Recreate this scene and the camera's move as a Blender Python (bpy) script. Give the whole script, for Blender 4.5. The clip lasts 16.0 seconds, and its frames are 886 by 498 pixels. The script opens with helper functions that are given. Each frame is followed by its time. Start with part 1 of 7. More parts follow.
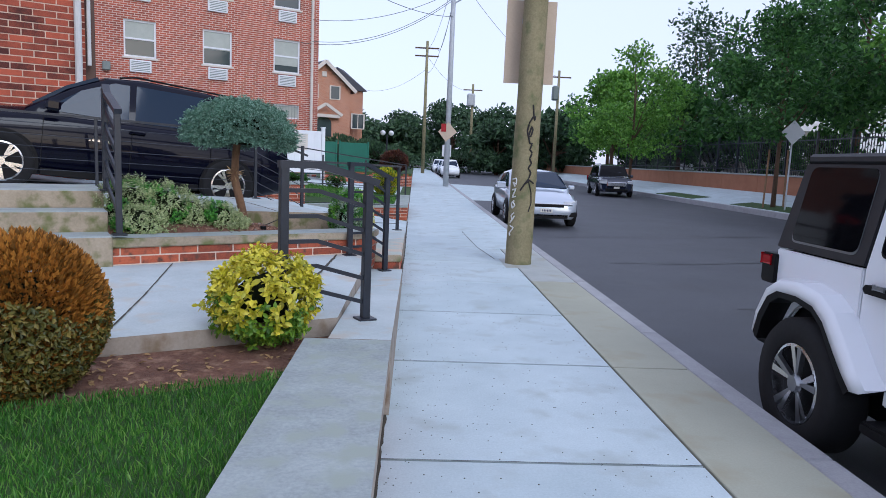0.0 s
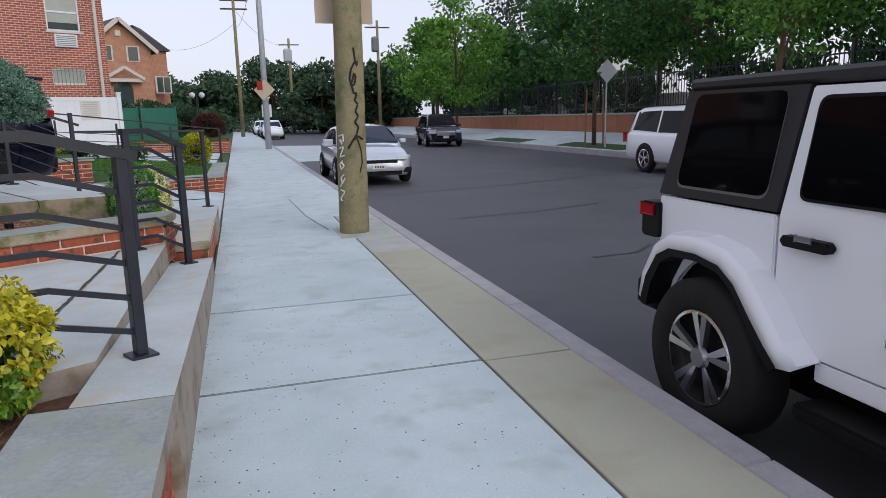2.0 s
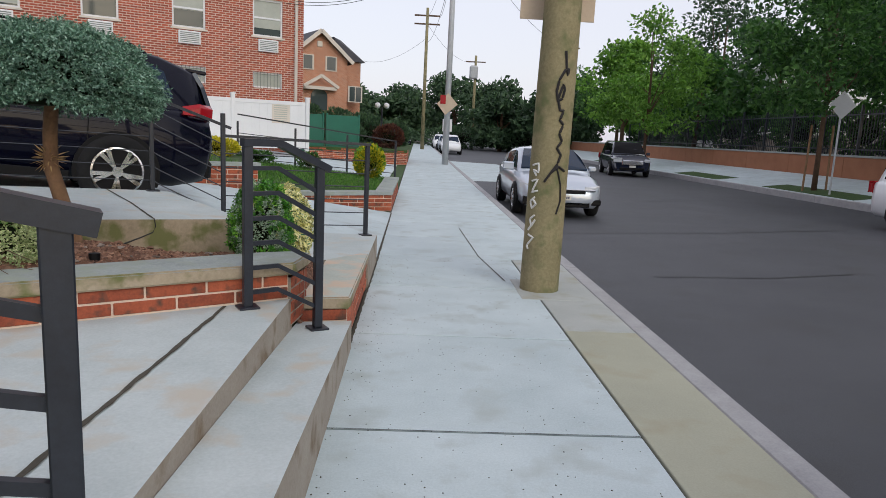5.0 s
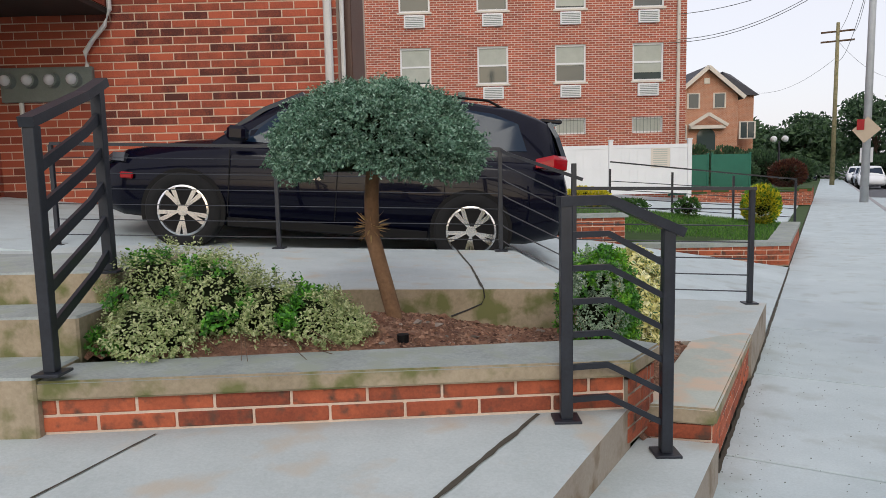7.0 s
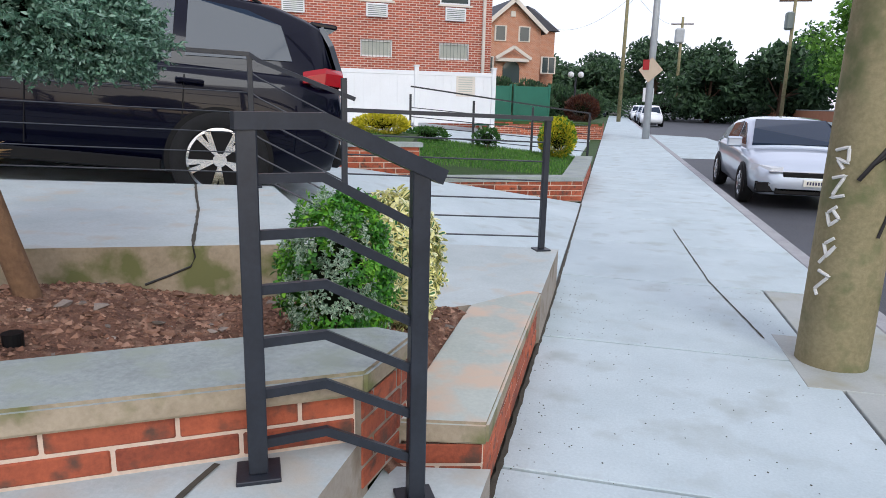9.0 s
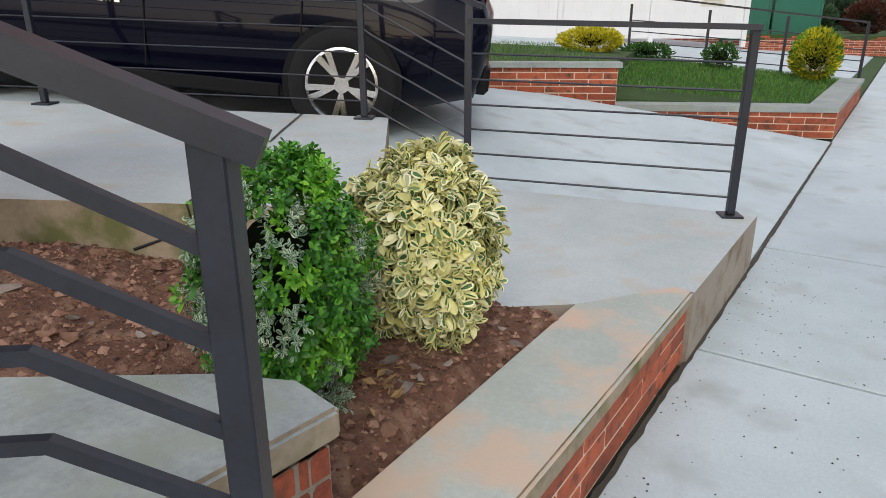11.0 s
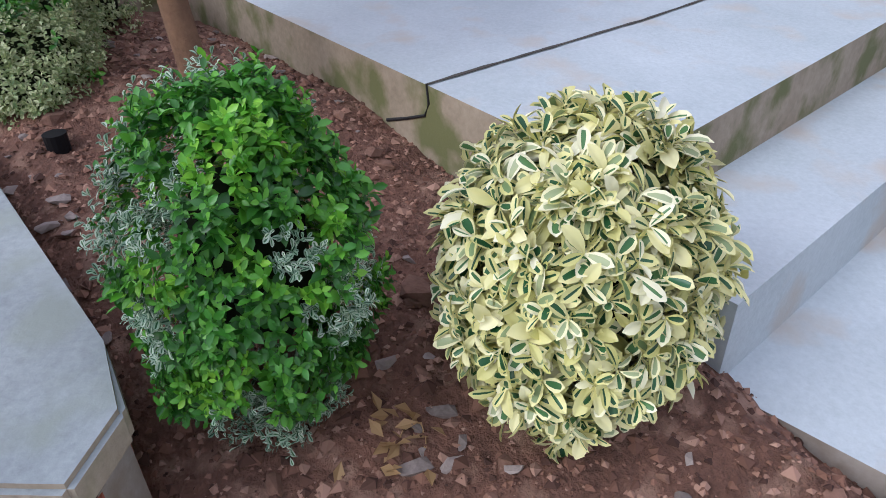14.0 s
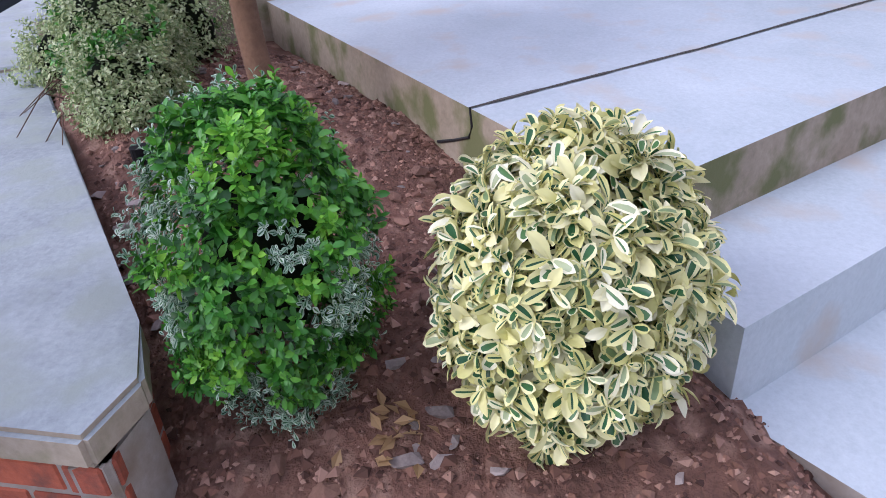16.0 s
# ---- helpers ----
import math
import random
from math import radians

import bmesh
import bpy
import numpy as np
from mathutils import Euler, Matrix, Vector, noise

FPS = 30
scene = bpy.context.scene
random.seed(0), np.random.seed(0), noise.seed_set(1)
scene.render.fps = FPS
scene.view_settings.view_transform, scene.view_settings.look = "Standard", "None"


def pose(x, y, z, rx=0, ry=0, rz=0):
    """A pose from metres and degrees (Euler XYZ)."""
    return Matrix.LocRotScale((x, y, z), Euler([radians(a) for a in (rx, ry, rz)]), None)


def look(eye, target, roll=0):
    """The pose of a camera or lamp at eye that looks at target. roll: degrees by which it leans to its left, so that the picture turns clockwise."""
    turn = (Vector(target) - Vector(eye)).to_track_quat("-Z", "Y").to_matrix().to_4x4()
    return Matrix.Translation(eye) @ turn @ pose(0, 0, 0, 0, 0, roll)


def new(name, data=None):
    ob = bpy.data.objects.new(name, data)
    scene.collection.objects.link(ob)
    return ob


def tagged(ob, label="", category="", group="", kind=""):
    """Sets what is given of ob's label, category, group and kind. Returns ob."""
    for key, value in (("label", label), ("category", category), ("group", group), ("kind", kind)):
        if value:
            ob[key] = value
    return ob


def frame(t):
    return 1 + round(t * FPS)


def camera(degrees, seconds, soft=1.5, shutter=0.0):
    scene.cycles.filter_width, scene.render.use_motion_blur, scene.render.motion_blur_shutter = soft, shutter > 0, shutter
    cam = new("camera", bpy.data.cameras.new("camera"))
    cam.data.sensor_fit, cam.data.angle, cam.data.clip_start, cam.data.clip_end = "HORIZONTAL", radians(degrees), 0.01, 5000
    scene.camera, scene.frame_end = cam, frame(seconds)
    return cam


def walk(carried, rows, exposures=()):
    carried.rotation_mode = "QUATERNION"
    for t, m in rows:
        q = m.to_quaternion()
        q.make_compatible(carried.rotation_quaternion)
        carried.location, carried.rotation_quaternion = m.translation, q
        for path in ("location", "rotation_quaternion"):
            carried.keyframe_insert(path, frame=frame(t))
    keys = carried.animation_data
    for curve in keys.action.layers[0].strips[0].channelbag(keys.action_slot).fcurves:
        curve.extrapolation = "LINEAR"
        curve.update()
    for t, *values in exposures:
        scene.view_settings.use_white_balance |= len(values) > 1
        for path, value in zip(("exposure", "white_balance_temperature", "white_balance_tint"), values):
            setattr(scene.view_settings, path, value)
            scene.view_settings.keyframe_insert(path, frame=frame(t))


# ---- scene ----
cam = camera(66.6, 16.0, 0.8)
PATH = [
    (0, (0.117, -1.444, 1.363), (0.211, 0.536, 1.1), 2.5),
    (0.5, (0.196, -1.211, 1.333), (0.431, 0.746, 0.994), 0.4),
    (1, (0.301, -0.936, 1.351), (0.649, 1.007, 1.031), 0.3),
    (1.5, (0.279, -0.642, 1.332), (0.747, 1.273, 0.989), 1.5),
    (2, (0.303, -0.364, 1.335), (0.864, 1.517, 0.95), -1.3),
    (2.5, (0.393, -0.087, 1.353), (0.746, 1.846, 0.977), -0.6),
    (3, (0.363, 0.231, 1.333), (0.742, 2.157, 0.952), 1.3),
    (3.2, (0.33, 0.371, 1.333), (0.792, 2.271, 0.913), 0.5),
    (5.3, (0.431, 1.685, 1.37), (0.372, 3.656, 1.038), 2.2),
    (5.5, (0.451, 1.764, 1.362), (0.241, 3.724, 1.027), 1.0),
    (6, (0.346, 2.095, 1.396), (-0.206, 4.003, 1.166), 2.6),
    (6.3, (0.365, 2.242, 1.386), (-0.276, 4.124, 1.175), -0.4),
    (6.5, (0.384, 2.332, 1.38), (-0.386, 4.164, 1.151), -1.0),
    (7, (0.398, 2.607, 1.392), (-0.581, 4.338, 1.175), -1.3),
    (7.5, (0.288, 2.865, 1.383), (-0.756, 4.554, 1.145), -0.7),
    (8, (0.251, 3.084, 1.378), (-0.699, 4.813, 1.049), -1.9),
    (8.5, (0.327, 3.425, 1.371), (-0.435, 5.241, 1.018), 0.2),
    (9, (0.323, 3.752, 1.334), (-0.133, 5.651, 0.905), 1.4),
    (9.2, (0.328, 3.9, 1.339), (-0.078, 5.812, 0.915), 1.3),
    (11.5, (0.552, 5.178, 1.255), (-0.724, 6.534, 0.525), -0.7),
    (12, (0.524, 5.423, 1.219), (-0.951, 6.547, 0.469), -0.4),
    (12.5, (0.488, 5.649, 1.214), (-1.14, 6.491, 0.415), -0.7),
    (13, (0.525, 5.909, 1.194), (-1.231, 6.421, 0.383), 3.1),
    (13.5, (0.42, 6.013, 1.27), (-1.296, 6.376, 0.311), 2.9),
    (14, (0.353, 6.176, 1.315), (-1.316, 6.301, 0.22), -1.5),
    (14.5, (0.401, 6.267, 1.321), (-1.298, 6.247, 0.265), -1.8),
    (15, (0.42, 6.301, 1.317), (-1.303, 6.198, 0.307), -2.3),
    (15.5, (0.433, 6.346, 1.312), (-1.293, 6.177, 0.316), -4.1),
    (16, (0.441, 6.357, 1.309), (-1.281, 6.182, 0.306), -4.1),
]
EXPOSURES = [(0, 0.3, 5250, 8), (0.5, 0.05, 5600, 8), (1, 0.05, 5750, 7), (3, 0.15, 6000, 6), (5.5, 0.15, 6300, 4), (6.5, 0.1, 6400, 4), (7.5, 0.4, 6400, 4), (9, 0.55, 5850, 5), (11.5, 0.4, 6400, 4), (12, 0.9, 6200, 4), (13, 0.9, 5800, 7), (14, 0.74, 5450, 11), (15, 0.86, 5400, 18), (16, 0.9, 5300, 20)]
walk(cam, [(t, look(eye, target, roll)) for t, eye, target, roll in PATH], EXPOSURES)

# ---- light ----
SUN_EL, SUN_AZ = radians(16), radians(150)
world = bpy.data.worlds.new("evening_sky")
scene.world = world
world.use_nodes = True
wn = world.node_tree
wn.nodes.clear()
sky = wn.nodes.new("ShaderNodeTexSky")
sky.sky_type = "NISHITA"
sky.sun_disc = False
sky.sun_elevation, sky.sun_rotation = SUN_EL, SUN_AZ
sky.air_density, sky.dust_density, sky.ozone_density = 1.0, 2.5, 1.0
haze = wn.nodes.new("ShaderNodeMix")
haze.data_type = "RGBA"
haze.inputs["Factor"].default_value = 0.72
haze.inputs["B"].default_value = (7.6, 7.0, 7.7, 1)
bgd = wn.nodes.new("ShaderNodeBackground")
bgd.inputs["Strength"].default_value = 0.125
wout = wn.nodes.new("ShaderNodeOutputWorld")
wn.links.new(sky.outputs[0], haze.inputs["A"])
wn.links.new(haze.outputs["Result"], bgd.inputs[0])
wn.links.new(bgd.outputs[0], wout.inputs[0])
sun = new("sun", bpy.data.lights.new("sun", "SUN"))
sun.data.energy, sun.data.angle, sun.data.color = 0.9, radians(25), (1.0, 0.93, 0.86)
sun.matrix_world = look((0, 0, 60), (-math.sin(SUN_AZ) * 60, -math.cos(SUN_AZ) * 60, 60 - 60 * math.tan(radians(38))))

# ---- materials ----
def mat(name, color, rough=0.7, metal=0.0, spec=0.5):
    m = bpy.data.materials.new(name)
    m.use_nodes = True
    b = m.node_tree.nodes["Principled BSDF"]
    b.inputs["Base Color"].default_value = (*color, 1)
    b.inputs["Roughness"].default_value = rough
    b.inputs["Metallic"].default_value = metal
    b.inputs["Specular IOR Level"].default_value = spec
    return m


def worn(name, dark, light, rough=0.8, big=1.2, fine=60.0, bump=0.15, stain=None, stain_at=0.62, piece=0.0, dist=0.004):
    """A surface with broad blotches, fine grain and relief; stain: a second colour in patches; piece: change from piece to piece."""
    m = mat(name, light, rough)
    t = m.node_tree
    b = t.nodes["Principled BSDF"]
    co = t.nodes.new("ShaderNodeNewGeometry").outputs["Position"]
    n1, n2 = (t.nodes.new("ShaderNodeTexNoise") for _ in range(2))
    for n, s in ((n1, big), (n2, fine)):
        n.inputs["Scale"].default_value, n.inputs["Detail"].default_value = s, 6
        n.inputs["Roughness"].default_value = 0.65
        t.links.new(co, n.inputs["Vector"])
    mixf = t.nodes.new("ShaderNodeMath")
    mixf.operation = "MULTIPLY_ADD"
    t.links.new(n2.outputs["Fac"], mixf.inputs[0])
    mixf.inputs[1].default_value = 0.9
    sc = t.nodes.new("ShaderNodeMath")
    sc.operation = "MULTIPLY_ADD"
    t.links.new(n1.outputs["Fac"], sc.inputs[0])
    sc.inputs[1].default_value, sc.inputs[2].default_value = 1.3, -0.595
    t.links.new(sc.outputs[0], mixf.inputs[2])
    last = mixf.outputs[0]
    if piece:
        info = t.nodes.new("ShaderNodeObjectInfo")
        add = t.nodes.new("ShaderNodeMath")
        add.operation = "MULTIPLY_ADD"
        t.links.new(info.outputs["Random"], add.inputs[0])
        add.inputs[1].default_value = piece
        t.links.new(last, add.inputs[2])
        off = t.nodes.new("ShaderNodeMath")
        off.operation = "SUBTRACT"
        t.links.new(add.outputs[0], off.inputs[0])
        off.inputs[1].default_value = piece / 2
        last = off.outputs[0]
    mx = t.nodes.new("ShaderNodeMix")
    mx.data_type = "RGBA"
    t.links.new(last, mx.inputs["Factor"])
    mx.inputs["A"].default_value, mx.inputs["B"].default_value = (*dark, 1), (*light, 1)
    col = mx.outputs["Result"]
    if stain:
        n3 = t.nodes.new("ShaderNodeTexNoise")
        n3.inputs["Scale"].default_value, n3.inputs["Detail"].default_value = big * 2.3, 8
        t.links.new(co, n3.inputs["Vector"])
        r = t.nodes.new("ShaderNodeMapRange")
        r.inputs["From Min"].default_value, r.inputs["From Max"].default_value = stain_at - 0.08, stain_at + 0.08
        t.links.new(n3.outputs["Fac"], r.inputs["Value"])
        m2 = t.nodes.new("ShaderNodeMix")
        m2.data_type = "RGBA"
        t.links.new(r.outputs["Result"], m2.inputs["Factor"])
        t.links.new(col, m2.inputs["A"])
        m2.inputs["B"].default_value = (*stain, 1)
        col = m2.outputs["Result"]
    t.links.new(col, b.inputs["Base Color"])
    bp = t.nodes.new("ShaderNodeBump")
    bp.inputs["Strength"].default_value, bp.inputs["Distance"].default_value = bump, dist
    t.links.new(n2.outputs["Fac"], bp.inputs["Height"])
    t.links.new(bp.outputs[0], b.inputs["Normal"])
    return m


M_WALK = worn("pale_concrete", (0.37, 0.44, 0.46), (0.58, 0.655, 0.68), 0.85, 1.3, 80, 0.35, (0.40, 0.45, 0.45), 0.62, 0.14)
M_VERGE = worn("buff_concrete", (0.30, 0.305, 0.24), (0.42, 0.42, 0.33), 0.88, 1.0, 90, 0.3, (0.33, 0.31, 0.22), 0.62, 0.12)
M_KERB = worn("kerb_stone", (0.25, 0.25, 0.26), (0.42, 0.42, 0.43), 0.85, 4, 80, 0.5)
M_CAP = worn("weathered_cap", (0.18, 0.205, 0.20), (0.42, 0.46, 0.45), 0.85, 3.0, 55, 0.5, (0.30, 0.335, 0.29), 0.56)
M_CAP2 = worn("rusty_stained_cap", (0.33, 0.365, 0.34), (0.52, 0.55, 0.50), 0.85, 2.0, 55, 0.5, (0.56, 0.44, 0.34), 0.56)
M_GREYV = worn("grey_verge_concrete", (0.30, 0.32, 0.31), (0.46, 0.48, 0.46), 0.88, 1.4, 80, 0.4, (0.34, 0.34, 0.28), 0.6)
M_STEP = worn("step_concrete", (0.35, 0.40, 0.40), (0.56, 0.61, 0.615), 0.85, 1.8, 70, 0.4, (0.47, 0.44, 0.38), 0.63)
M_SLABSIDE = worn("stained_concrete", (0.22, 0.18, 0.12), (0.46, 0.38, 0.28), 0.9, 3, 50, 0.6, (0.15, 0.155, 0.06), 0.55)
M_RISER = worn("brown_stained_riser", (0.25, 0.21, 0.17), (0.40, 0.36, 0.31), 0.9, 2.5, 60, 0.4, (0.20, 0.15, 0.10), 0.6)
M_ASPH = worn("asphalt", (0.036, 0.038, 0.045), (0.072, 0.075, 0.086), 0.62, 0.7, 180, 0.5, (0.047, 0.048, 0.053), 0.6)
M_TAR = worn("tar_seal", (0.008, 0.008, 0.009), (0.02, 0.02, 0.022), 0.5, 6, 90, 0.3)
M_JOINT = worn("joint_dirt", (0.03, 0.028, 0.022), (0.09, 0.08, 0.06), 0.95, 5, 60, 0.4)
M_BRICK = worn("red_brick", (0.17, 0.040, 0.022), (0.50, 0.125, 0.055), 0.85, 6, 70, 0.5, (0.10, 0.05, 0.035), 0.60, 0.6)
M_BRICKN = worn("house_brick", (0.08, 0.022, 0.018), (0.46, 0.105, 0.055), 0.85, 4, 60, 0.5, piece=1.1)
M_MORTAR = worn("mortar", (0.50, 0.37, 0.29), (0.74, 0.60, 0.49), 0.95, 4, 70, 0.4)
M_IRON = worn("dark_painted_iron", (0.009, 0.011, 0.017), (0.024, 0.029, 0.042), 0.42, 9, 60, 0.15)
M_SOIL = worn("red_brown_soil", (0.055, 0.026, 0.016), (0.31, 0.155, 0.10), 0.95, 5, 45, 1.0, (0.36, 0.22, 0.15), 0.60, dist=0.03)
M_GRASS_G = worn("lawn_ground", (0.02, 0.045, 0.01), (0.05, 0.10, 0.02), 0.95, 3, 60, 0.8)
M_WOODP = worn("weathered_pole", (0.15, 0.135, 0.065), (0.34, 0.29, 0.17), 0.85, 2.5, 40, 0.8, (0.13, 0.14, 0.06), 0.60)


# ---- building blocks ----
def link(name, bm, material, parent=None, label="", smooth=False):
    me = bpy.data.meshes.new(name)
    bmesh.ops.recalc_face_normals(bm, faces=bm.faces)
    if smooth:
        for f in bm.faces:
            f.smooth = True
    bm.to_mesh(me)
    bm.free()
    if isinstance(material, (list, tuple)):
        for q in material:
            me.materials.append(q)
    elif material:
        me.materials.append(material)
    ob = new(name, me)
    if parent:
        ob.parent = parent
    if label:
        ob["label"] = label
    return ob


def part(name, bm, material, parent, label="", smooth=False):
    return link(name, bm, material, parent, label, smooth)


def thing(name, m, label, category, group="", kind=""):
    e = new(name)
    e.matrix_basis = m
    return tagged(e, label, category, group, kind)


def add_box(bm, lo, hi, m=None, bevel=0.0):
    r = bmesh.ops.create_cube(bm, size=1)
    vs = r["verts"]
    c = [(a + b) / 2 for a, b in zip(lo, hi)]
    d = [b - a for a, b in zip(lo, hi)]
    for v in vs:
        v.co = Vector((c[0] + v.co.x * d[0], c[1] + v.co.y * d[1], c[2] + v.co.z * d[2]))
    if bevel:
        es = list({e for v in vs for e in v.link_edges})
        g = bmesh.ops.bevel(bm, geom=es, offset=bevel, segments=1, affect="EDGES")
        vs = list({v for f in g["faces"] for v in f.verts} | {v for v in vs if v.is_valid})
    if m:
        for v in vs:
            v.co = m @ v.co
    return vs


def box(lo, hi, m=None, bevel=0.0):
    bm = bmesh.new()
    add_box(bm, lo, hi, m, bevel)
    return bm


def add_prism(bm, top, bottom):
    """A solid between a ring of top points and the ring of points below it."""
    a = [bm.verts.new(p) for p in top]
    b = [bm.verts.new(p) for p in bottom]
    bm.faces.new(a)
    bm.faces.new(b[::-1])
    n = len(a)
    for i in range(n):
        bm.faces.new((a[i], b[i], b[(i + 1) % n], a[(i + 1) % n]))
    return bm


def prism(top, z, bevel=0.0):
    """A solid under the ring of top points, down to the height z."""
    bm = bmesh.new()
    add_prism(bm, top, [(p[0], p[1], z) for p in top])
    if bevel:
        bmesh.ops.bevel(bm, geom=list(bm.edges), offset=bevel, segments=1, affect="EDGES")
    return bm


def add_tube(bm, pts, r, sides=8, flat=None):
    """A bar along a line of points; r: radius or (radius at start, at end); flat: (half width, half height) for a square bar."""
    pts = [Vector(p) for p in pts]
    rings = []
    for i, p in enumerate(pts):
        d = (pts[min(i + 1, len(pts) - 1)] - pts[max(i - 1, 0)]).normalized()
        up = Vector((0, 0, 1)) if abs(d.z) < 0.95 else Vector((1, 0, 0))
        s = d.cross(up).normalized()
        w = s.cross(d).normalized()
        rr = r if not isinstance(r, tuple) else r[0] + (r[1] - r[0]) * i / (len(pts) - 1)
        if flat:
            ring = [bm.verts.new(p + s * a * flat[0] + w * b * flat[1]) for a, b in ((-1, -1), (1, -1), (1, 1), (-1, 1))]
        else:
            ring = [bm.verts.new(p + (s * math.cos(a) + w * math.sin(a)) * rr) for a in (2 * math.pi * k / sides for k in range(sides))]
        rings.append(ring)
    n = len(rings[0])
    for a, b in zip(rings, rings[1:]):
        for k in range(n):
            bm.faces.new((a[k], a[(k + 1) % n], b[(k + 1) % n], b[k]))
    bm.faces.new(rings[0][::-1])
    bm.faces.new(rings[-1])
    return bm


def tube(pts, r, sides=8, flat=None):
    return add_tube(bmesh.new(), pts, r, sides, flat)


# ---- directions of the plots: U runs from the pavement into the plot ----
UA = radians(29)
U = Vector((-math.cos(UA), -math.sin(UA), 0))
V = Vector((-math.sin(UA), math.cos(UA), 0))


def plot(x, y, z):
    """A pose whose x axis runs along -U (towards the pavement) and y along V."""
    return pose(x, y, z, 0, 0, math.degrees(UA))

# ---- the large structure ----
KX = 2.22          # kerb line
ROAD_Z = -0.24
FAR_KX = 13.4      # kerb line across the road
ground = link("ground", box((-400, -120, -1.2), (400, 900, -0.6)), M_GRASS_G)
tagged(ground, "dull green ground reaching to the horizon", "ground", kind="structure")
road = link("road", box((KX - 0.05, -60, -0.8), (FAR_KX + 0.05, 260, ROAD_Z)), M_ASPH)
tagged(road, "dark grey asphalt street with tar-sealed cracks", "road", kind="structure")
bed = link("pavement_bed", box((-0.02, -12, -0.5), (KX - 0.12, 200, -0.02)), M_JOINT)
tagged(bed, "dark earth in the joints under the pavement", "pavement", kind="structure")
# near land under the front gardens
land = link("ground_gardens", prism([(-0.03, -12, -0.02), (-0.03, 200, -0.02), (-60, 200, 0.2), (-60, -12, 0.2)], -0.7), M_GRASS_G)
tagged(land, "earth under the front gardens", "ground", kind="structure")


def sided(bm):
    """Upright faces take the second material."""
    bm.normal_update()
    for f in bm.faces:
        f.material_index = 1 if abs(f.normal.z) < 0.5 else 0
    return bm


def slab_plane(x, y):
    d = Vector((x - K.x, y - K.y, 0))
    return 0.672 + 0.035 * d.dot(U) + 0.018 * d.dot(V)


def on(x, y, d=0.0):
    return (x, y, slab_plane(x, y) + d)


K = Vector((-0.866, 6.634, 0))
A2 = Vector((-1.976, 8.107, 0))
far = 9.0
# entrance slab beside the parked car
ring = [on(*p.xy) for p in (K, A2, A2 + U * far, K + Vector((-0.830, -0.558, 0)) * far)]
slab = link("entrance_slab", sided(prism(ring, 0.0)), [M_STEP, M_SLABSIDE])
tagged(slab, "raised pale concrete entrance path with a stained side", "path", kind="structure")
# pavement flags
W = 1.52
for k in range(-5, 60):
    y0, y1 = 1.48 + W * k, 1.48 + W * (k + 1)
    bm = box((0.006, y0 + 0.010, -0.1), (W - 0.004 if k < 5 else KX - 0.162, y1 - 0.010, 0.0), None, 0.004)
    part("flag", bm, M_WALK, bed)
for y0, y1, mm in ((-8, -1.6, M_VERGE), (-1.59, 2.99, M_VERGE), (3.0, 6.28, M_VERGE), (6.285, 9.075, M_GREYV)):
    part("verge_strip", box((W + 0.012, y0, -0.1), (KX - 0.16, y1 - 0.008, -0.001), None, 0.004), mm, bed)
for k in range(32):
    y0 = -8 + 2.4 * k
    part("kerb_stone", box((KX - 0.155, y0, -0.4), (KX, y0 + 2.394, -0.004), None, 0.012), M_KERB, bed)

# step along the pavement: low tread that turns into the cap of the lawn wall
def tread_z(y):
    return min(0.42, 0.40 - 0.062 * (y - 2.2))


E_IN, E_OUT = -0.28, 0.03
for a, b in ((-9.0, -1.13), (-1.12, 2.0), (2.01, 5.70)):
    e_in = -0.42 if b < 3 else -0.30
    bm = bmesh.new()
    add_prism(bm, [(E_OUT, a, tread_z(a)), (E_OUT, b, tread_z(b)), (e_in, b - 0.075 * (b > 3), tread_z(b)), (e_in, a, tread_z(a))],
              [(E_OUT, a, tread_z(a) - 0.085 if b < 3 else -0.05), (E_OUT, b, tread_z(b) - 0.085 if b < 3 else -0.05), (e_in, b - 0.075 * (b > 3), -0.05), (e_in, a, -0.05)])
    st = link("low_step" if b > 3 else "wall_cap", sided(bm), [M_STEP if b > 3 else M_CAP, M_RISER])
    tagged(st, "long pale concrete step along the pavement" if b > 3 else "pale concrete cap of the low lawn wall", "step" if b > 3 else "wall cap", kind="structure")

# first walkway, one riser above the low step
W1Z = 0.385
near_l = Vector((-0.305, 2.50, 0))
far_l = Vector((-0.30, 5.46, 0))
ring = [(-0.305, 2.50, W1Z + 0.02), (-0.30, 5.46, W1Z), tuple((far_l + U * 2.42).xy) + (W1Z,), tuple((near_l + U * 2.6).xy) + (W1Z + 0.02,)]
w1 = link("walkway", sided(prism(ring, 0.0)), [M_STEP, M_RISER])
tagged(w1, "pale concrete front walkway with a dark open joint", "walkway", kind="structure")

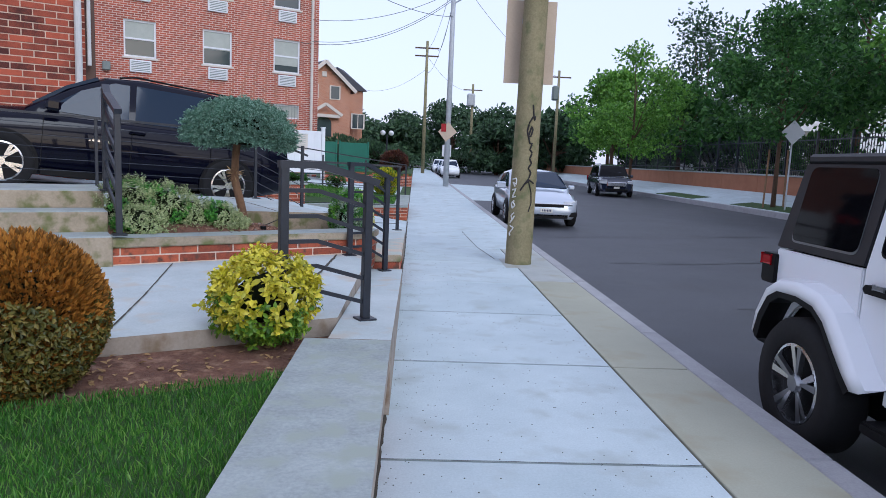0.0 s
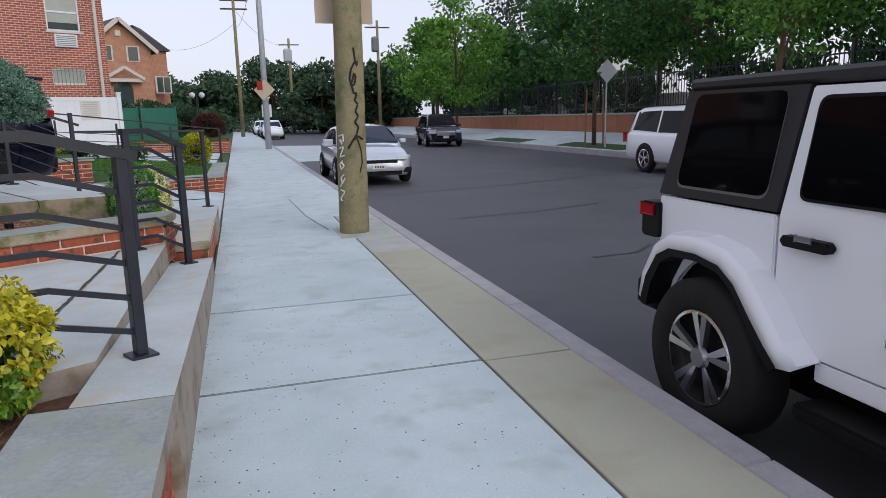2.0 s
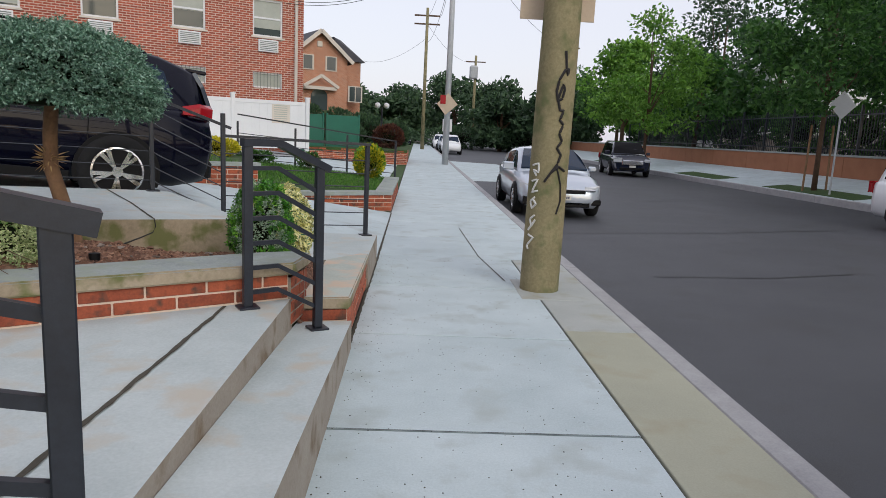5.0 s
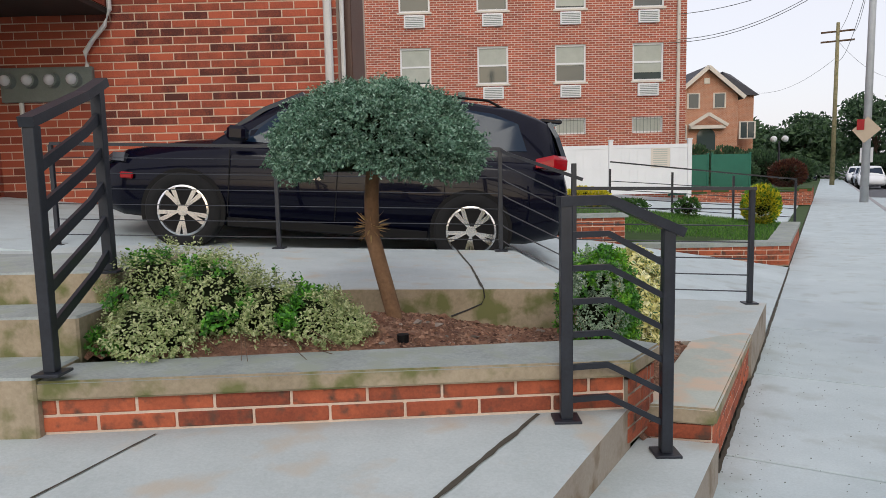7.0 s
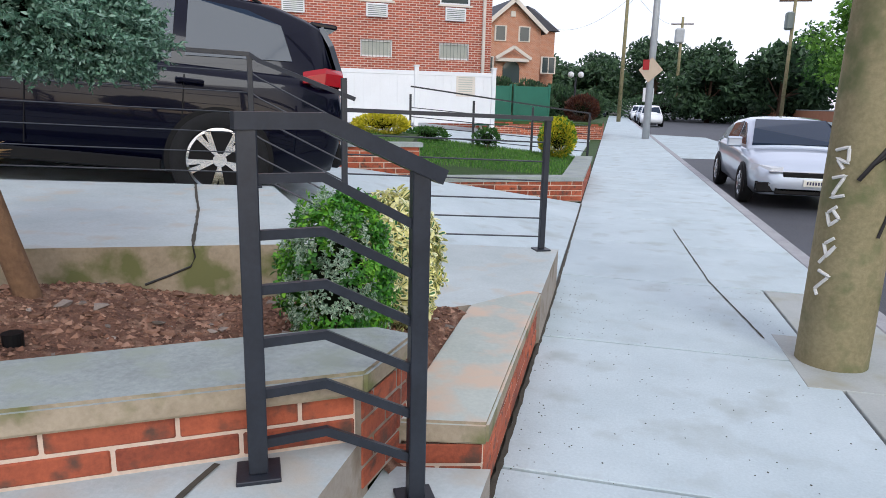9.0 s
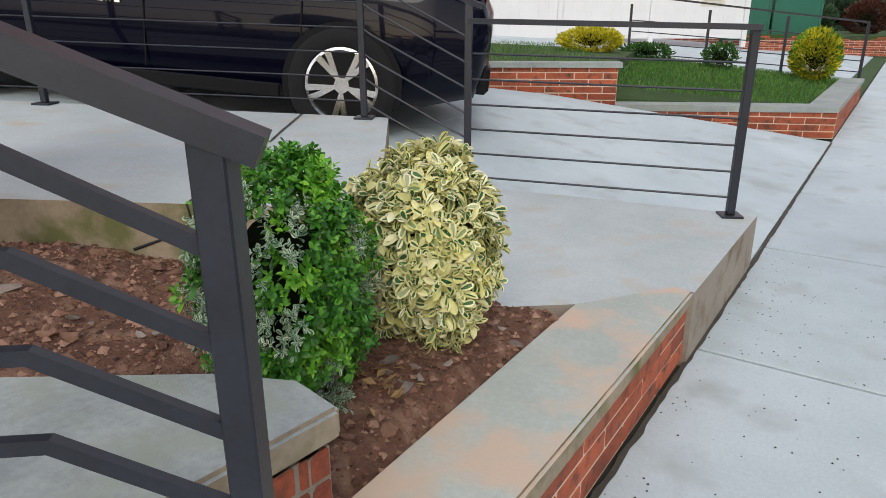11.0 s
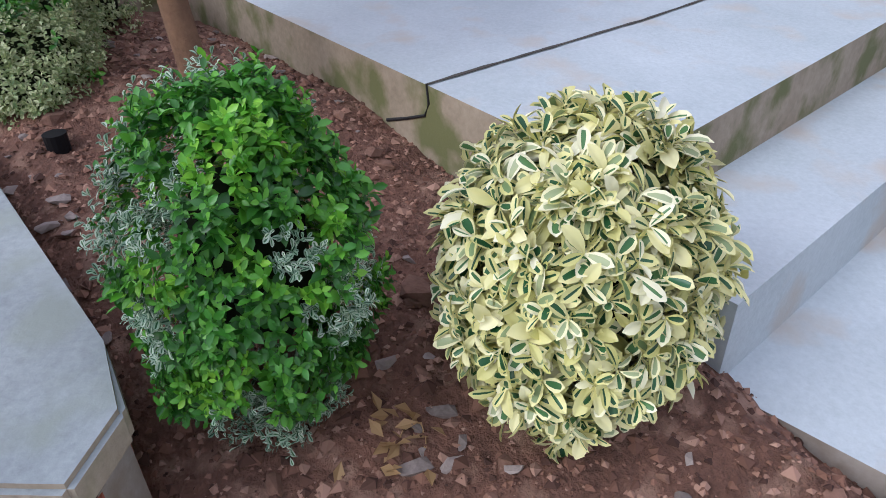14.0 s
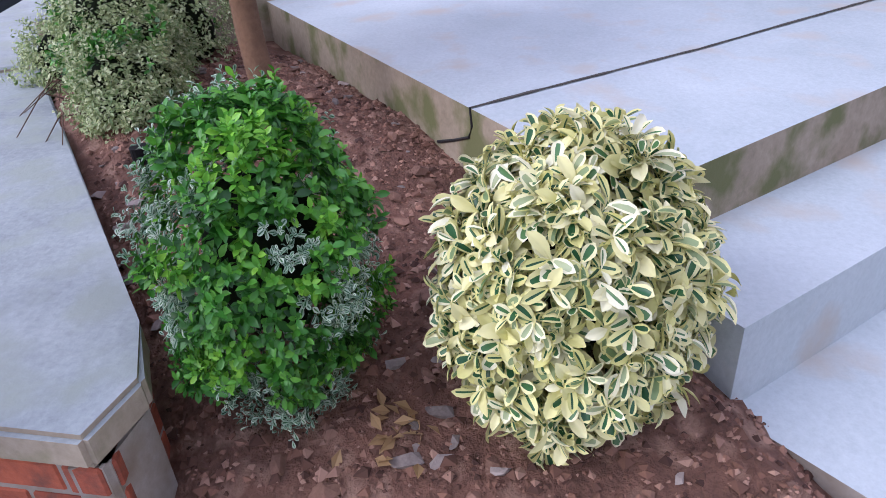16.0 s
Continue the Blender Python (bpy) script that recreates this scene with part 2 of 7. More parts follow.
# soil bed between the walkways: an uneven sheet on a solid base
def soil_z(x, y):
    rim = min(max(-0.24 - x, 0), max((Vector((-0.31 - x, 7.04 - y, 0))).dot(V), 0) if y > 6.0 else 9)
    base = 0.235 + 0.115 * min(1, rim / 0.14) + 0.25 * min(max(-0.42 - x, 0), 1.25)
    side = Vector((x - K.x, y - K.y, 0)).dot(Vector((0.558, -0.830, 0)))
    base -= 0.11 * max(0, 1 - max(side, 0) / 0.5) * min(max(-0.7 - x, 0), 0.5) * 2
    rim2 = Vector((x + 0.31, y - 5.395, 0)).dot(Vector((-0.546, 0.838, 0))) - 0.27
    base -= 0.07 * max(0, 1 - max(rim2, 0) / 0.18)
    return base + 0.02 * noise.noise((x * 3, y * 3, 0)) + 0.014 * noise.noise((x * 11, y * 11, 3)) + 0.006 * noise.noise((x * 31, y * 31, 5))


bed_ring = [Vector((-0.20, 5.62, 0)), Vector((-0.13, 7.37, 0)), Vector((-0.34, 7.07, 0)), Vector((-0.60, 6.84, 0)), K + Vector((-0.03, 0.12, 0)), K + U * 3.3 + V * 0.12, far_l + U * 2.55 + V * 0.1, Vector((-0.5, 5.50, 0))]


def inside(p, ring):
    c = False
    for a, b in zip(ring, ring[1:] + ring[:1]):
        if (a.y > p[1]) != (b.y > p[1]) and p[0] < (b.x - a.x) * (p[1] - a.y) / (b.y - a.y) + a.x:
            c = not c
    return c


bm = bmesh.new()
grid = {}
st = 0.03
for i in range(0, 140):
    for j in range(0, 130):
        x, y = -4.0 + i * st, 3.9 + j * st
        if inside((x + st / 2, y + st / 2), bed_ring):
            cell = []
            for a, b in ((i, j), (i + 1, j), (i + 1, j + 1), (i, j + 1)):
                if (a, b) not in grid:
                    gx, gy = -4.0 + a * st, 3.9 + b * st
                    grid[a, b] = bm.verts.new((gx, gy, soil_z(gx, gy)))
                cell.append(grid[a, b])
            bm.faces.new(cell)
soil = link("soil_bed", bm, M_SOIL, smooth=True)
tagged(soil, "reddish brown planting bed strewn with stones", "soil bed", kind="structure")

# platform of the second walkway and its middle step
PZ = 0.31
ring = [(0.015, 7.41, PZ - 0.012), (0.015, 8.68, PZ - 0.022), (-1.80, 8.26, PZ + 0.01), (-1.0, 6.85, PZ), (-0.59, 6.81, PZ), (-0.31, 7.05, PZ - 0.005), (-0.06, 7.42, PZ - 0.01)]
plat = link("platform", sided(prism(ring, -0.1)), [M_STEP, M_RISER])
tagged(plat, "pale concrete landing at the foot of two steps", "landing", kind="structure")
ring = [(-0.605, 6.805, 0.515), (-1.62, 8.175, 0.52), tuple(A2.xy) + (0.52,), tuple((A2 + U * 0.2).xy) + (0.52,), tuple((K + U * 0.2).xy) + (0.515,), tuple(K.xy) + (0.515,)]
mid = link("middle_step", sided(prism(ring, 0.1)), [M_STEP, M_STEP])
tagged(mid, "pale concrete step up to the entrance path", "step", kind="structure")

# steps up to the house at the end of the first walkway
S0 = Vector((-2.27, 4.07, 0))
for n, (a, b, z) in enumerate(((0.0, 0.34, 0.635), (0.34, 0.68, 0.81), (0.68, 1.6, 0.965))):
    q = [S0 + V * a + U * 0.02, S0 + V * a + U * 2.6, S0 + V * b + U * 2.6, S0 + V * b + U * 0.02]
    so = link("house_step", sided(prism([tuple(p.xy) + (z,) for p in q], 0.2, 0.01)), [M_CAP, M_SLABSIDE])
    tagged(so, "weathered concrete step beside the planting bed", "step", kind="structure")
ring = [tuple(p.xy) + (W1Z - 0.004,) for p in (far_l + U * 2.42, near_l + U * 2.6, near_l + U * 6, far_l + U * 6)]
w1b = link("walkway_end", prism(ring, 0.0), M_STEP)
tagged(w1b, "pale concrete walkway towards the house", "walkway", kind="structure")

# driveway rising to the parked car
P0, P1 = Vector((-0.0, 8.69, 0.0)), Vector((-0.0, 13.15, 0.0))
ring = [P0, P1, P1 + U * 3.0 + Vector((0, 0, 0.48)), P0 + U * 2.6 + Vector((0, 0, 0.51))]
drive = link("driveway", prism([tuple(p) for p in ring], -0.3), M_WALK)
tagged(drive, "pale concrete driveway sloping up from the pavement", "driveway", kind="structure")
ring = [P0 + U * 2.605 + Vector((0, 0, 0.51)), P1 + U * 3.005 + Vector((0, 0, 0.48)), P1 + U * 12 + Vector((0, 0, 1.40)), P0 + U * 12 + Vector((0, 0, 1.44))]
drive2 = link("driveway_upper", prism([tuple(p) for p in ring], -0.3), M_WALK)
tagged(drive2, "pale concrete parking place beside the house", "driveway", kind="structure")


# ---- walls of bricks ----
def brick_run(parent, a, b, z, courses, thick, bl=0.305, bh=0.062, gap=0.011, material=M_BRICK, zb=None, core_material=None):
    """Courses of single bricks from a to b (plan points), on the height z; the face looks to the right of the way from a to b. zb: height at b."""
    a, b = Vector((a[0], a[1], 0)), Vector((b[0], b[1], 0))
    zb = z if zb is None else zb
    length = (b - a).length
    d = (b - a) / length
    rot = math.degrees(math.atan2(d.y, d.x))
    tilt = -math.degrees(math.atan2(zb - z, length))
    base = pose(a.x, a.y, z, 0, tilt, rot)
    n = max(1, round(length / (bl + gap)))
    step = length / n
    meshes = {}
    for c in range(courses):
        x = -step / 2 * (c % 2)
        while x < length - 0.02:
            x0, x1 = max(0, x), min(length, x + step)
            w = round(x1 - x0 - gap, 3)
            x += step
            if w < 0.03:
                continue
            if w not in meshes:
                bm = box((0, 0, 0), (w, thick, bh), None, 0.004)
                me = bpy.data.meshes.new("brick")
                bm.to_mesh(me)
                bm.free()
                me.materials.append(material)
                meshes[w] = me
            ob = new("brick", meshes[w])
            ob.parent = parent
            ob.matrix_basis = base @ pose(x0 + gap / 2, random.uniform(-0.002, 0.002), gap + c * (bh + gap))
    core = bmesh.new()
    add_box(core, (0.002, 0.005, 0), (length - 0.002, thick + 0.04, courses * (bh + gap)), base)
    part("mortar", core, core_material or M_MORTAR, parent, "brown mortar" if core_material else "pale mortar")


# bed wall along the first walkway, with its cap
bw = thing("wall_bed", pose(0, 0, 0), "low red brick garden wall with a thick concrete cap", "garden wall", kind="structure")
UB, VB = Vector((-0.838, -0.546, 0)), Vector((-0.546, 0.838, 0))
wb = Vector((-0.31, 5.395, 0))
wa = wb + UB * 2.48
brick_run(bw, wa.xy, wb.xy, W1Z, 2, 0.16)
c0, c1 = wa - VB * 0.025, wb - VB * 0.025 + Vector((0.02, 0.01, 0))
ring = [tuple(c0.xy) + (0.615,), tuple(c1.xy) + (0.605,), (-0.235, 5.735, 0.602), (-0.375, 5.765, 0.602), (-0.53, 5.685, 0.602), tuple((c0 + VB * 0.28).xy) + (0.615,)]
bm = bmesh.new()
add_prism(bm, ring, [(p[0], p[1], 0.533) for p in ring])
bmesh.ops.bevel(bm, geom=list(bm.edges), offset=0.01, segments=2, affect="EDGES")
sided(bm)
part("cap", bm, [M_CAP, M_SLABSIDE], bw, "weathered grey concrete cap")
# end of the bed wall between the steps, and the street side with its cap
brick_run(bw, (-0.29, 5.65), (0.0, 5.735), 0.01, 3, 0.1, bh=0.068)
brick_run(bw, (0.0, 5.735), (0.0, 7.40), 0.01, 3, 0.12, bh=0.068)
brick_run(bw, (-0.295, 5.40), (-0.258, 5.725), 0.22, 4, 0.1, 0.20, core_material=M_RISER)
brick_run(bw, (-0.275, 5.735), (-0.50, 5.685), 0.22, 4, 0.03, 0.20, core_material=M_RISER)
ring = [(-0.29, 5.66, 0.33), (0.015, 5.72, 0.33), (0.015, 7.40, 0.308), (-0.065, 7.41, 0.308), (-0.315, 7.035, 0.312)]
bm = bmesh.new()
add_prism(bm, ring, [(p[0], p[1], 0.252) for p in ring])
bmesh.ops.bevel(bm, geom=list(bm.edges), offset=0.01, segments=2, affect="EDGES")
sided(bm)
part("cap", bm, [M_CAP2, M_SLABSIDE], bw, "concrete cap along the pavement")

# ---- railings ----
def post(name, parent, x, y, z, h, w=0.024):
    bm = box((-w, -w, 0.012), (w, w, h), pose(x, y, z, 0, 0, math.degrees(UA)), 0.003)
    p = part(name, bm, M_IRON, parent)
    part("foot_plate", box((-0.055, -0.055, 0.0), (0.055, 0.055, 0.012), pose(x, y, z, 0, 0, math.degrees(UA)), 0.002), M_IRON, p)
    return p


def bent_rail(label, a, b, za, zb, ha, hb, bend, bars, over=(0.03, 0.06), drop=0.16):
    """A short stair rail from post a to post b: each bar runs level to the bend, then falls towards b."""
    r = thing("stair_railing", pose(0, 0, 0), label, "railing", "stair railings")
    A, B = Vector((*a, 0)), Vector((*b, 0))
    d = (B - A)
    L = d.length
    d /= L
    fall = (za + ha - zb - hb) * over[1] / (L - bend + over[1])
    post("post", r, *a, za, ha - 0.012)
    post("post", r, *b, zb, hb + fall - 0.006)
    P = A + d * bend
    ta, tb = za + ha, zb + hb
    bm = bmesh.new()
    add_tube(bm, [A - d * over[0] + Vector((0, 0, ta)), P + Vector((0, 0, ta)), B + d * over[1] + Vector((0, 0, tb))], 0, flat=(0.03, 0.02))
    part("top_rail", bm, M_IRON, r)
    for k in range(bars):
        q = drop * (k + 1)
        part("bar", tube([A + Vector((0, 0, ta - q)), P + Vector((0, 0, ta - q)), B + Vector((0, 0, tb - q))], 0, flat=(0.009, 0.012)), M_IRON, r)
    return r


pa = (-0.15, 2.595)
qa = (-0.165 + U.x * 0.50, 2.595 + U.y * 0.50)
bent_rail("dark painted iron stair railing by the lawn", qa, pa, 0.405, 0.376, 0.895, 0.83, 0.20, 5, drop=0.145)
bent_rail("dark painted iron stair railing beside the bed wall", (-0.49, 5.17), (-0.15, 5.45), W1Z, 0.198, 0.895, 0.94, 0.18, 6, drop=0.135)

# rail up the house steps
r = thing("stair_railing", pose(0, 0, 0), "dark iron stair railing up the house steps", "railing", "stair railings")
A, B = Vector((-2.26, 4.12, 0.638)), Vector((-2.58, 4.62, 0.965))
post("post", r, *A, 0.98)
post("post", r, *B, 0.88)
part("top_rail", tube([A + Vector((0.02, -0.03, 0.99)), B + Vector((0, 0, 0.90)) - (B - A) * 0.25, B + Vector((0.0, 0.03, 0.90))], 0, flat=(0.03, 0.02)), M_IRON, r)
for k in range(5):
    q = 0.16 * (k + 1)
    part("bar", tube([A + Vector((0, 0, 0.97 - q)), B + Vector((0, 0, 0.90 - q)) - (B - A) * 0.25, B + Vector((0, 0, 0.90 - q))], 0, flat=(0.009, 0.022)), M_IRON, r)

# railing along the landing, the two steps and the entrance path
r = thing("landing_railing", pose(0, 0, 0), "dark iron railing with thin level bars round the landing", "railing")
C, D = Vector((-0.105, 8.585, PZ - 0.02)), Vector((-1.45, 8.15, PZ + 0.008))
E = Vector((-2.06, 7.99, slab_plane(-2.06, 7.99)))
G = E + U * 3.9 + Vector((0, 0, 0.136))
G2 = E + U * 1.95 + Vector((0, 0, 0.068))
post("post", r, *C, 0.93, 0.02)
post("post", r, *D, 1.15, 0.02)
for p in (E, G2, G):
    post("post", r, *p, 0.88, 0.018)
up = Vector((0, 0, 1))
part("top_rail", tube([C + up * 0.94 + Vector((0.03, 0, 0)), D + up * 0.94], 0, flat=(0.022, 0.014)), M_IRON, r)
part("top_rail", tube([D + up * 1.06 - (E - D) * 0.12, E + up * 0.89 - (E - D) * 0.1, E + up * 0.89, G + up * 0.89], 0, flat=(0.022, 0.014)), M_IRON, r)
for k in range(6):
    z = 0.10 + 0.135 * k
    part("bar", tube([C + up * z, D + up * z], 0.006, 6), M_IRON, r)
    part("bar", tube([D + up * (z + 0.08), E + up * z - (E - D) * 0.1, E + up * z], 0.006, 6), M_IRON, r)
    part("bar", tube([E + up * z, G + up * z], 0.0045, 6), M_IRON, r)

# ---- pole at the kerb ----
M_BOARD = worn("aluminium_sign_back", (0.42, 0.33, 0.24), (0.55, 0.44, 0.33), 0.55, 2, 40, 0.1)
M_BOARD2 = worn("grey_sign_back", (0.36, 0.37, 0.38), (0.46, 0.47, 0.48), 0.5, 2, 40, 0.1)
M_INK = mat("black_spray_paint", (0.012, 0.01, 0.01), 0.6)
M_PAINT = mat("white_spray_paint", (0.62, 0.62, 0.60), 0.6)
PX, PY = 1.58, 7.62
pole = thing("utility_pole", pose(PX, PY, 0), "thick weathered wooden utility pole with graffiti", "utility pole")


def pole_r(z):
    return 0.178 - 0.006 * z


def pole_c(z):
    return Vector((0.012 * z, 0, z))


bm = bmesh.new()
rings = []
for i in range(41):
    z = -0.1 + 9.3 * i / 40
    rings.append([bm.verts.new(pole_c(z) + Vector((math.cos(a), math.sin(a), 0)) * (pole_r(z) + 0.004 * noise.noise((math.cos(a) * 2, math.sin(a) * 2, z * 1.5)))) for a in (2 * math.pi * k / 28 for k in range(28))])
for a, b in zip(rings, rings[1:]):
    for k in range(28):
        bm.faces.new((a[k], a[(k + 1) % 28], b[(k + 1) % 28], b[k]))
bm.faces.new(rings[-1])
part("shaft", bm, M_WOODP, pole, smooth=True)


def on_pole(deg, z, d=0.004):
    a = radians(deg)
    return pole_c(z) + Vector((math.cos(a), math.sin(a), 0)) * (pole_r(z) + d)


def stroke(name, pts, w, material, label=""):
    bm = bmesh.new()
    last = None
    fine = []
    for (a0, z0), (a1, z1) in zip(pts, pts[1:]):
        for k in range(6):
            fine.append((a0 + (a1 - a0) * k / 6, z0 + (z1 - z0) * k / 6))
    fine.append(pts[-1])
    add_tube(bm, [on_pole(a, z) for a, z in fine], w, 6)
    return part(name, bm, material, pole, label)


spiral = [(-80, 2.12), (-74, 1.98), (-68, 1.92), (-66, 1.97), (-78, 1.96), (-92, 1.88), (-98, 1.78), (-92, 1.70), (-80, 1.72), (-74, 1.80), (-80, 1.84), (-92, 1.72), (-84, 1.62), (-72, 1.62), (-82, 1.54), (-70, 1.5), (-80, 1.42), (-70, 1.36), (-84, 1.30), (-70, 1.24), (-78, 1.16), (-96, 1.08), (-112, 1.0)]
stroke("graffiti_scrawl", spiral, 0.012, M_INK, "black sprayed scrawl")
stroke("graffiti_tail", [(-96, 1.08), (-74, 1.14), (-52, 1.10)], 0.011, M_INK, "black sprayed stroke")
stroke("graffiti_tail", [(-78, 1.12), (-62, 0.98), (-58, 0.84), (-70, 0.72)], 0.008, M_INK, "black sprayed stroke")
for line in (((-155, 1.14), (-133, 1.16), (-131, 1.08), (-151, 1.10), (-137, 1.05)), ((-153, 1.00), (-131, 1.02), (-151, 0.90), (-129, 0.92)), ((-137, 0.86), (-153, 0.82), (-145, 0.76), (-131, 0.80), (-143, 0.84)), ((-133, 0.70), (-149, 0.66), (-141, 0.60), (-129, 0.66), (-153, 0.56)), ((-151, 0.52), (-131, 0.50), (-153, 0.42), (-147, 0.39))):
    stroke("graffiti_mark", line, 0.009, M_PAINT, "white sprayed mark")
sg = part("sign_back", box((-0.31, 0.19, 2.42), (0.36, 0.196, 3.5), None, 0.003), M_BOARD, pole, "pale back of a traffic sign")
part("bracket", box((-0.1, 0.165, 2.6), (0.1, 0.19, 2.66)), M_BOARD2, sg)
part("bracket", box((-0.1, 0.165, 3.2), (0.1, 0.19, 3.26)), M_BOARD2, sg)
# paving cut round the pole
part("pole_cut", box((1.36, 7.2, -0.02), (1.9, 8.0, 0.003), None, 0.003), M_GREYV, bed)

# ---- foliage ----
def leaf_cloud(name, parent, pts, nrm, size, material, spread=0.6, seed=1, wide=0.5, fold=0.25, face=None):
    """Many small pointed leaves, joined: pts and nrm are arrays; size: (least, most)."""
    rng = np.random.default_rng(seed)
    n = len(pts)
    nr = nrm + rng.normal(0, spread, (n, 3))
    nr /= np.linalg.norm(nr, axis=1, keepdims=True) + 1e-9
    side = np.cross(nr, rng.normal(0, 1, (n, 3)) if face is None else face + rng.normal(0, 0.45, (n, 3)))
    side /= np.linalg.norm(side, axis=1, keepdims=True) + 1e-9
    lift = np.cross(side, nr)
    s = rng.uniform(size[0], size[1], (n, 1))
    w = s * wide * rng.uniform(0.7, 1.2, (n, 1))
    base = pts - nr * s * 0.35
    v = np.stack([base, base + nr * s * 0.5 + side * w * 0.5 + lift * w * fold, base + nr * s, base + nr * s * 0.5 - side * w * 0.5 + lift * w * fold], 1).reshape(-1, 3)
    f = np.arange(n * 4).reshape(-1, 4)
    f = np.concatenate([f[:, [0, 1, 2]], f[:, [0, 2, 3]]])
    me = bpy.data.meshes.new(name)
    me.from_pydata(v.tolist(), [], f.tolist())
    me.materials.append(material)
    ob = new(name, me)
    if parent:
        ob.parent = parent
    return ob


def leafy(name, dark, mid, light, gloss=0.45, through_light=0.25):
    """Leaf colours that change from leaf to leaf."""
    m = mat(name, mid, gloss)
    t = m.node_tree
    b = t.nodes["Principled BSDF"]
    g = t.nodes.new("ShaderNodeNewGeometry")
    ramp = t.nodes.new("ShaderNodeValToRGB")
    t.links.new(g.outputs["Random Per Island"], ramp.inputs[0])
    ramp.color_ramp.elements[0].color = (*dark, 1)
    ramp.color_ramp.elements[1].color = (*light, 1)
    e = ramp.color_ramp.elements.new(0.55)
    e.color = (*mid, 1)
    nz = t.nodes.new("ShaderNodeTexNoise")
    nz.inputs["Scale"].default_value = 3.0
    t.links.new(g.outputs["Position"], nz.inputs["Vector"])
    hv = t.nodes.new("ShaderNodeHueSaturation")
    mr = t.nodes.new("ShaderNodeMapRange")
    mr.inputs["To Min"].default_value, mr.inputs["To Max"].default_value = 0.6, 1.4
    t.links.new(nz.outputs["Fac"], mr.inputs["Value"])
    t.links.new(mr.outputs["Result"], hv.inputs["Value"])
    t.links.new(ramp.outputs["Color"], hv.inputs["Color"])
    t.links.new(hv.outputs["Color"], b.inputs["Base Color"])
    tr = t.nodes.new("ShaderNodeBsdfTranslucent")
    t.links.new(hv.outputs["Color"], tr.inputs["Color"])
    mx = t.nodes.new("ShaderNodeMixShader")
    mx.inputs[0].default_value = through_light
    t.links.new(b.outputs[0], mx.inputs[1])
    t.links.new(tr.outputs[0], mx.inputs[2])
    t.links.new(mx.outputs[0], t.nodes["Material Output"].inputs["Surface"])
    return m


L_GREEN = leafy("glossy_green_leaf", (0.015, 0.07, 0.008), (0.06, 0.23, 0.02), (0.15, 0.40, 0.035), 0.4, 0.16)
L_FRESH = leafy("fresh_green_leaf", (0.05, 0.18, 0.01), (0.12, 0.36, 0.02), (0.30, 0.60, 0.05), 0.4, 0.2)
L_SAGE = leafy("sage_leaf_heart", (0.16, 0.26, 0.10), (0.34, 0.42, 0.20), (0.48, 0.54, 0.30), 0.45)
L_PALE = leafy("pale_leaf_margin", (0.20, 0.28, 0.09), (0.44, 0.50, 0.22), (0.72, 0.75, 0.46), 0.5)
L_LIME = leafy("lime_green_leaf", (0.05, 0.14, 0.01), (0.16, 0.30, 0.02), (0.32, 0.44, 0.04), 0.45)
L_GREY = leafy("grey_green_leaf", (0.20, 0.32, 0.20), (0.42, 0.54, 0.39), (0.68, 0.76, 0.60), 0.5)
L_CREAM = leafy("cream_leaf_margin", (0.58, 0.56, 0.18), (0.82, 0.78, 0.38), (0.88, 0.86, 0.62), 0.42, 0.14)
L_HEART = leafy("dark_leaf_heart", (0.015, 0.07, 0.025), (0.04, 0.14, 0.05), (0.12, 0.25, 0.09), 0.35)
L_GOLD = leafy("golden_leaf", (0.30, 0.32, 0.015), (0.62, 0.56, 0.03), (0.80, 0.70, 0.07), 0.42)
L_MIX = leafy("variegated_small_leaf", (0.12, 0.19, 0.05), (0.40, 0.48, 0.20), (0.74, 0.76, 0.52), 0.5)
L_SPRUCE = leafy("blue_spruce_needle", (0.03, 0.085, 0.05), (0.13, 0.26, 0.175), (0.32, 0.47, 0.39), 0.6, 0.1)
L_TREE = leafy("tree_leaf", (0.02, 0.065, 0.016), (0.055, 0.15, 0.03), (0.12, 0.26, 0.055), 0.5, 0.4)
L_YOUNG = leafy("bright_tree_leaf", (0.06, 0.15, 0.015), (0.13, 0.29, 0.035), (0.24, 0.44, 0.07), 0.5, 0.4)
L_FAR = leafy("far_tree_leaf", (0.025, 0.055, 0.028), (0.05, 0.10, 0.045), (0.09, 0.16, 0.07), 0.6, 0.3)
L_RUST = leafy("rusty_hedge_leaf", (0.14, 0.07, 0.014), (0.36, 0.15, 0.022), (0.52, 0.25, 0.04), 0.5)
L_OLIVE = leafy("olive_hedge_leaf", (0.05, 0.06, 0.014), (0.13, 0.12, 0.022), (0.24, 0.18, 0.035), 0.5)
L_DEAD = leafy("dead_leaf", (0.20, 0.11, 0.04), (0.42, 0.27, 0.12), (0.55, 0.40, 0.20), 0.7)
M_TWIG = worn("twig_bark", (0.05, 0.03, 0.018), (0.15, 0.09, 0.055), 0.9, 8, 60, 0.6)
M_BARK = worn("red_brown_bark", (0.10, 0.055, 0.03), (0.27, 0.155, 0.085), 0.9, 7, 50, 0.9, dist=0.008)
# near-black: the shade deep among leaves and twigs, put into the colour
M_INNER = mat("painted_inner_shade", (0.008, 0.012, 0.005), 0.95, 0.0, 0.1)


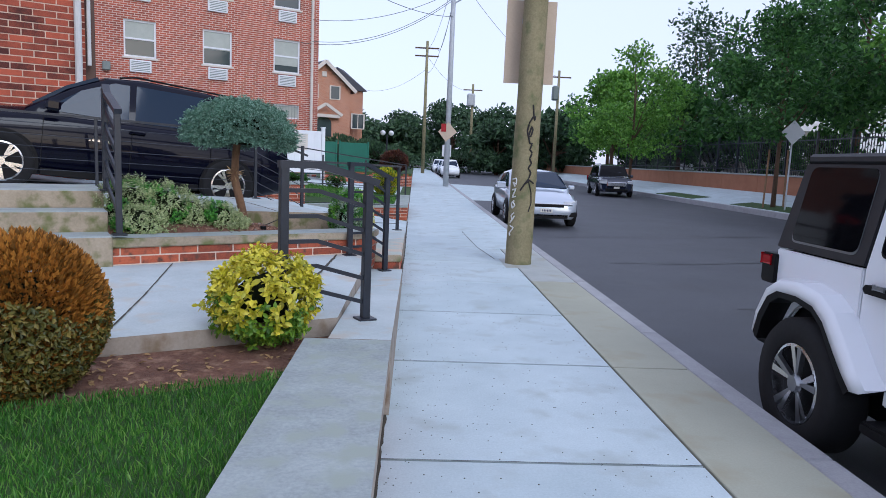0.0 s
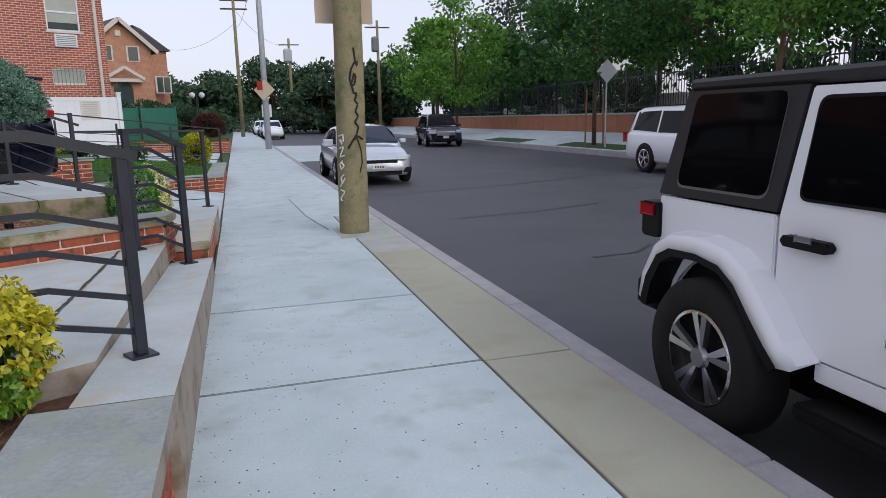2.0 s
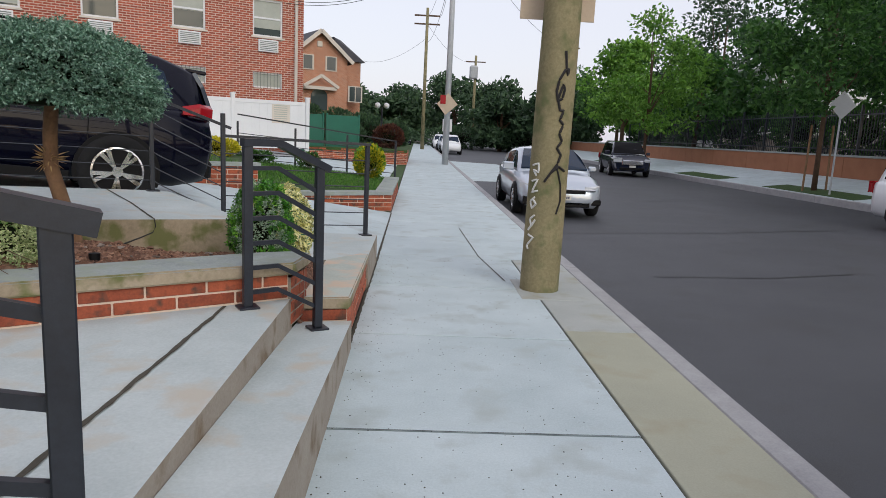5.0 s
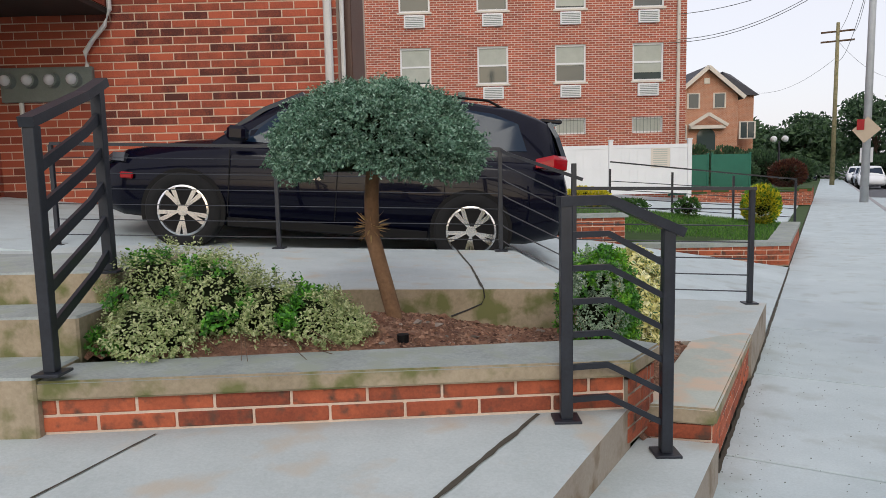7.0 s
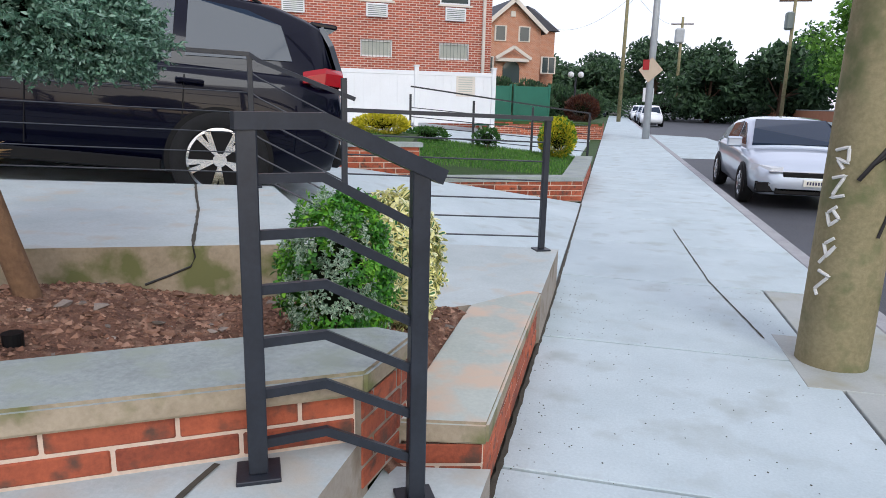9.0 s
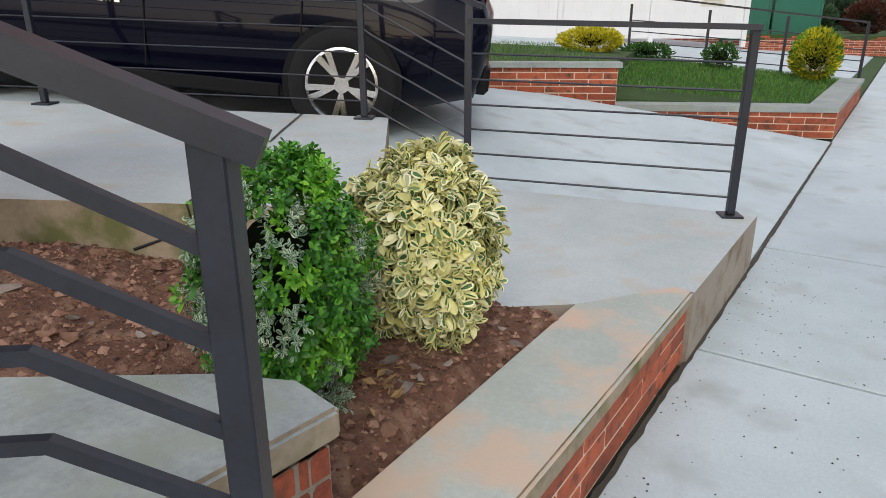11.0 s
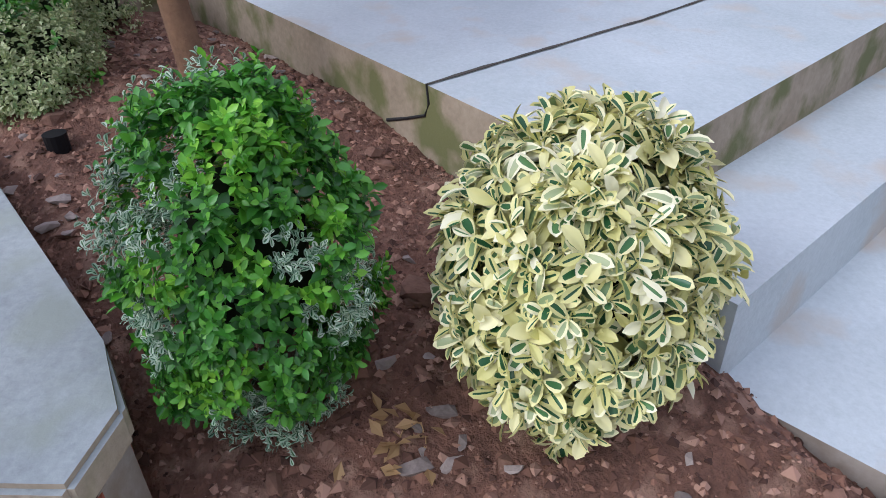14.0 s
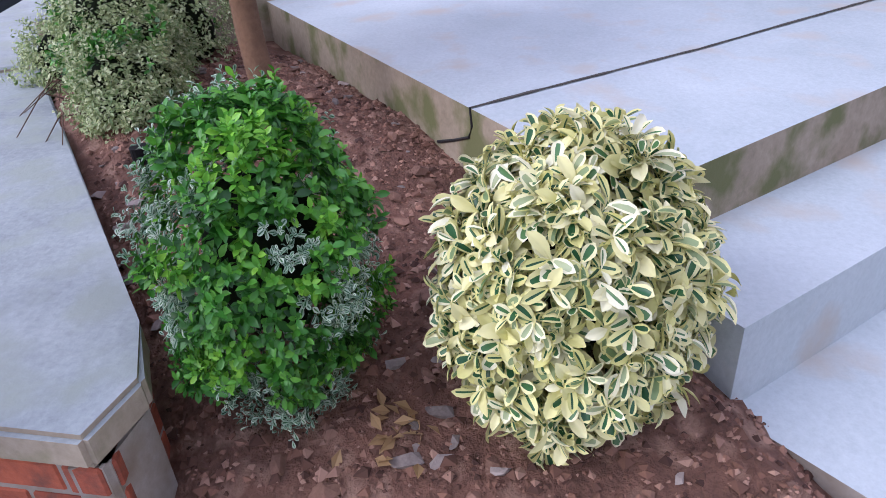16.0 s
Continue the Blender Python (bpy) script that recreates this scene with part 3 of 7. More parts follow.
def blob_points(n, c, r, seed, lump=0.12, low=-1.0, freq=2.2):
    """Points on a lumpy ellipsoid and their outward directions."""
    rng = np.random.default_rng(seed)
    d = rng.normal(0, 1, (n * 2, 3))
    d /= np.linalg.norm(d, axis=1, keepdims=True)
    d = d[d[:, 2] > low][:n]
    k = np.array([1 + lump * noise.noise((q[0] * freq + seed, q[1] * freq, q[2] * freq)) for q in d])
    k *= rng.uniform(0.86, 1.02, len(d))
    return np.array(c) + d * np.array(r) * k[:, None], d


def stems(name, parent, base, tips, r=0.006, material=None):
    bm = bmesh.new()
    for p in tips:
        b, p = Vector(base), Vector(p)
        m = b.lerp(p, 0.5) + Vector((0, 0, 0.15 * (p - b).length))
        add_tube(bm, [b, m, p], (r, r * 0.4), 5)
    return part(name, bm, material or M_TWIG, parent)


# Solid dark lump inside a shrub; its colour paints the shade behind the leaves.
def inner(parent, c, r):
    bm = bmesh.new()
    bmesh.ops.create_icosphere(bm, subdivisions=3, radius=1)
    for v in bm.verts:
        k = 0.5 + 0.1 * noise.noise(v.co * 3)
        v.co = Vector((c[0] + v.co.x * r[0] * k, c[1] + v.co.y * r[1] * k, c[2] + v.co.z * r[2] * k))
    return part("painted_shade_core", bm, M_INNER, parent)


def leaf_mesh(name, length, width, heart, margin, bend, core=0.36, coarse=False):
    """One leaf with a darker heart and a pale margin, pointing along x, its face up."""
    bm = bmesh.new()
    xs, ws = ([0.0, 0.35, 0.72, 1.0], [0.1, 0.95, 0.85, 0.03]) if coarse else ([0.0, 0.18, 0.42, 0.68, 0.88, 1.0], [0.07, 0.36, 0.78, 1.0, 0.78, 0.12])
    across = (-1.0, 0.0, 1.0) if coarse else (-1.0, -core, 0.0, core, 1.0)
    rows = []
    for x, w in zip(xs, ws):
        z = -bend * length * x * x
        rows.append([bm.verts.new((x * length, k * w * width / 2, z + abs(k) * w * width * 0.2)) for k in across])
    for i, (a, b) in enumerate(zip(rows, rows[1:])):
        for k in range(len(across) - 1):
            f = bm.faces.new((a[k], b[k], b[k + 1], a[k + 1]))
            f.material_index = 1 if coarse else 0 if k in (1, 2) and 0 < i < 4 else 1
            f.smooth = True
    me = bpy.data.meshes.new(name)
    bm.to_mesh(me)
    bm.free()
    me.materials.append(heart)
    me.materials.append(margin)
    return me


def aim(p, n, face, spin=0.0, scale=1.0):
    """Pose of a leaf at p that points along n and turns its face towards face."""
    x = Vector(n).normalized()
    z = Vector(face) - x * x.dot(Vector(face))
    if z.length < 1e-4:
        z = x.orthogonal()
    z.normalize()
    y = z.cross(x)
    m = Matrix((x, y, z)).transposed() @ Matrix.Rotation(spin, 3, "X")
    return Matrix.Translation(Vector(p)) @ m.to_4x4() @ Matrix.Scale(scale, 4)


def rosettes(parent, pts, nrm, pick, leaves, rise, reach, open_, rng, near, gap=0.0):
    """Leafy shoot tips all over a shrub: pick(p) gives the kinds of leaf; up to 300 leaves on the side near() are single, the rest joined."""
    vl, fl, mi, mats, cnt = [], [], [], [], 0
    for p, d in zip(pts, nrm):
        p, d = Vector(p), Vector(d)
        tip = (d * rng.uniform(0.6, 1.0) + Vector((0, 0, rise)) + Vector((rng.gauss(0, 0.28), rng.gauss(0, 0.28), rng.gauss(0, 0.2)))).normalized()
        s1 = tip.orthogonal().normalized()
        s2 = tip.cross(s1)
        a0 = rng.uniform(0, 6.283)
        kinds = pick(p)
        for k in range(leaves):
            a = a0 + k * 2.4 + rng.gauss(0, 0.45)
            f = k / leaves
            out = (tip * (open_[0] + (open_[1] - open_[0]) * f + rng.gauss(0, 0.3)) + s1 * math.cos(a) + s2 * math.sin(a)).normalized()
            m = aim(p + tip * (reach * (f - 0.7)), out, tip, rng.gauss(0, 0.5), rng.uniform(0.6, 1.15) * (1.05 - 0.35 * f))
            me = rng.choice(kinds)
            if cnt < 300 and near(p) and rng.random() < 0.5:
                ob = new("leaf", me)
                ob.parent = parent
                ob.matrix_basis = m
                cnt += 1
                continue
            b = len(vl)
            vl += [tuple(m @ v.co) for v in me.vertices]
            for q in me.polygons:
                fl.append([b + i for i in q.vertices])
                mt = me.materials[q.material_index]
                if mt not in mats:
                    mats.append(mt)
                mi.append(mats.index(mt))
    me = bpy.data.meshes.new("foliage")
    me.from_pydata(vl, [], fl)
    for q in mats:
        me.materials.append(q)
    me.polygons.foreach_set("material_index", mi)
    me.polygons.foreach_set("use_smooth", [True] * len(fl))
    fo = new("foliage", me)
    fo.parent = parent
    return tagged(fo, kind="stuff")


# variegated shrub
rng = random.Random(7)
rngs = np.random.default_rng(77)
YB = (-0.57, 6.475, 0.352)
sh = thing("variegated_shrub", pose(*YB) @ Matrix.Diagonal((0.85, 0.85, 0.87, 1)), "rounded cream and green variegated evergreen shrub", "shrub")
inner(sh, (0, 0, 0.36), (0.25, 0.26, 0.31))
stems("branching_stem", sh, (0, 0, -0.02), [(0.12 * math.cos(a), 0.12 * math.sin(a), 0.25) for a in (0.3, 1.4, 2.6, 3.7, 5.0)], 0.011)
kinds = [leaf_mesh("leaf", L, Wd, h, m, b, c) for L, Wd, h, m, b, c in ((0.062, 0.030, L_HEART, L_CREAM, 0.15, 0.5), (0.064, 0.031, L_CREAM, L_CREAM, 0.45, 0.3), (0.054, 0.030, L_HEART, L_CREAM, 0.5, 0.36), (0.072, 0.027, L_HEART, L_CREAM, 0.3, 0.22), (0.052, 0.031, L_HEART, L_CREAM, 0.05, 0.66), (0.06, 0.030, L_SAGE, L_CREAM, 0.5, 0.5))]
pts, nr = blob_points(900, (0, 0, 0.325), (0.262, 0.27, 0.345), 4, 0.13)
rosettes(sh, pts, nr, lambda p: [kinds[i] for i in (0, 1, 1, 2, 3, 3, 4, 5, 5)], 8, 0.3, 0.045, (0.15, 1.5), rng, lambda p: p.x > 0.06)

# green shrub with grey-green sprigs
GB = (-0.585, 5.93, 0.38)
sh = thing("green_shrub", pose(*GB) @ Matrix.Diagonal((0.84, 0.83, 0.915, 1)), "bushy evergreen shrub with grey-green sprigs low down", "shrub")
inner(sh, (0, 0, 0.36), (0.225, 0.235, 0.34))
stems("branching_stem", sh, (0, 0, -0.02), [(0.11 * math.cos(a), 0.11 * math.sin(a), 0.25) for a in (0.3, 1.4, 2.6, 3.7, 5.0)], 0.01)
kinds = [leaf_mesh("leaf", L, Wd, L_GREEN, L_GREEN, b, 0.4, True) for L, Wd, b in ((0.030, 0.016, 0.15), (0.034, 0.018, 0.3), (0.026, 0.014, 0.0))]
fresh = [leaf_mesh("leaf", L, Wd, L_FRESH, L_FRESH, b, 0.4, True) for L, Wd, b in ((0.030, 0.016, 0.1), (0.026, 0.015, 0.2))]
greys = [leaf_mesh("grey_leaf", L, Wd, L_HEART, L_GREY, b, 0.3) for L, Wd, b in ((0.022, 0.011, 0.1), (0.018, 0.010, 0.3))]


def green_pick(p):
    grey = p.z < 0.19 + 0.35 * noise.noise((p.y * 7, p.z * 4, 1.0)) or noise.noise((p.x * 8, p.y * 8, p.z * 6 + 4)) > 0.24 or (p.y < -0.12 and noise.noise((p.x * 7, p.y * 7, p.z * 8 + 9)) > 0.0)
    if grey:
        return greys
    return fresh if noise.noise((p.x * 10 + 3, p.y * 10, p.z * 10)) + 0.5 * (p.z - 0.3) > 0.18 else kinds


pts, nr = blob_points(1900, (0, 0, 0.345), (0.245, 0.25, 0.365), 9, 0.22, freq=3.2)
rosettes(sh, pts, nr, green_pick, 8, 0.55, 0.04, (0.05, 1.1), rng, lambda p: p.x > 0.1)


def shrub(name, m, label, r, h, leaf, n, size, seed, lump=0.15, wide=0.6, second=None, spread=1.5):
    s = thing(name, m, label, "shrub")
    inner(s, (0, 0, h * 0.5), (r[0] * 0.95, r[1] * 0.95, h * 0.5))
    stems("branching_stem", s, (0, 0, -0.02), [(0.4 * r[0] * math.cos(a), 0.4 * r[1] * math.sin(a), h * 0.4) for a in (0.2, 1.5, 2.8, 4.0, 5.2)], 0.008)
    def lie(k, q, material, nm, grow=1.0):
        p, d = blob_points(k, (0, 0, h * 0.5), (r[0] * grow, r[1] * grow, h * 0.5 * grow), q, lump)
        along = np.cross(d, np.random.default_rng(q).normal(0, 1, d.shape)) + 0.45 * d + np.array([0, 0, 0.35])
        return tagged(leaf_cloud(nm, s, p, along, size, material, 0.25, q, wide, 0.25, d), kind="stuff")

    lie(n, seed, leaf, "foliage")
    lie(n // 2, seed + 9, leaf, "under_foliage", 0.85)
    if second:
        lie(n // 2, seed + 50, second, "outer_foliage", 1.03)
    return s


gs = thing("golden_shrub", pose(-0.68, 2.21, 0.30) @ Matrix.Scale(1.06, 4), "clipped round golden-leaved shrub beside the lawn", "shrub")
inner(gs, (0, 0, 0.26), (0.27, 0.27, 0.24))
stems("branching_stem", gs, (0, 0, -0.02), [(0.12 * math.cos(a), 0.12 * math.sin(a), 0.2) for a in (0.2, 1.5, 2.8, 4.0, 5.2)], 0.008)
golds = [leaf_mesh("leaf", L, Wd, L_GOLD, L_GOLD, b, 0.4, True) for L, Wd, b in ((0.042, 0.024, 0.15), (0.048, 0.027, 0.3), (0.036, 0.022, 0.0))]
limes = [leaf_mesh("leaf", L, Wd, L_LIME, L_LIME, b, 0.4, True) for L, Wd, b in ((0.040, 0.022, 0.15), (0.046, 0.025, 0.3))]
pts, nr = blob_points(620, (0, 0, 0.26), (0.285, 0.285, 0.245), 21, 0.16, freq=3.0)
rosettes(gs, pts, nr, lambda p: golds if p.z > 0.20 + 0.2 * noise.noise(p * 9) else limes, 7, 0.45, 0.05, (0.1, 1.1), rng, lambda p: p.y < 0.0)
hd = shrub("clipped_hedge", pose(-1.52, 1.40, 0.29), "clipped round hedge with rusty brown top growth", (0.33, 0.36), 0.70, L_RUST, 15000, (0.02, 0.036), 22, 0.05, 0.6)
p, d = blob_points(15000, (0, 0, 0.33), (0.345, 0.375, 0.34), 71, 0.05)
k = p[:, 2] < 0.42 + 0.06 * np.sin(p[:, 1] * 14)
p, d = p[k], d[k]
tagged(leaf_cloud("lower_foliage", hd, p, np.cross(d, rngs.normal(0, 1, d.shape)) + 0.45 * d, (0.02, 0.036), L_OLIVE, 0.25, 71, 0.6, 0.25, d), "dark green lower growth", kind="stuff")


def low_shrub(m, label, lobes, seed):
    """A sprawling shrub of several lobes (x, y, z, radius, height) with small pale-edged leaves and a few green shoots."""
    s = thing("low_shrub", m, label, "shrub")
    tips = [(x * 0.8, y * 0.8, z + h * 0.2) for x, y, z, r, h in lobes]
    stems("branching_stem", s, (0, 0, -0.02), tips, 0.008)
    P, D = [], []
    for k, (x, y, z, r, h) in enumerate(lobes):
        # near-black core of the lobe, painted shade for the leaf gaps
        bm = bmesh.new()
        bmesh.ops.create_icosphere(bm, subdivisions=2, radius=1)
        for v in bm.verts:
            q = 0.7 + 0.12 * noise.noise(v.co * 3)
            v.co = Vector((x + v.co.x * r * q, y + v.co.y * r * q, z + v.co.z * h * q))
        part("painted_shade_core", bm, M_INNER, s)
        p, d = blob_points(int(3400 * r), (x, y, z), (r, r, h), seed + k, 0.4, -0.5, 3.5)
        P.append(p)
        D.append(d)
    P, D = np.concatenate(P), np.concatenate(D)

    def pick(p):
        q = noise.noise((p.x * 5 + seed, p.y * 5, p.z * 6))
        return pale if q > -0.32 else kinds

    rosettes(s, P, D, pick, 7, 0.6, 0.05, (0.1, 1.2), rng, lambda p: p.y < 0)
    for k in range(14):
        a = rng.uniform(0, 6.283)
        part("dry_stem", tube([(0.1 * math.cos(a), 0.1 * math.sin(a), 0.02), (0.25 * math.cos(a), 0.25 * math.sin(a) - 0.05, 0.06 + 0.1 * rng.random()), (0.42 * math.cos(a + 0.3), 0.36 * math.sin(a + 0.3) - 0.06, 0.02)], (0.004, 0.0015), 5), M_TWIG, s)
    return s


pale = [leaf_mesh("pale_leaf", L, Wd, L_SAGE, L_PALE, b, 0.4) for L, Wd, b in ((0.020, 0.011, 0.1), (0.017, 0.010, 0.3), (0.023, 0.012, 0.2))]
low_shrub(pose(-2.30, 4.83, 0.56), "low sprawling variegated shrub on the soil bed", ((-0.16, -0.02, 0.24, 0.28, 0.28), (0.14, 0.06, 0.22, 0.25, 0.27), (0.0, -0.2, 0.13, 0.25, 0.17), (-0.05, 0.2, 0.2, 0.22, 0.25)), 23)
low_shrub(pose(-1.86, 5.06, 0.58), "low variegated shrub tangled with dry stems", ((-0.12, -0.04, 0.15, 0.23, 0.20), (0.12, 0.05, 0.12, 0.20, 0.17), (0.26, 0.1, 0.08, 0.13, 0.11)), 24)

# globe spruce on a bare trunk
tree = thing("globe_spruce", pose(-1.66, 5.56, 0.535) @ Matrix.Scale(0.87, 4), "blue-green dwarf spruce grafted on a bare trunk", "tree")
bm = tube([(0.06, 0.09, -0.05), (0.045, 0.07, 0.12), (-0.01, 0.03, 0.4), (-0.06, 0.01, 0.62), (-0.05, 0.0, 0.85), (-0.03, 0, 1.05), (0, 0, 1.3)], (0.052, 0.040), 12)
part("trunk", bm, M_BARK, tree, smooth=True)
p, d = blob_points(60, (-0.06, 0, 0.68), (0.06, 0.06, 0.07), 3)
tagged(leaf_cloud("dry_shoot", tree, p, d, (0.06, 0.12), L_DEAD, 0.5, 3, 0.12), kind="stuff")
rngn = np.random.default_rng(5)
nb = 7000
dd = rngn.normal(0, 1, (nb * 2, 3))
dd /= np.linalg.norm(dd, axis=1, keepdims=True)
dd = dd[dd[:, 2] > -0.42][:nb]
cc = np.array([0.0, 0.0, 1.12])
rad = np.array([0.60, 0.57, 0.40])
lum = np.array([1 + 0.13 * noise.noise((q[0] * 4, q[1] * 4, q[2] * 13)) + 0.20 * noise.noise((q[0] * 7, q[1] * 7, q[2] * 17)) for q in dd])
keep = lum > 0.93
dd, lum = dd[keep], lum[keep]
pp = cc + dd * rad * lum[:, None] * rngn.uniform(0.93, 1.0, (len(dd), 1))
pp[:, 2] = np.maximum(pp[:, 2], 1.035 + 0.05 * np.sin(pp[:, 0] * 9) + rngn.normal(0, 0.015, len(pp)))
tips = dd * np.array([1, 1, 0.5]) + np.array([0, 0, -0.25]) + rngn.normal(0, 0.45, dd.shape)
tips /= np.linalg.norm(tips, axis=1, keepdims=True)
allp, alln = [], []
for p, t in zip(pp, tips):
    k = 24
    along = rngn.uniform(-0.07, 0.05, (k, 1))
    n = rngn.normal(0, 1, (k, 3))
    n -= (n @ t)[:, None] * t * 0.4
    n /= np.linalg.norm(n, axis=1, keepdims=True)
    allp.append(p + t * along + n * 0.004)
    alln.append(n * 0.8 + t * 0.7)
allp, alln = np.concatenate(allp), np.concatenate(alln)
fo = leaf_cloud("needles", tree, allp, alln, (0.017, 0.028), L_SPRUCE, 0.1, 6, 0.42, 0.0)
tagged(fo, kind="stuff")
# dark core under the needles: shade between the tufts, painted as a solid
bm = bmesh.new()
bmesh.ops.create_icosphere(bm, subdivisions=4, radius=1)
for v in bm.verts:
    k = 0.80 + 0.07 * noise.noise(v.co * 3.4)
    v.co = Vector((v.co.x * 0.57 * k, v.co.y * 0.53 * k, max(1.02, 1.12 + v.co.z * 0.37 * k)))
part("painted_shade_core", bm, M_INNER, tree)

# ---- vehicles: local x points to the front, y to the left, z up from the road ----
def paint(name, color, rough=0.22, metal=0.0, coat=1.0):
    m = mat(name, color, rough, metal)
    b = m.node_tree.nodes["Principled BSDF"]
    b.inputs["Coat Weight"].default_value = coat
    b.inputs["Specular IOR Level"].default_value = 0.08
    b.inputs["Coat Roughness"].default_value = 0.04
    return m


C_BLACK = paint("black_metallic_paint", (0.002, 0.0025, 0.010), 0.25, 0.0, 0.32)
C_WHITE = paint("white_car_paint", (0.78, 0.80, 0.83), 0.35, 0.0, 0.6)
C_SILVER = paint("silver_car_paint", (0.50, 0.55, 0.63), 0.3, 0.4)
C_NAVY = paint("dark_blue_car_paint", (0.01, 0.014, 0.03), 0.25)
M_TYRE = worn("tyre_rubber", (0.003, 0.003, 0.004), (0.011, 0.011, 0.012), 0.9, 20, 120, 0.3)
M_RIM = mat("polished_alloy", (0.80, 0.81, 0.83), 0.18, 1.0)
M_DARKRIM = mat("dark_alloy", (0.34, 0.35, 0.37), 0.3, 0.9)
M_PLASTIC = mat("black_plastic", (0.005, 0.005, 0.006), 0.55, 0.0, 0.2)
M_DGLASS = mat("tinted_glass", (0.003, 0.003, 0.004), 0.05, 0.0, 0.12)
M_CGLASS = mat("car_glass", (0.010, 0.022, 0.045), 0.05, 0.0, 0.24)
M_CHROME = mat("chrome", (0.75, 0.76, 0.78), 0.08, 1.0)
M_RED = mat("red_lamp", (0.30, 0.006, 0.012), 0.1, 0.0, 0.3)
M_LAMP = mat("clear_lamp", (0.55, 0.57, 0.6), 0.1)
M_SMOKE = mat("smoked_lamp", (0.06, 0.065, 0.075), 0.08)
M_HARDTOP = worn("black_hard_top", (0.010, 0.010, 0.012), (0.022, 0.023, 0.027), 0.55, 6, 160, 0.25)
M_TRIMG = mat("grey_edging", (0.22, 0.23, 0.24), 0.35, 0.6)
M_PLATE = mat("number_plate", (0.65, 0.64, 0.58), 0.4)
M_BAR = mat("dark_characters", (0.03, 0.03, 0.08), 0.5)


def loft(stations, ring):
    """A closed skin through rings of points, one ring for each station."""
    bm = bmesh.new()
    rows = [[bm.verts.new(p) for p in ring(s)] for s in stations]
    n = len(rows[0])
    for a, b in zip(rows, rows[1:]):
        for k in range(n):
            bm.faces.new((a[k], a[(k + 1) % n], b[(k + 1) % n], b[k]))
    bm.faces.new(rows[0][::-1])
    bm.faces.new(rows[-1])
    return bm


def wheel(parent, x, y, side, r, rim_r, w=0.22, spokes=5, split=True, dark=False, deep=0.0):
    """side: +1 for the left; built at its place."""
    hub = Matrix.Translation((x, y, r)) @ Euler((radians(-90 * side), 0, 0)).to_matrix().to_4x4()
    bm = bmesh.new()
    prof = [(rim_r, -w / 2), (r - 0.03, -w / 2), (r, -w / 2 + 0.03), (r, w / 2 - 0.03), (r - 0.025, w / 2), (rim_r + 0.01, w / 2 - 0.004), (rim_r, w / 2 - 0.015)]
    n = 40
    rows = [[bm.verts.new(hub @ Vector((a * math.cos(2 * math.pi * k / n), a * math.sin(2 * math.pi * k / n), z))) for a, z in prof] for k in range(n)]
    for k in range(n):
        for i in range(len(prof)):
            j = (i + 1) % len(prof)
            bm.faces.new((rows[k][i], rows[(k + 1) % n][i], rows[(k + 1) % n][j], rows[k][j]))
    wh = part("wheel", bm, M_TYRE, parent, "black rubber tyre on an alloy rim", True)
    bm = bmesh.new()
    prof = [(rim_r - 0.004, w / 2 - 0.012), (rim_r - 0.022, w / 2 - 0.008), (rim_r - 0.03, w / 2 - 0.024 - deep)]
    rows = [[bm.verts.new(hub @ Vector((a * math.cos(2 * math.pi * k / n), a * math.sin(2 * math.pi * k / n), z))) for a, z in prof] for k in range(n)]
    for k in range(n):
        for i in range(2):
            bm.faces.new((rows[k][i], rows[(k + 1) % n][i], rows[(k + 1) % n][i + 1], rows[k][i + 1]))
    part("rim", bm, M_RIM, wh)
    bm = bmesh.new()
    bmesh.ops.create_circle(bm, cap_ends=True, radius=rim_r - 0.02, segments=32, matrix=hub @ Matrix.Translation((0, 0, w / 2 - 0.024 - deep)))
    part("brake_disc", bm, M_PLASTIC, wh)
    for k in range(spokes):
        for q in ((-0.16, 0.16) if split else (0,)):
            a = 2 * math.pi * k / spokes + 0.3
            bm = bmesh.new()
            p0 = Vector((0.05 * math.cos(a), 0.05 * math.sin(a), w / 2 - 0.008 - deep * 0.3))
            e = a + q
            p1 = Vector(((rim_r - 0.015) * math.cos(e), (rim_r - 0.015) * math.sin(e), w / 2 - 0.006))
            d = (p1 - p0).normalized()
            s = Vector((-d.y, d.x, 0))
            wa, wb = 0.013, 0.022 if split else 0.03
            top = [p0 + s * wa, p1 + s * wb, p1 - s * wb, p0 - s * wa]
            add_prism(bm, [hub @ p for p in top], [hub @ (p - Vector((0, 0, 0.014 + deep * 0.3))) for p in top])
            part("spoke", bm, M_DARKRIM if dark and k % 1 == 0 and q < 0 else M_RIM, wh)
    bm = bmesh.new()
    bmesh.ops.create_cone(bm, cap_ends=True, radius1=0.062, radius2=0.05, depth=0.03, segments=20, matrix=hub @ Matrix.Translation((0, 0, w / 2 - 0.02)))
    part("hub_cap", bm, M_DARKRIM if dark else M_RIM, wh)
    return wh


def interp(tab, x):
    for (x0, *a), (x1, *b) in zip(tab, tab[1:]):
        if x <= x1:
            f = 0 if x1 == x0 else (x - x0) / (x1 - x0)
            f = min(max(f, 0), 1)
            return [p + (q - p) * f for p, q in zip(a, b)]
    return list(tab[-1][1:])


def arch(parent, x, half, side, r, wr, material):
    """Dark wheel opening and its lip, set on the flank."""
    bm = bmesh.new()
    n = 24
    y0, y1 = side * (half - 0.03), side * (half + 0.006)
    outer = [(x + (wr + 0.035) * math.cos(a), r + (wr + 0.035) * math.sin(a)) for a in (math.pi * (1.1 - 1.2 * k / n) for k in range(n + 1))]
    add_prism(bm, [(p[0], y1, p[1]) for p in outer], [(p[0], y0, p[1]) for p in outer])
    return part("wheel_arch", bm, material, parent, "dark wheel opening")


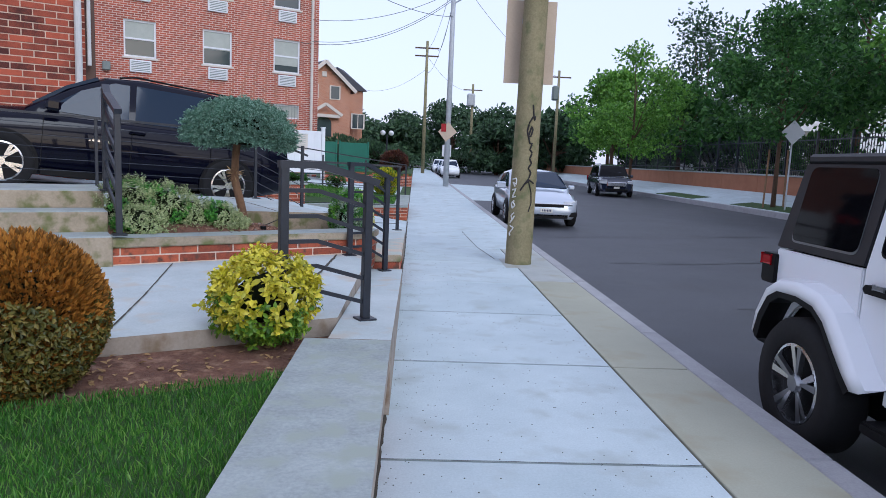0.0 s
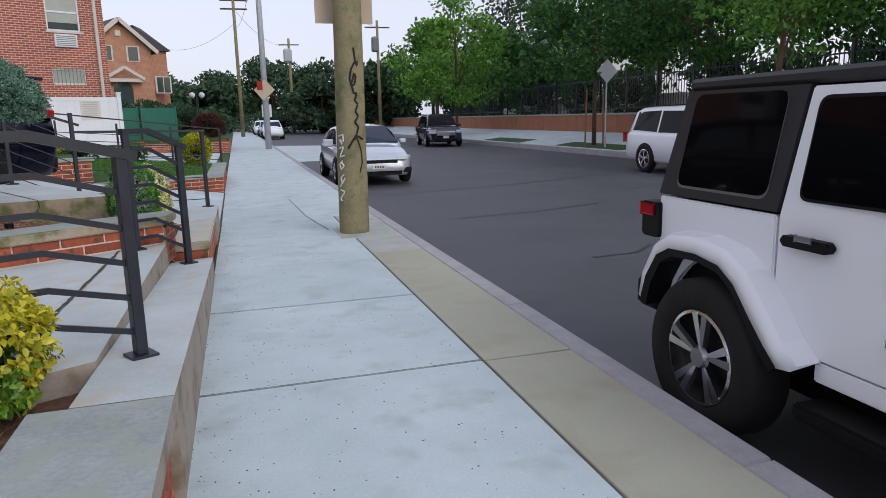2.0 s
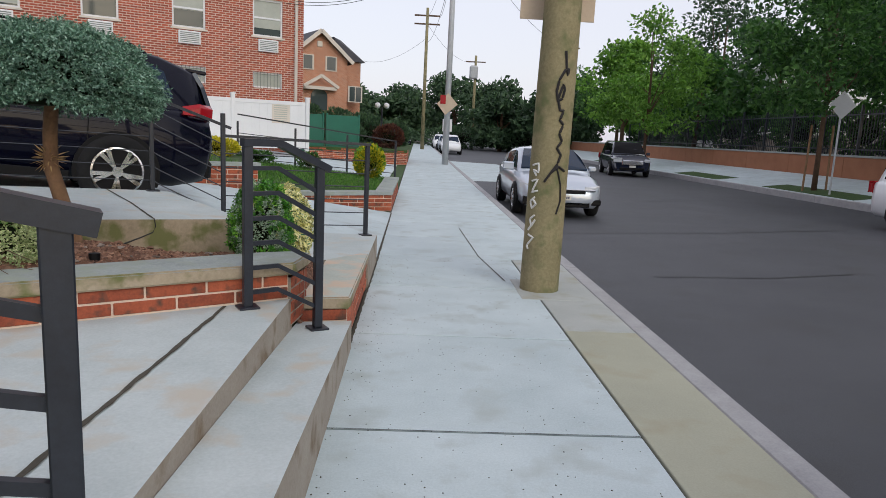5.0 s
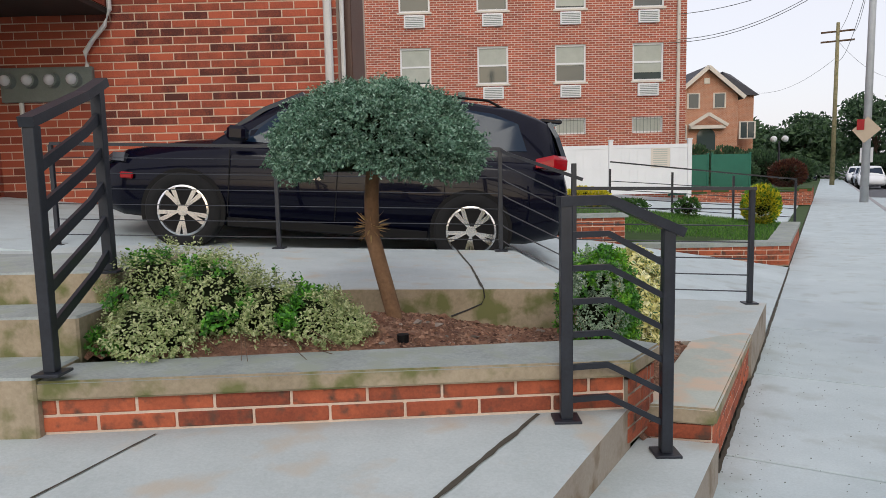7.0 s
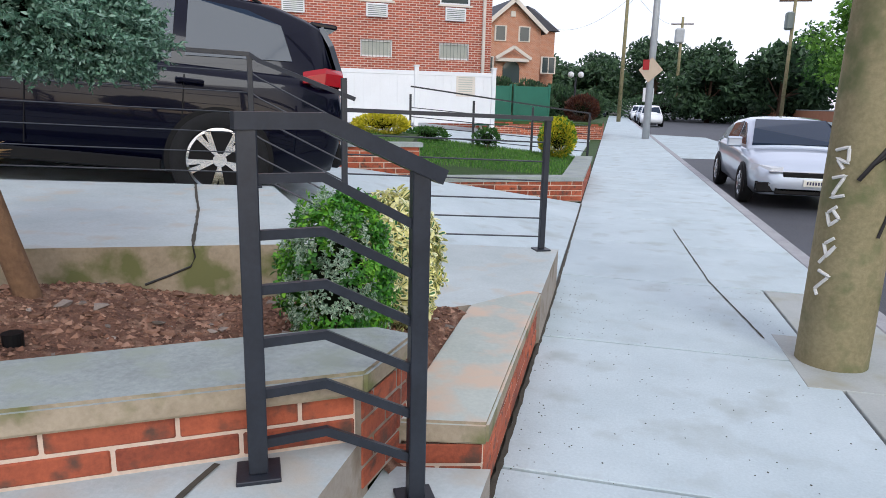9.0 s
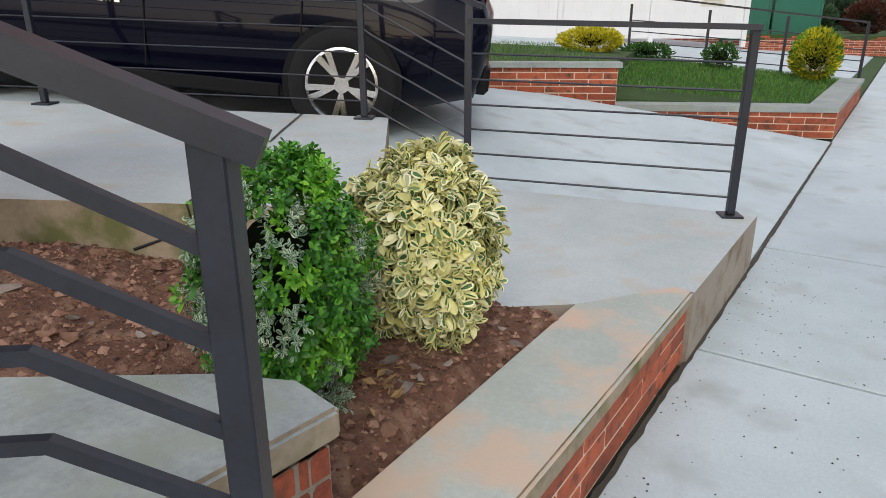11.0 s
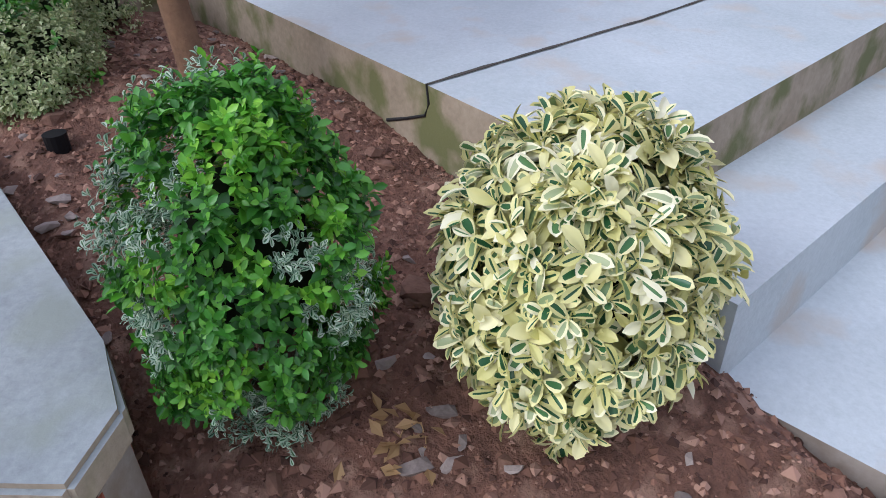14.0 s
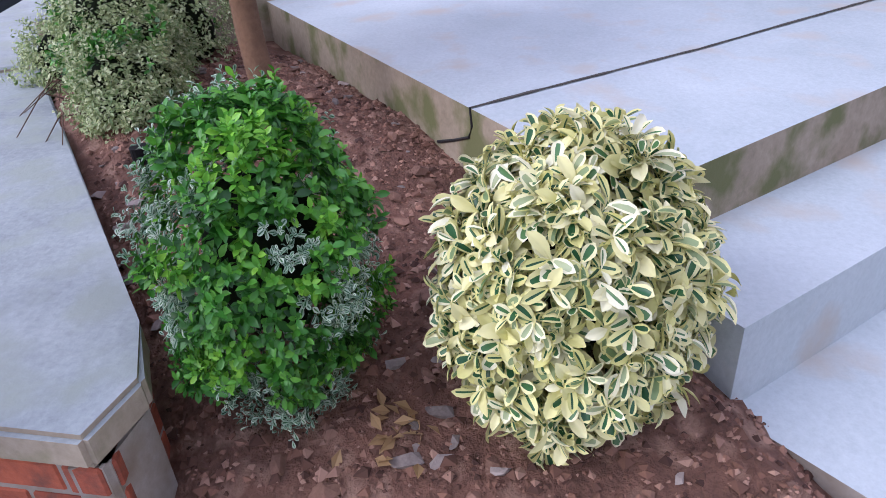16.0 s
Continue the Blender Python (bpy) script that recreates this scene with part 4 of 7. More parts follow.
def car(m, label, dims, tab, cabin, wheels, skin, glass, pillars, extras=None, lining=M_PLASTIC, dark=False, split=True, spokes=5, arch_material=None, panes=None):
    """tab: along the length (x, bottom, waist, top of the lower body, half width); cabin: (x, top) of the roof line."""
    c = thing("car", m, label, "car")
    L, half = dims
    xs = sorted({p[0] for p in tab} | {tab[0][0] + (tab[-1][0] - tab[0][0]) * k / 26 for k in range(27)})

    def ring(x):
        b, wst, top, h = interp(tab, x)
        right = [(x, 0, b), (x, h * 0.86, b), (x, h * 0.97, b + 0.10), (x, h, (b + wst) / 2), (x, h * 0.985, wst - 0.06), (x, h * 0.95, wst), (x, h * 0.80, wst + (top - wst) * 0.75), (x, h * 0.45, top), (x, 0, top + 0.01)]
        return right + [(p[0], -p[1], p[2]) for p in right[-2:0:-1]]

    part("body", loft(xs, ring), skin, c, "", True)
    # cabin: roof skin, and panes in it
    cx = [p[0] for p in cabin]

    def cab(x):
        z = interp(cabin, x)[0]
        _, wst, top, h = interp(tab, x)
        hw, ht = h * 0.90, h * 0.70
        f = min(1, max(0.05, (z - top) / 0.5))
        ht = hw - (hw - ht) * f
        right = [(x, 0, top - 0.08), (x, hw, wst - 0.06), (x, hw * 0.985, wst + 0.01), (x, ht * 1.02, z - 0.05), (x, ht * 0.9, z - 0.012), (x, ht * 0.5, z + 0.012), (x, 0, z + 0.02)]
        return right + [(p[0], -p[1], p[2]) for p in right[-2:0:-1]]

    fine = sorted({x for x in cx} | {cx[0] + (cx[-1] - cx[0]) * k / 22 for k in range(23)})
    part("cabin", loft(fine, cab), skin, c, "", True)

    def side_at(x, z, s):
        zt = interp(cabin, x)[0]
        _, wst, top, h = interp(tab, x)
        hw = h * 0.90
        ht = hw - (hw - h * 0.70) * min(1, max(0.05, (zt - top) / 0.5))
        f = (z - wst - 0.01) / max(0.05, zt - 0.05 - wst - 0.01)
        return s * (hw * 0.985 + (ht * 1.02 - hw * 0.985) * f + 0.006)

    for poly in panes or ():
        for s in (1, -1):
            bm = bmesh.new()
            pts = [(x, side_at(x, z, s), z) for x, z in poly]
            add_prism(bm, pts, [(p[0], p[1] - s * 0.012, p[2]) for p in pts])
            part("side_window", bm, glass, c, "dark side window")
    # windscreen and rear window
    for (x0, z0, w0), (x1, z1, w1) in pillars:
        bm = bmesh.new()
        dx, dz = x1 - x0, z1 - z0
        nrm = Vector((dz, 0, -dx)).normalized() * (1 if dz * (x0 - 0) > 0 else -1)
        if nrm.z < 0:
            nrm = -nrm
        q = [Vector((x0, -w0, z0)), Vector((x0, w0, z0)), Vector((x0 + dx / 2, (w0 + w1) / 2, z0 + dz / 2 + 0.045)), Vector((x1, w1, z1)), Vector((x1, -w1, z1)), Vector((x0 + dx / 2, -(w0 + w1) / 2, z0 + dz / 2 + 0.045))]
        add_prism(bm, [p + nrm * 0.03 for p in q], [p - nrm * 0.012 for p in q])
        part("windscreen" if x0 > 0 else "rear_window", bm, glass, c, "dark glass")
    for (x, r, rr, y) in wheels:
        for s in (1, -1):
            arch(c, x, half, s, r, r, arch_material or lining)
            wheel(c, x, s * (half + 0.032 - 0.105), s, r, rr, 0.21, spokes, split, dark)
    return c


# black crossover parked in the driveway
m = pose(-4.19, 8.41, 0.63, 0, -5.6, 210.7)
tab = [(-2.30, 0.55, 0.80, 0.92, 0.70), (-2.22, 0.34, 0.95, 1.05, 0.84), (-1.9, 0.26, 1.02, 1.10, 0.90), (-1.0, 0.24, 1.01, 1.08, 0.92), (0.6, 0.24, 0.98, 1.04, 0.92), (1.05, 0.24, 0.95, 1.08, 0.92), (1.5, 0.25, 0.90, 1.03, 0.90), (2.0, 0.27, 0.80, 0.92, 0.84), (2.24, 0.33, 0.68, 0.78, 0.72), (2.33, 0.45, 0.58, 0.62, 0.55)]
cabin = [(-2.24, 1.02), (-2.05, 1.48), (-1.7, 1.58), (-1.0, 1.635), (-0.2, 1.645), (0.25, 1.60), (0.62, 1.42), (1.0, 1.16), (1.15, 1.06)]
panes = [[(-0.02, 1.05), (-0.02, 1.53), (0.16, 1.53), (0.55, 1.36), (0.86, 1.12), (0.86, 1.05)], [(-0.98, 1.07), (-0.98, 1.54), (-0.10, 1.54), (-0.10, 1.05)], [(-1.85, 1.16), (-1.75, 1.42), (-1.5, 1.50), (-1.07, 1.53), (-1.07, 1.10)]]
suv = car(m, "black compact crossover parked in the driveway", (4.65, 0.92), tab, cabin, [(1.36, 0.36, 0.245, 0.93), (-1.36, 0.36, 0.245, 0.93)], C_BLACK, M_CGLASS,
          [((1.06, 1.10, 0.72), (0.35, 1.55, 0.60)), ((-2.24, 1.10, 0.66), (-2.06, 1.46, 0.58))], panes=panes)
for s in (1, -1):
    part("tail_light", loft([-2.25, -2.1, -1.93], lambda x, s=s: [(x, s * (0.70 if x < -2.2 else 0.84), 1.0), (x, s * (0.78 if x < -2.2 else 0.893), 1.01), (x, s * (0.78 if x < -2.2 else 0.885), 1.10 - 0.05 * (x > -2)), (x, s * (0.68 if x < -2.2 else 0.84), 1.14 - 0.05 * (x > -2))]), M_RED, suv, "red wrap-round tail light")
    part("headlight", loft([1.95, 2.1, 2.26], lambda x, s=s: [(x, s * (0.87 if x < 2 else 0.78 if x < 2.2 else 0.62), 0.78 - 0.06 * (x > 2.2)), (x, s * (0.85 if x < 2 else 0.76 if x < 2.2 else 0.60), 0.86 - 0.1 * (x > 2.2)), (x, s * 0.5, 0.80), (x, s * 0.5, 0.70)]), M_SMOKE, suv, "clear headlight")
    part("marker_lamp", box((1.86, s * 0.855, 0.62), (1.98, s * 0.885, 0.68), None, 0.01), M_RED, suv, "red side marker")
    part("mirror", box((0.78, s * 0.90, 1.04), (0.95, s * 1.08, 1.18), None, 0.03), C_BLACK, suv)
    for x in (0.0, -1.0):
        part("door_handle", box((x - 0.22, s * 0.925, 0.90), (x - 0.02, s * 0.945, 0.935), None, 0.008), C_BLACK, suv)
    for x in (0.95, -0.06, -1.08):
        part("door_seam", box((x - 0.004, s * 0.918, 0.36), (x + 0.004, s * 0.9235, 0.96)), M_PLASTIC, suv)
    part("sill_trim", box((-0.95, s * 0.90, 0.24), (0.95, s * 0.928, 0.33), None, 0.01), M_PLASTIC, suv, "black plastic sill")
    for k in range(7):
        part("badge_letter", box((0.42 - 0.055 * k, s * 0.922, 0.735), (0.455 - 0.055 * k, s * 0.926, 0.765)), M_CHROME, suv)
part("lower_bumper", box((-2.32, -0.68, 0.36), (-2.2, 0.68, 0.56), None, 0.03), M_PLASTIC, suv, "black plastic rear bumper")
part("number_plate", box((-2.312, -0.26, 0.72), (-2.29, 0.26, 0.84)), M_PLATE, suv)
part("spoiler", box((-2.2, -0.58, 1.46), (-1.98, 0.58, 1.50), None, 0.012), C_BLACK, suv)
for s in (1, -1):
    part("roof_rail", tube([(-1.6, s * 0.56, 1.57), (-1.45, s * 0.56, 1.635), (-0.1, s * 0.56, 1.665), (0.1, s * 0.56, 1.62)], 0.014, 6), M_PLASTIC, suv)

# silver saloon at the kerb, facing the camera's way
m = pose(2.24 + 1.22, 17.6, ROAD_Z, 0, 0, -90)
tab = [(-2.30, 0.42, 0.82, 0.92, 0.70), (-2.18, 0.28, 0.92, 1.02, 0.82), (-1.5, 0.22, 0.92, 1.02, 0.89), (0.3, 0.20, 0.88, 0.96, 0.90), (1.0, 0.20, 0.85, 0.95, 0.90), (1.6, 0.21, 0.78, 0.88, 0.88), (2.05, 0.22, 0.68, 0.76, 0.82), (2.22, 0.25, 0.60, 0.66, 0.72), (2.30, 0.32, 0.50, 0.54, 0.58)]
cabin = [(-2.0, 1.0), (-1.5, 1.22), (-0.9, 1.38), (-0.2, 1.42), (0.2, 1.39), (0.7, 1.18), (1.15, 0.94)]
panes = [[(-0.05, 0.95), (-0.05, 1.33), (0.15, 1.31), (0.55, 1.15), (0.85, 0.95)], [(-1.2, 0.98), (-0.95, 1.28), (-0.13, 1.34), (-0.13, 0.95)]]
sal = car(m, "silver saloon car parked at the kerb", (4.6, 0.9), tab, cabin, [(1.35, 0.325, 0.215, 0.90), (-1.35, 0.325, 0.215, 0.90)], C_SILVER, M_CGLASS,
          [((1.12, 0.97, 0.74), (0.32, 1.36, 0.58)), ((-1.95, 1.02, 0.66), (-1.0, 1.35, 0.56))], panes=panes)
part("grille", box((2.20, -0.45, 0.53), (2.31, 0.45, 0.60), None, 0.012), M_PLASTIC, sal, "black grille with a chrome bar")
part("chrome_bar", box((2.215, -0.66, 0.60), (2.30, 0.66, 0.625), None, 0.008), M_CHROME, sal)
part("lower_grille", box((2.18, -0.55, 0.26), (2.30, 0.55, 0.36), None, 0.012), M_PLASTIC, sal)
part("number_plate", box((2.30, -0.155, 0.40), (2.325, 0.155, 0.50)), M_PLATE, sal)
for k in range(6):
    part("plate_bar", box((2.324, -0.11 + 0.04 * k, 0.425), (2.328, -0.085 + 0.04 * k, 0.475)), M_BAR, sal)
for s in (1, -1):
    part("headlight", loft([1.88, 2.05, 2.24], lambda x, s=s: [(x, s * (0.865 if x < 2 else 0.80 if x < 2.2 else 0.64), 0.60), (x, s * (0.85 if x < 2 else 0.78 if x < 2.2 else 0.62), 0.70 - 0.04 * (x > 2.2)), (x, s * 0.45, 0.68), (x, s * 0.45, 0.60)]), M_LAMP, sal, "clear headlight")
    part("fog_recess", box((2.12, s * 0.55, 0.30), (2.26, s * 0.80, 0.42), None, 0.02), M_PLASTIC, sal)
    part("mirror", box((0.62, s * 0.88, 0.93), (0.78, s * 1.04, 1.05), None, 0.03), C_SILVER, sal)

# white long estate across the road, and a dark blue one further on
def estate(m, label, skin, names):
    tab = [(-2.55, 0.40, 0.95, 1.08, 0.80), (-2.45, 0.28, 1.02, 1.10, 0.92), (-1.0, 0.24, 1.0, 1.08, 0.95), (1.2, 0.24, 0.98, 1.05, 0.95), (1.6, 0.24, 0.96, 1.08, 0.94), (2.3, 0.26, 0.90, 1.02, 0.88), (2.5, 0.34, 0.70, 0.80, 0.78)]
    cabin = [(-2.5, 1.10), (-2.35, 1.62), (-2.1, 1.70), (0.3, 1.72), (0.7, 1.66), (1.15, 1.30), (1.35, 1.08)]
    panes = [[(0.02, 1.05), (0.02, 1.58), (0.5, 1.56), (1.05, 1.12), (1.05, 1.05)], [(-1.08, 1.05), (-1.08, 1.60), (-0.06, 1.59), (-0.06, 1.05)], [(-2.3, 1.10), (-2.2, 1.58), (-1.16, 1.61), (-1.16, 1.06)]]
    c = car(m, label, (5.1, 0.95), tab, cabin, [(1.5, 0.37, 0.25, 0.96), (-1.5, 0.37, 0.25, 0.96)], skin, M_DGLASS,
            [((1.33, 1.1, 0.76), (0.72, 1.64, 0.64)), ((-2.52, 1.12, 0.7), (-2.36, 1.6, 0.64))], panes=panes)
    part("grille", box((2.44, -0.5, 0.58), (2.55, 0.5, 0.80), None, 0.02), M_CHROME, c, "chrome grille")
    part("lower_grille", box((2.44, -0.6, 0.34), (2.54, 0.6, 0.46), None, 0.02), M_PLASTIC, c)
    part("number_plate", box((2.54, -0.15, 0.46), (2.56, 0.15, 0.56)), M_PLATE, c)
    for s in (1, -1):
        part("headlight", box((2.3, s * 0.55, 0.72), (2.52, s * 0.86, 0.88), None, 0.03), M_LAMP, c, "clear headlight")
        part("tail_light", box((-2.58, s * 0.72, 0.80), (-2.44, s * 0.92, 1.02), None, 0.02), M_RED, c, "red tail light")
        part("mirror", box((0.85, s * 0.94, 1.05), (1.0, s * 1.12, 1.2), None, 0.03), skin, c)
        part("roof_rail", tube([(-2.0, s * 0.6, 1.72), (0.2, s * 0.6, 1.75)], 0.016, 6), M_PLASTIC, c)
    return c


estate(pose(11.6, 13.9, ROAD_Z, 0, 0, -90), "white long estate car parked across the road", C_WHITE, 0)
estate(pose(11.2, 36.6, ROAD_Z, 0, 0, -97), "dark blue sport utility car parked across the road", C_NAVY, 1)

# white off-road car with its wheel beside the pavement, facing against the walk
jeep = thing("off_road_car", pose(3.255, 2.285, ROAD_Z, 0, 0, -90) @ Matrix.Scale(0.93, 4), "white boxy off-road car with black hard top and chrome wheels", "car")


def plate(name, poly, y0, y1, material, label="", bevel=0.0, lean=0.0):
    """A panel of outline poly (x, z) between two widths; above the waist it leans inwards."""
    bm = bmesh.new()
    sg_ = 1 if y1 > 0 else -1
    tip = lambda z: sg_ * lean * max(0.0, z - 1.22)
    add_prism(bm, [(x, y1 - tip(z), z) for x, z in poly], [(x, y0 - tip(z), z) for x, z in poly])
    if bevel:
        bmesh.ops.bevel(bm, geom=list(bm.edges), offset=bevel, segments=2, affect="EDGES")
    return part(name, bm, material, jeep, label)


def rounded(poly, r, n=4):
    """The outline with its corners rounded."""
    out = []
    m = len(poly)
    for i in range(m):
        p, a, b = Vector(poly[i]), Vector(poly[i - 1]), Vector(poly[(i + 1) % m])
        u, v = (a - p).normalized() * r, (b - p).normalized() * r
        for k in range(n + 1):
            f = k / n
            out.append(tuple(p + u * (1 - f) ** 2 + v * f ** 2))
    return out


HZ = 0.42      # height of the hubs
LN = 0.09      # inward lean of the cabin sides
for s in (-1, 1):
    y1, y0 = s * 0.80, s * 0.765
    cut = [(0.0 + 0.50 * math.cos(a), HZ + 0.54 * math.sin(a)) for a in (math.pi * (1.0 - k / 14) for k in range(15))]
    plate("rear_quarter", [(-0.57, 0.66), (-0.59, 1.21), (0.32, 1.21), (0.325, 0.80), *[p for p in cut[::-1] if p[0] < 0.32]], y0, y1, C_WHITE, "white rear quarter panel", 0.008)
    plate("rear_door", [(0.335, 0.84), (0.335, 1.21), (0.425, 1.79), (1.06, 1.79), (1.08, 1.21), (1.08, 0.60), (0.62, 0.60), (0.50, 0.66)], y0, y1, C_WHITE, "white rear door", 0.008, LN)
    plate("front_door", [(1.095, 0.60), (1.095, 1.21), (1.075, 1.79), (1.75, 1.79), (2.02, 1.21), (2.02, 0.60)], y0, y1, C_WHITE, "white front door", 0.008, LN)
    plate("door_window", rounded([(0.447, 1.305), (0.487, 1.735), (1.02, 1.735), (1.03, 1.305)], 0.05), s * 0.796, s * 0.805, M_DGLASS, "dark tinted window", 0.0, LN)
    plate("window_seal", rounded([(0.435, 1.29), (0.478, 1.75), (1.03, 1.75), (1.04, 1.29)], 0.055), s * 0.79, s * 0.8025, M_PLASTIC, "black window seal", 0.0, LN)
    plate("door_window", rounded([(1.14, 1.305), (1.13, 1.735), (1.70, 1.735), (1.90, 1.305)], 0.05), s * 0.796, s * 0.805, M_DGLASS, "dark tinted window", 0.0, LN)
    plate("hard_top_side", [(-0.60, 1.222), (-0.43, 1.80), (0.42, 1.80), (0.33, 1.222)], y0, s * 0.803, M_HARDTOP, "black hard top side", 0.006, LN)
    plate("window_trim", rounded([(-0.445, 1.272), (-0.345, 1.775), (0.31, 1.775), (0.25, 1.272)], 0.06), s * 0.79, s * 0.806, M_TRIMG, "grey window edging", 0.0, LN)
    plate("quarter_window", rounded([(-0.435, 1.287), (-0.34, 1.779), (0.306, 1.779), (0.246, 1.287)], 0.06), s * 0.80, s * 0.810, M_DGLASS, "dark tinted window", 0.0, LN)
    plate("sill", [(0.60, 0.50), (0.60, 0.592), (2.02, 0.592), (2.02, 0.50)], y0, s * 0.80, C_WHITE, "white sill", 0.01)
    plate("side_step", [(0.62, 0.36), (0.62, 0.43), (2.0, 0.43), (2.0, 0.36)], s * 0.72, s * 0.93, M_PLASTIC, "black side step", 0.015)
    hn = plate("door_handle", rounded([(0.40, 1.085), (0.40, 1.135), (0.665, 1.135), (0.665, 1.085)], 0.02), s * 0.80, s * 0.845, M_PLASTIC, "black door handle", 0.006)
    part("grip", box((0.49, s * 0.842, 1.12), (0.58, s * 0.852, 1.145), None, 0.004), M_TRIMG, hn, "grey grip plate")
    for z in (0.76, 1.07):
        hg = plate("hinge", [(0.93, z), (0.93, z + 0.06), (1.07, z + 0.085), (1.07, z - 0.02)], s * 0.80, s * 0.828, C_WHITE, "exposed white door hinge", 0.006)
        part("hinge_bolt", box((0.96, s * 0.826, z + 0.02), (0.985, s * 0.834, z + 0.045), None, 0.004), M_TRIMG, hg)
    # fender flare: a wide arched band with a dark lining
    bm = bmesh.new()
    outer = [(-0.56, 0.66), (-0.53, 0.80), (-0.42, 0.98), (-0.30, 1.045), (-0.05, 1.06), (0.16, 1.03), (0.30, 0.95), (0.42, 0.82), (0.54, 0.68), (0.635, 0.60)]
    innr = [(-0.52, 0.62), (-0.475, 0.76), (-0.38, 0.90), (-0.27, 0.955), (-0.05, 0.965), (0.13, 0.94), (0.245, 0.87), (0.355, 0.745), (0.46, 0.635), (0.545, 0.56)]
    rows = []
    for p, q in zip(outer, innr):
        rows.append([bm.verts.new((p[0], s * 0.79, p[1])), bm.verts.new((p[0] * 0.99, s * 0.92, p[1] - 0.008)), bm.verts.new((p[0] * 0.98, s * 0.95, p[1] - 0.03)), bm.verts.new((q[0], s * 0.955, q[1])), bm.verts.new((q[0], s * 0.79, q[1]))])
    for a, b in zip(rows, rows[1:]):
        for k in range(5):
            f = bm.faces.new((a[k], a[(k + 1) % 5], b[(k + 1) % 5], b[k]))
            f.smooth = k in (1, 2)
    bm.faces.new(rows[0])
    bm.faces.new(rows[-1][::-1])
    part("fender_flare", bm, C_WHITE, jeep, "white fender flare")
    bm = bmesh.new()
    rows = []
    for q in innr:
        rows.append([bm.verts.new((q[0], s * 0.957, q[1] + 0.004)), bm.verts.new((q[0] * 0.92, s * 0.95, q[1] - 0.035)), bm.verts.new((q[0] * 0.92, s * 0.60, q[1] - 0.035)), bm.verts.new((q[0], s * 0.60, q[1] + 0.01))])
    for a, b in zip(rows, rows[1:]):
        for k in range(4):
            bm.faces.new((a[k], a[(k + 1) % 4], b[(k + 1) % 4], b[k]))
    bm.faces.new(rows[0])
    bm.faces.new(rows[-1][::-1])
    part("flare_lining", bm, M_PLASTIC, jeep, "black plastic flare lining")
    lamp = plate("tail_light", rounded([(-0.72, 0.96), (-0.72, 1.17), (-0.56, 1.17), (-0.56, 0.96)], 0.02), s * 0.66, s * 0.83, M_PLASTIC, "black framed tail light", 0.006)
    part("red_lens", box((-0.728, s * 0.68, 1.09), (-0.60, s * 0.834, 1.155), None, 0.008), M_RED, lamp, "red lens")
    for x in (0.0, 3.0):
        wheel(jeep, x, s * 0.83, s, HZ, 0.257, 0.245, 5, True, True, 0.06)
    plate("front_wing", [(2.035, 0.60), (2.035, 1.21), (3.5, 1.14), (3.5, 0.98), (2.5, 1.0), (2.35, 0.60)], s * 0.62, s * 0.78, C_WHITE, "white front wing", 0.01)
part("hard_top", prism([(-0.44, -0.745, 1.865), (1.7, -0.745, 1.875), (1.7, 0.745, 1.875), (-0.44, 0.745, 1.865)], 1.80, 0.02), M_HARDTOP, jeep, "black hard top roof")
part("cabin_inside", box((-0.42, -0.735, 0.62), (1.95, 0.735, 1.79), None, 0.02), M_PLASTIC, jeep)
part("windscreen", tube([(1.95, 0, 1.22), (1.68, 0, 1.80)], 0, flat=(0.66, 0.02)), M_DGLASS, jeep)
part("bonnet", box((1.97, -0.62, 0.55), (3.6, 0.62, 1.20), None, 0.05), C_WHITE, jeep)
part("tailgate", box((-0.60, -0.78, 0.60), (-0.545, 0.78, 1.21), None, 0.01), C_WHITE, jeep)
part("rear_glass", tube([(-0.575, 0, 1.22), (-0.42, 0, 1.79)], 0, flat=(0.70, 0.012)), M_DGLASS, jeep)
part("rear_bumper", box((-0.79, -0.82, 0.50), (-0.55, 0.82, 0.70), None, 0.035), M_PLASTIC, jeep, "black rear bumper")
part("front_bumper", box((3.55, -0.82, 0.50), (3.78, 0.82, 0.70), None, 0.03), M_PLASTIC, jeep, "black front bumper")
part("underbody", box((-0.5, -0.58, 0.30), (3.4, 0.58, 0.62)), M_PLASTIC, jeep)

# ---- the lawn by the first walkway ----
LZ = 0.30
q = Vector((-0.40, 1.74, 0))
ring = [(-0.41, -9, LZ), (-0.41, 1.72, LZ), tuple((q + U * 8).xy) + (LZ + 0.1,), (-9, -9, LZ + 0.1)]
lawn = link("lawn_ground", prism(ring, -0.3), M_GRASS_G)
tagged(lawn, "earth under the short green lawn", "lawn", kind="structure")
ring = [(-0.41, 1.725, LZ), (-0.29, 2.49, LZ), tuple((near_l + U * 5).xy) + (LZ + 0.06,), tuple((q + U * 5).xy) + (LZ + 0.06,)]
strip = link("soil_strip", prism(ring, -0.3), M_SOIL)
tagged(strip, "dark soil strip with dry leaf litter", "soil bed", kind="structure")
L_GRASS = leafy("grass_blade", (0.03, 0.11, 0.012), (0.075, 0.22, 0.025), (0.20, 0.36, 0.06), 0.5, 0.35)


def grass(name, parent_label, pts, size, seed):
    n = len(pts)
    d = np.tile(np.array([0.0, 0.0, 1.0]), (n, 1))
    g = leaf_cloud(name, None, pts, d, size, L_GRASS, 0.35, seed, 0.10, 0.0)
    return tagged(g, parent_label, "grass", kind="stuff")


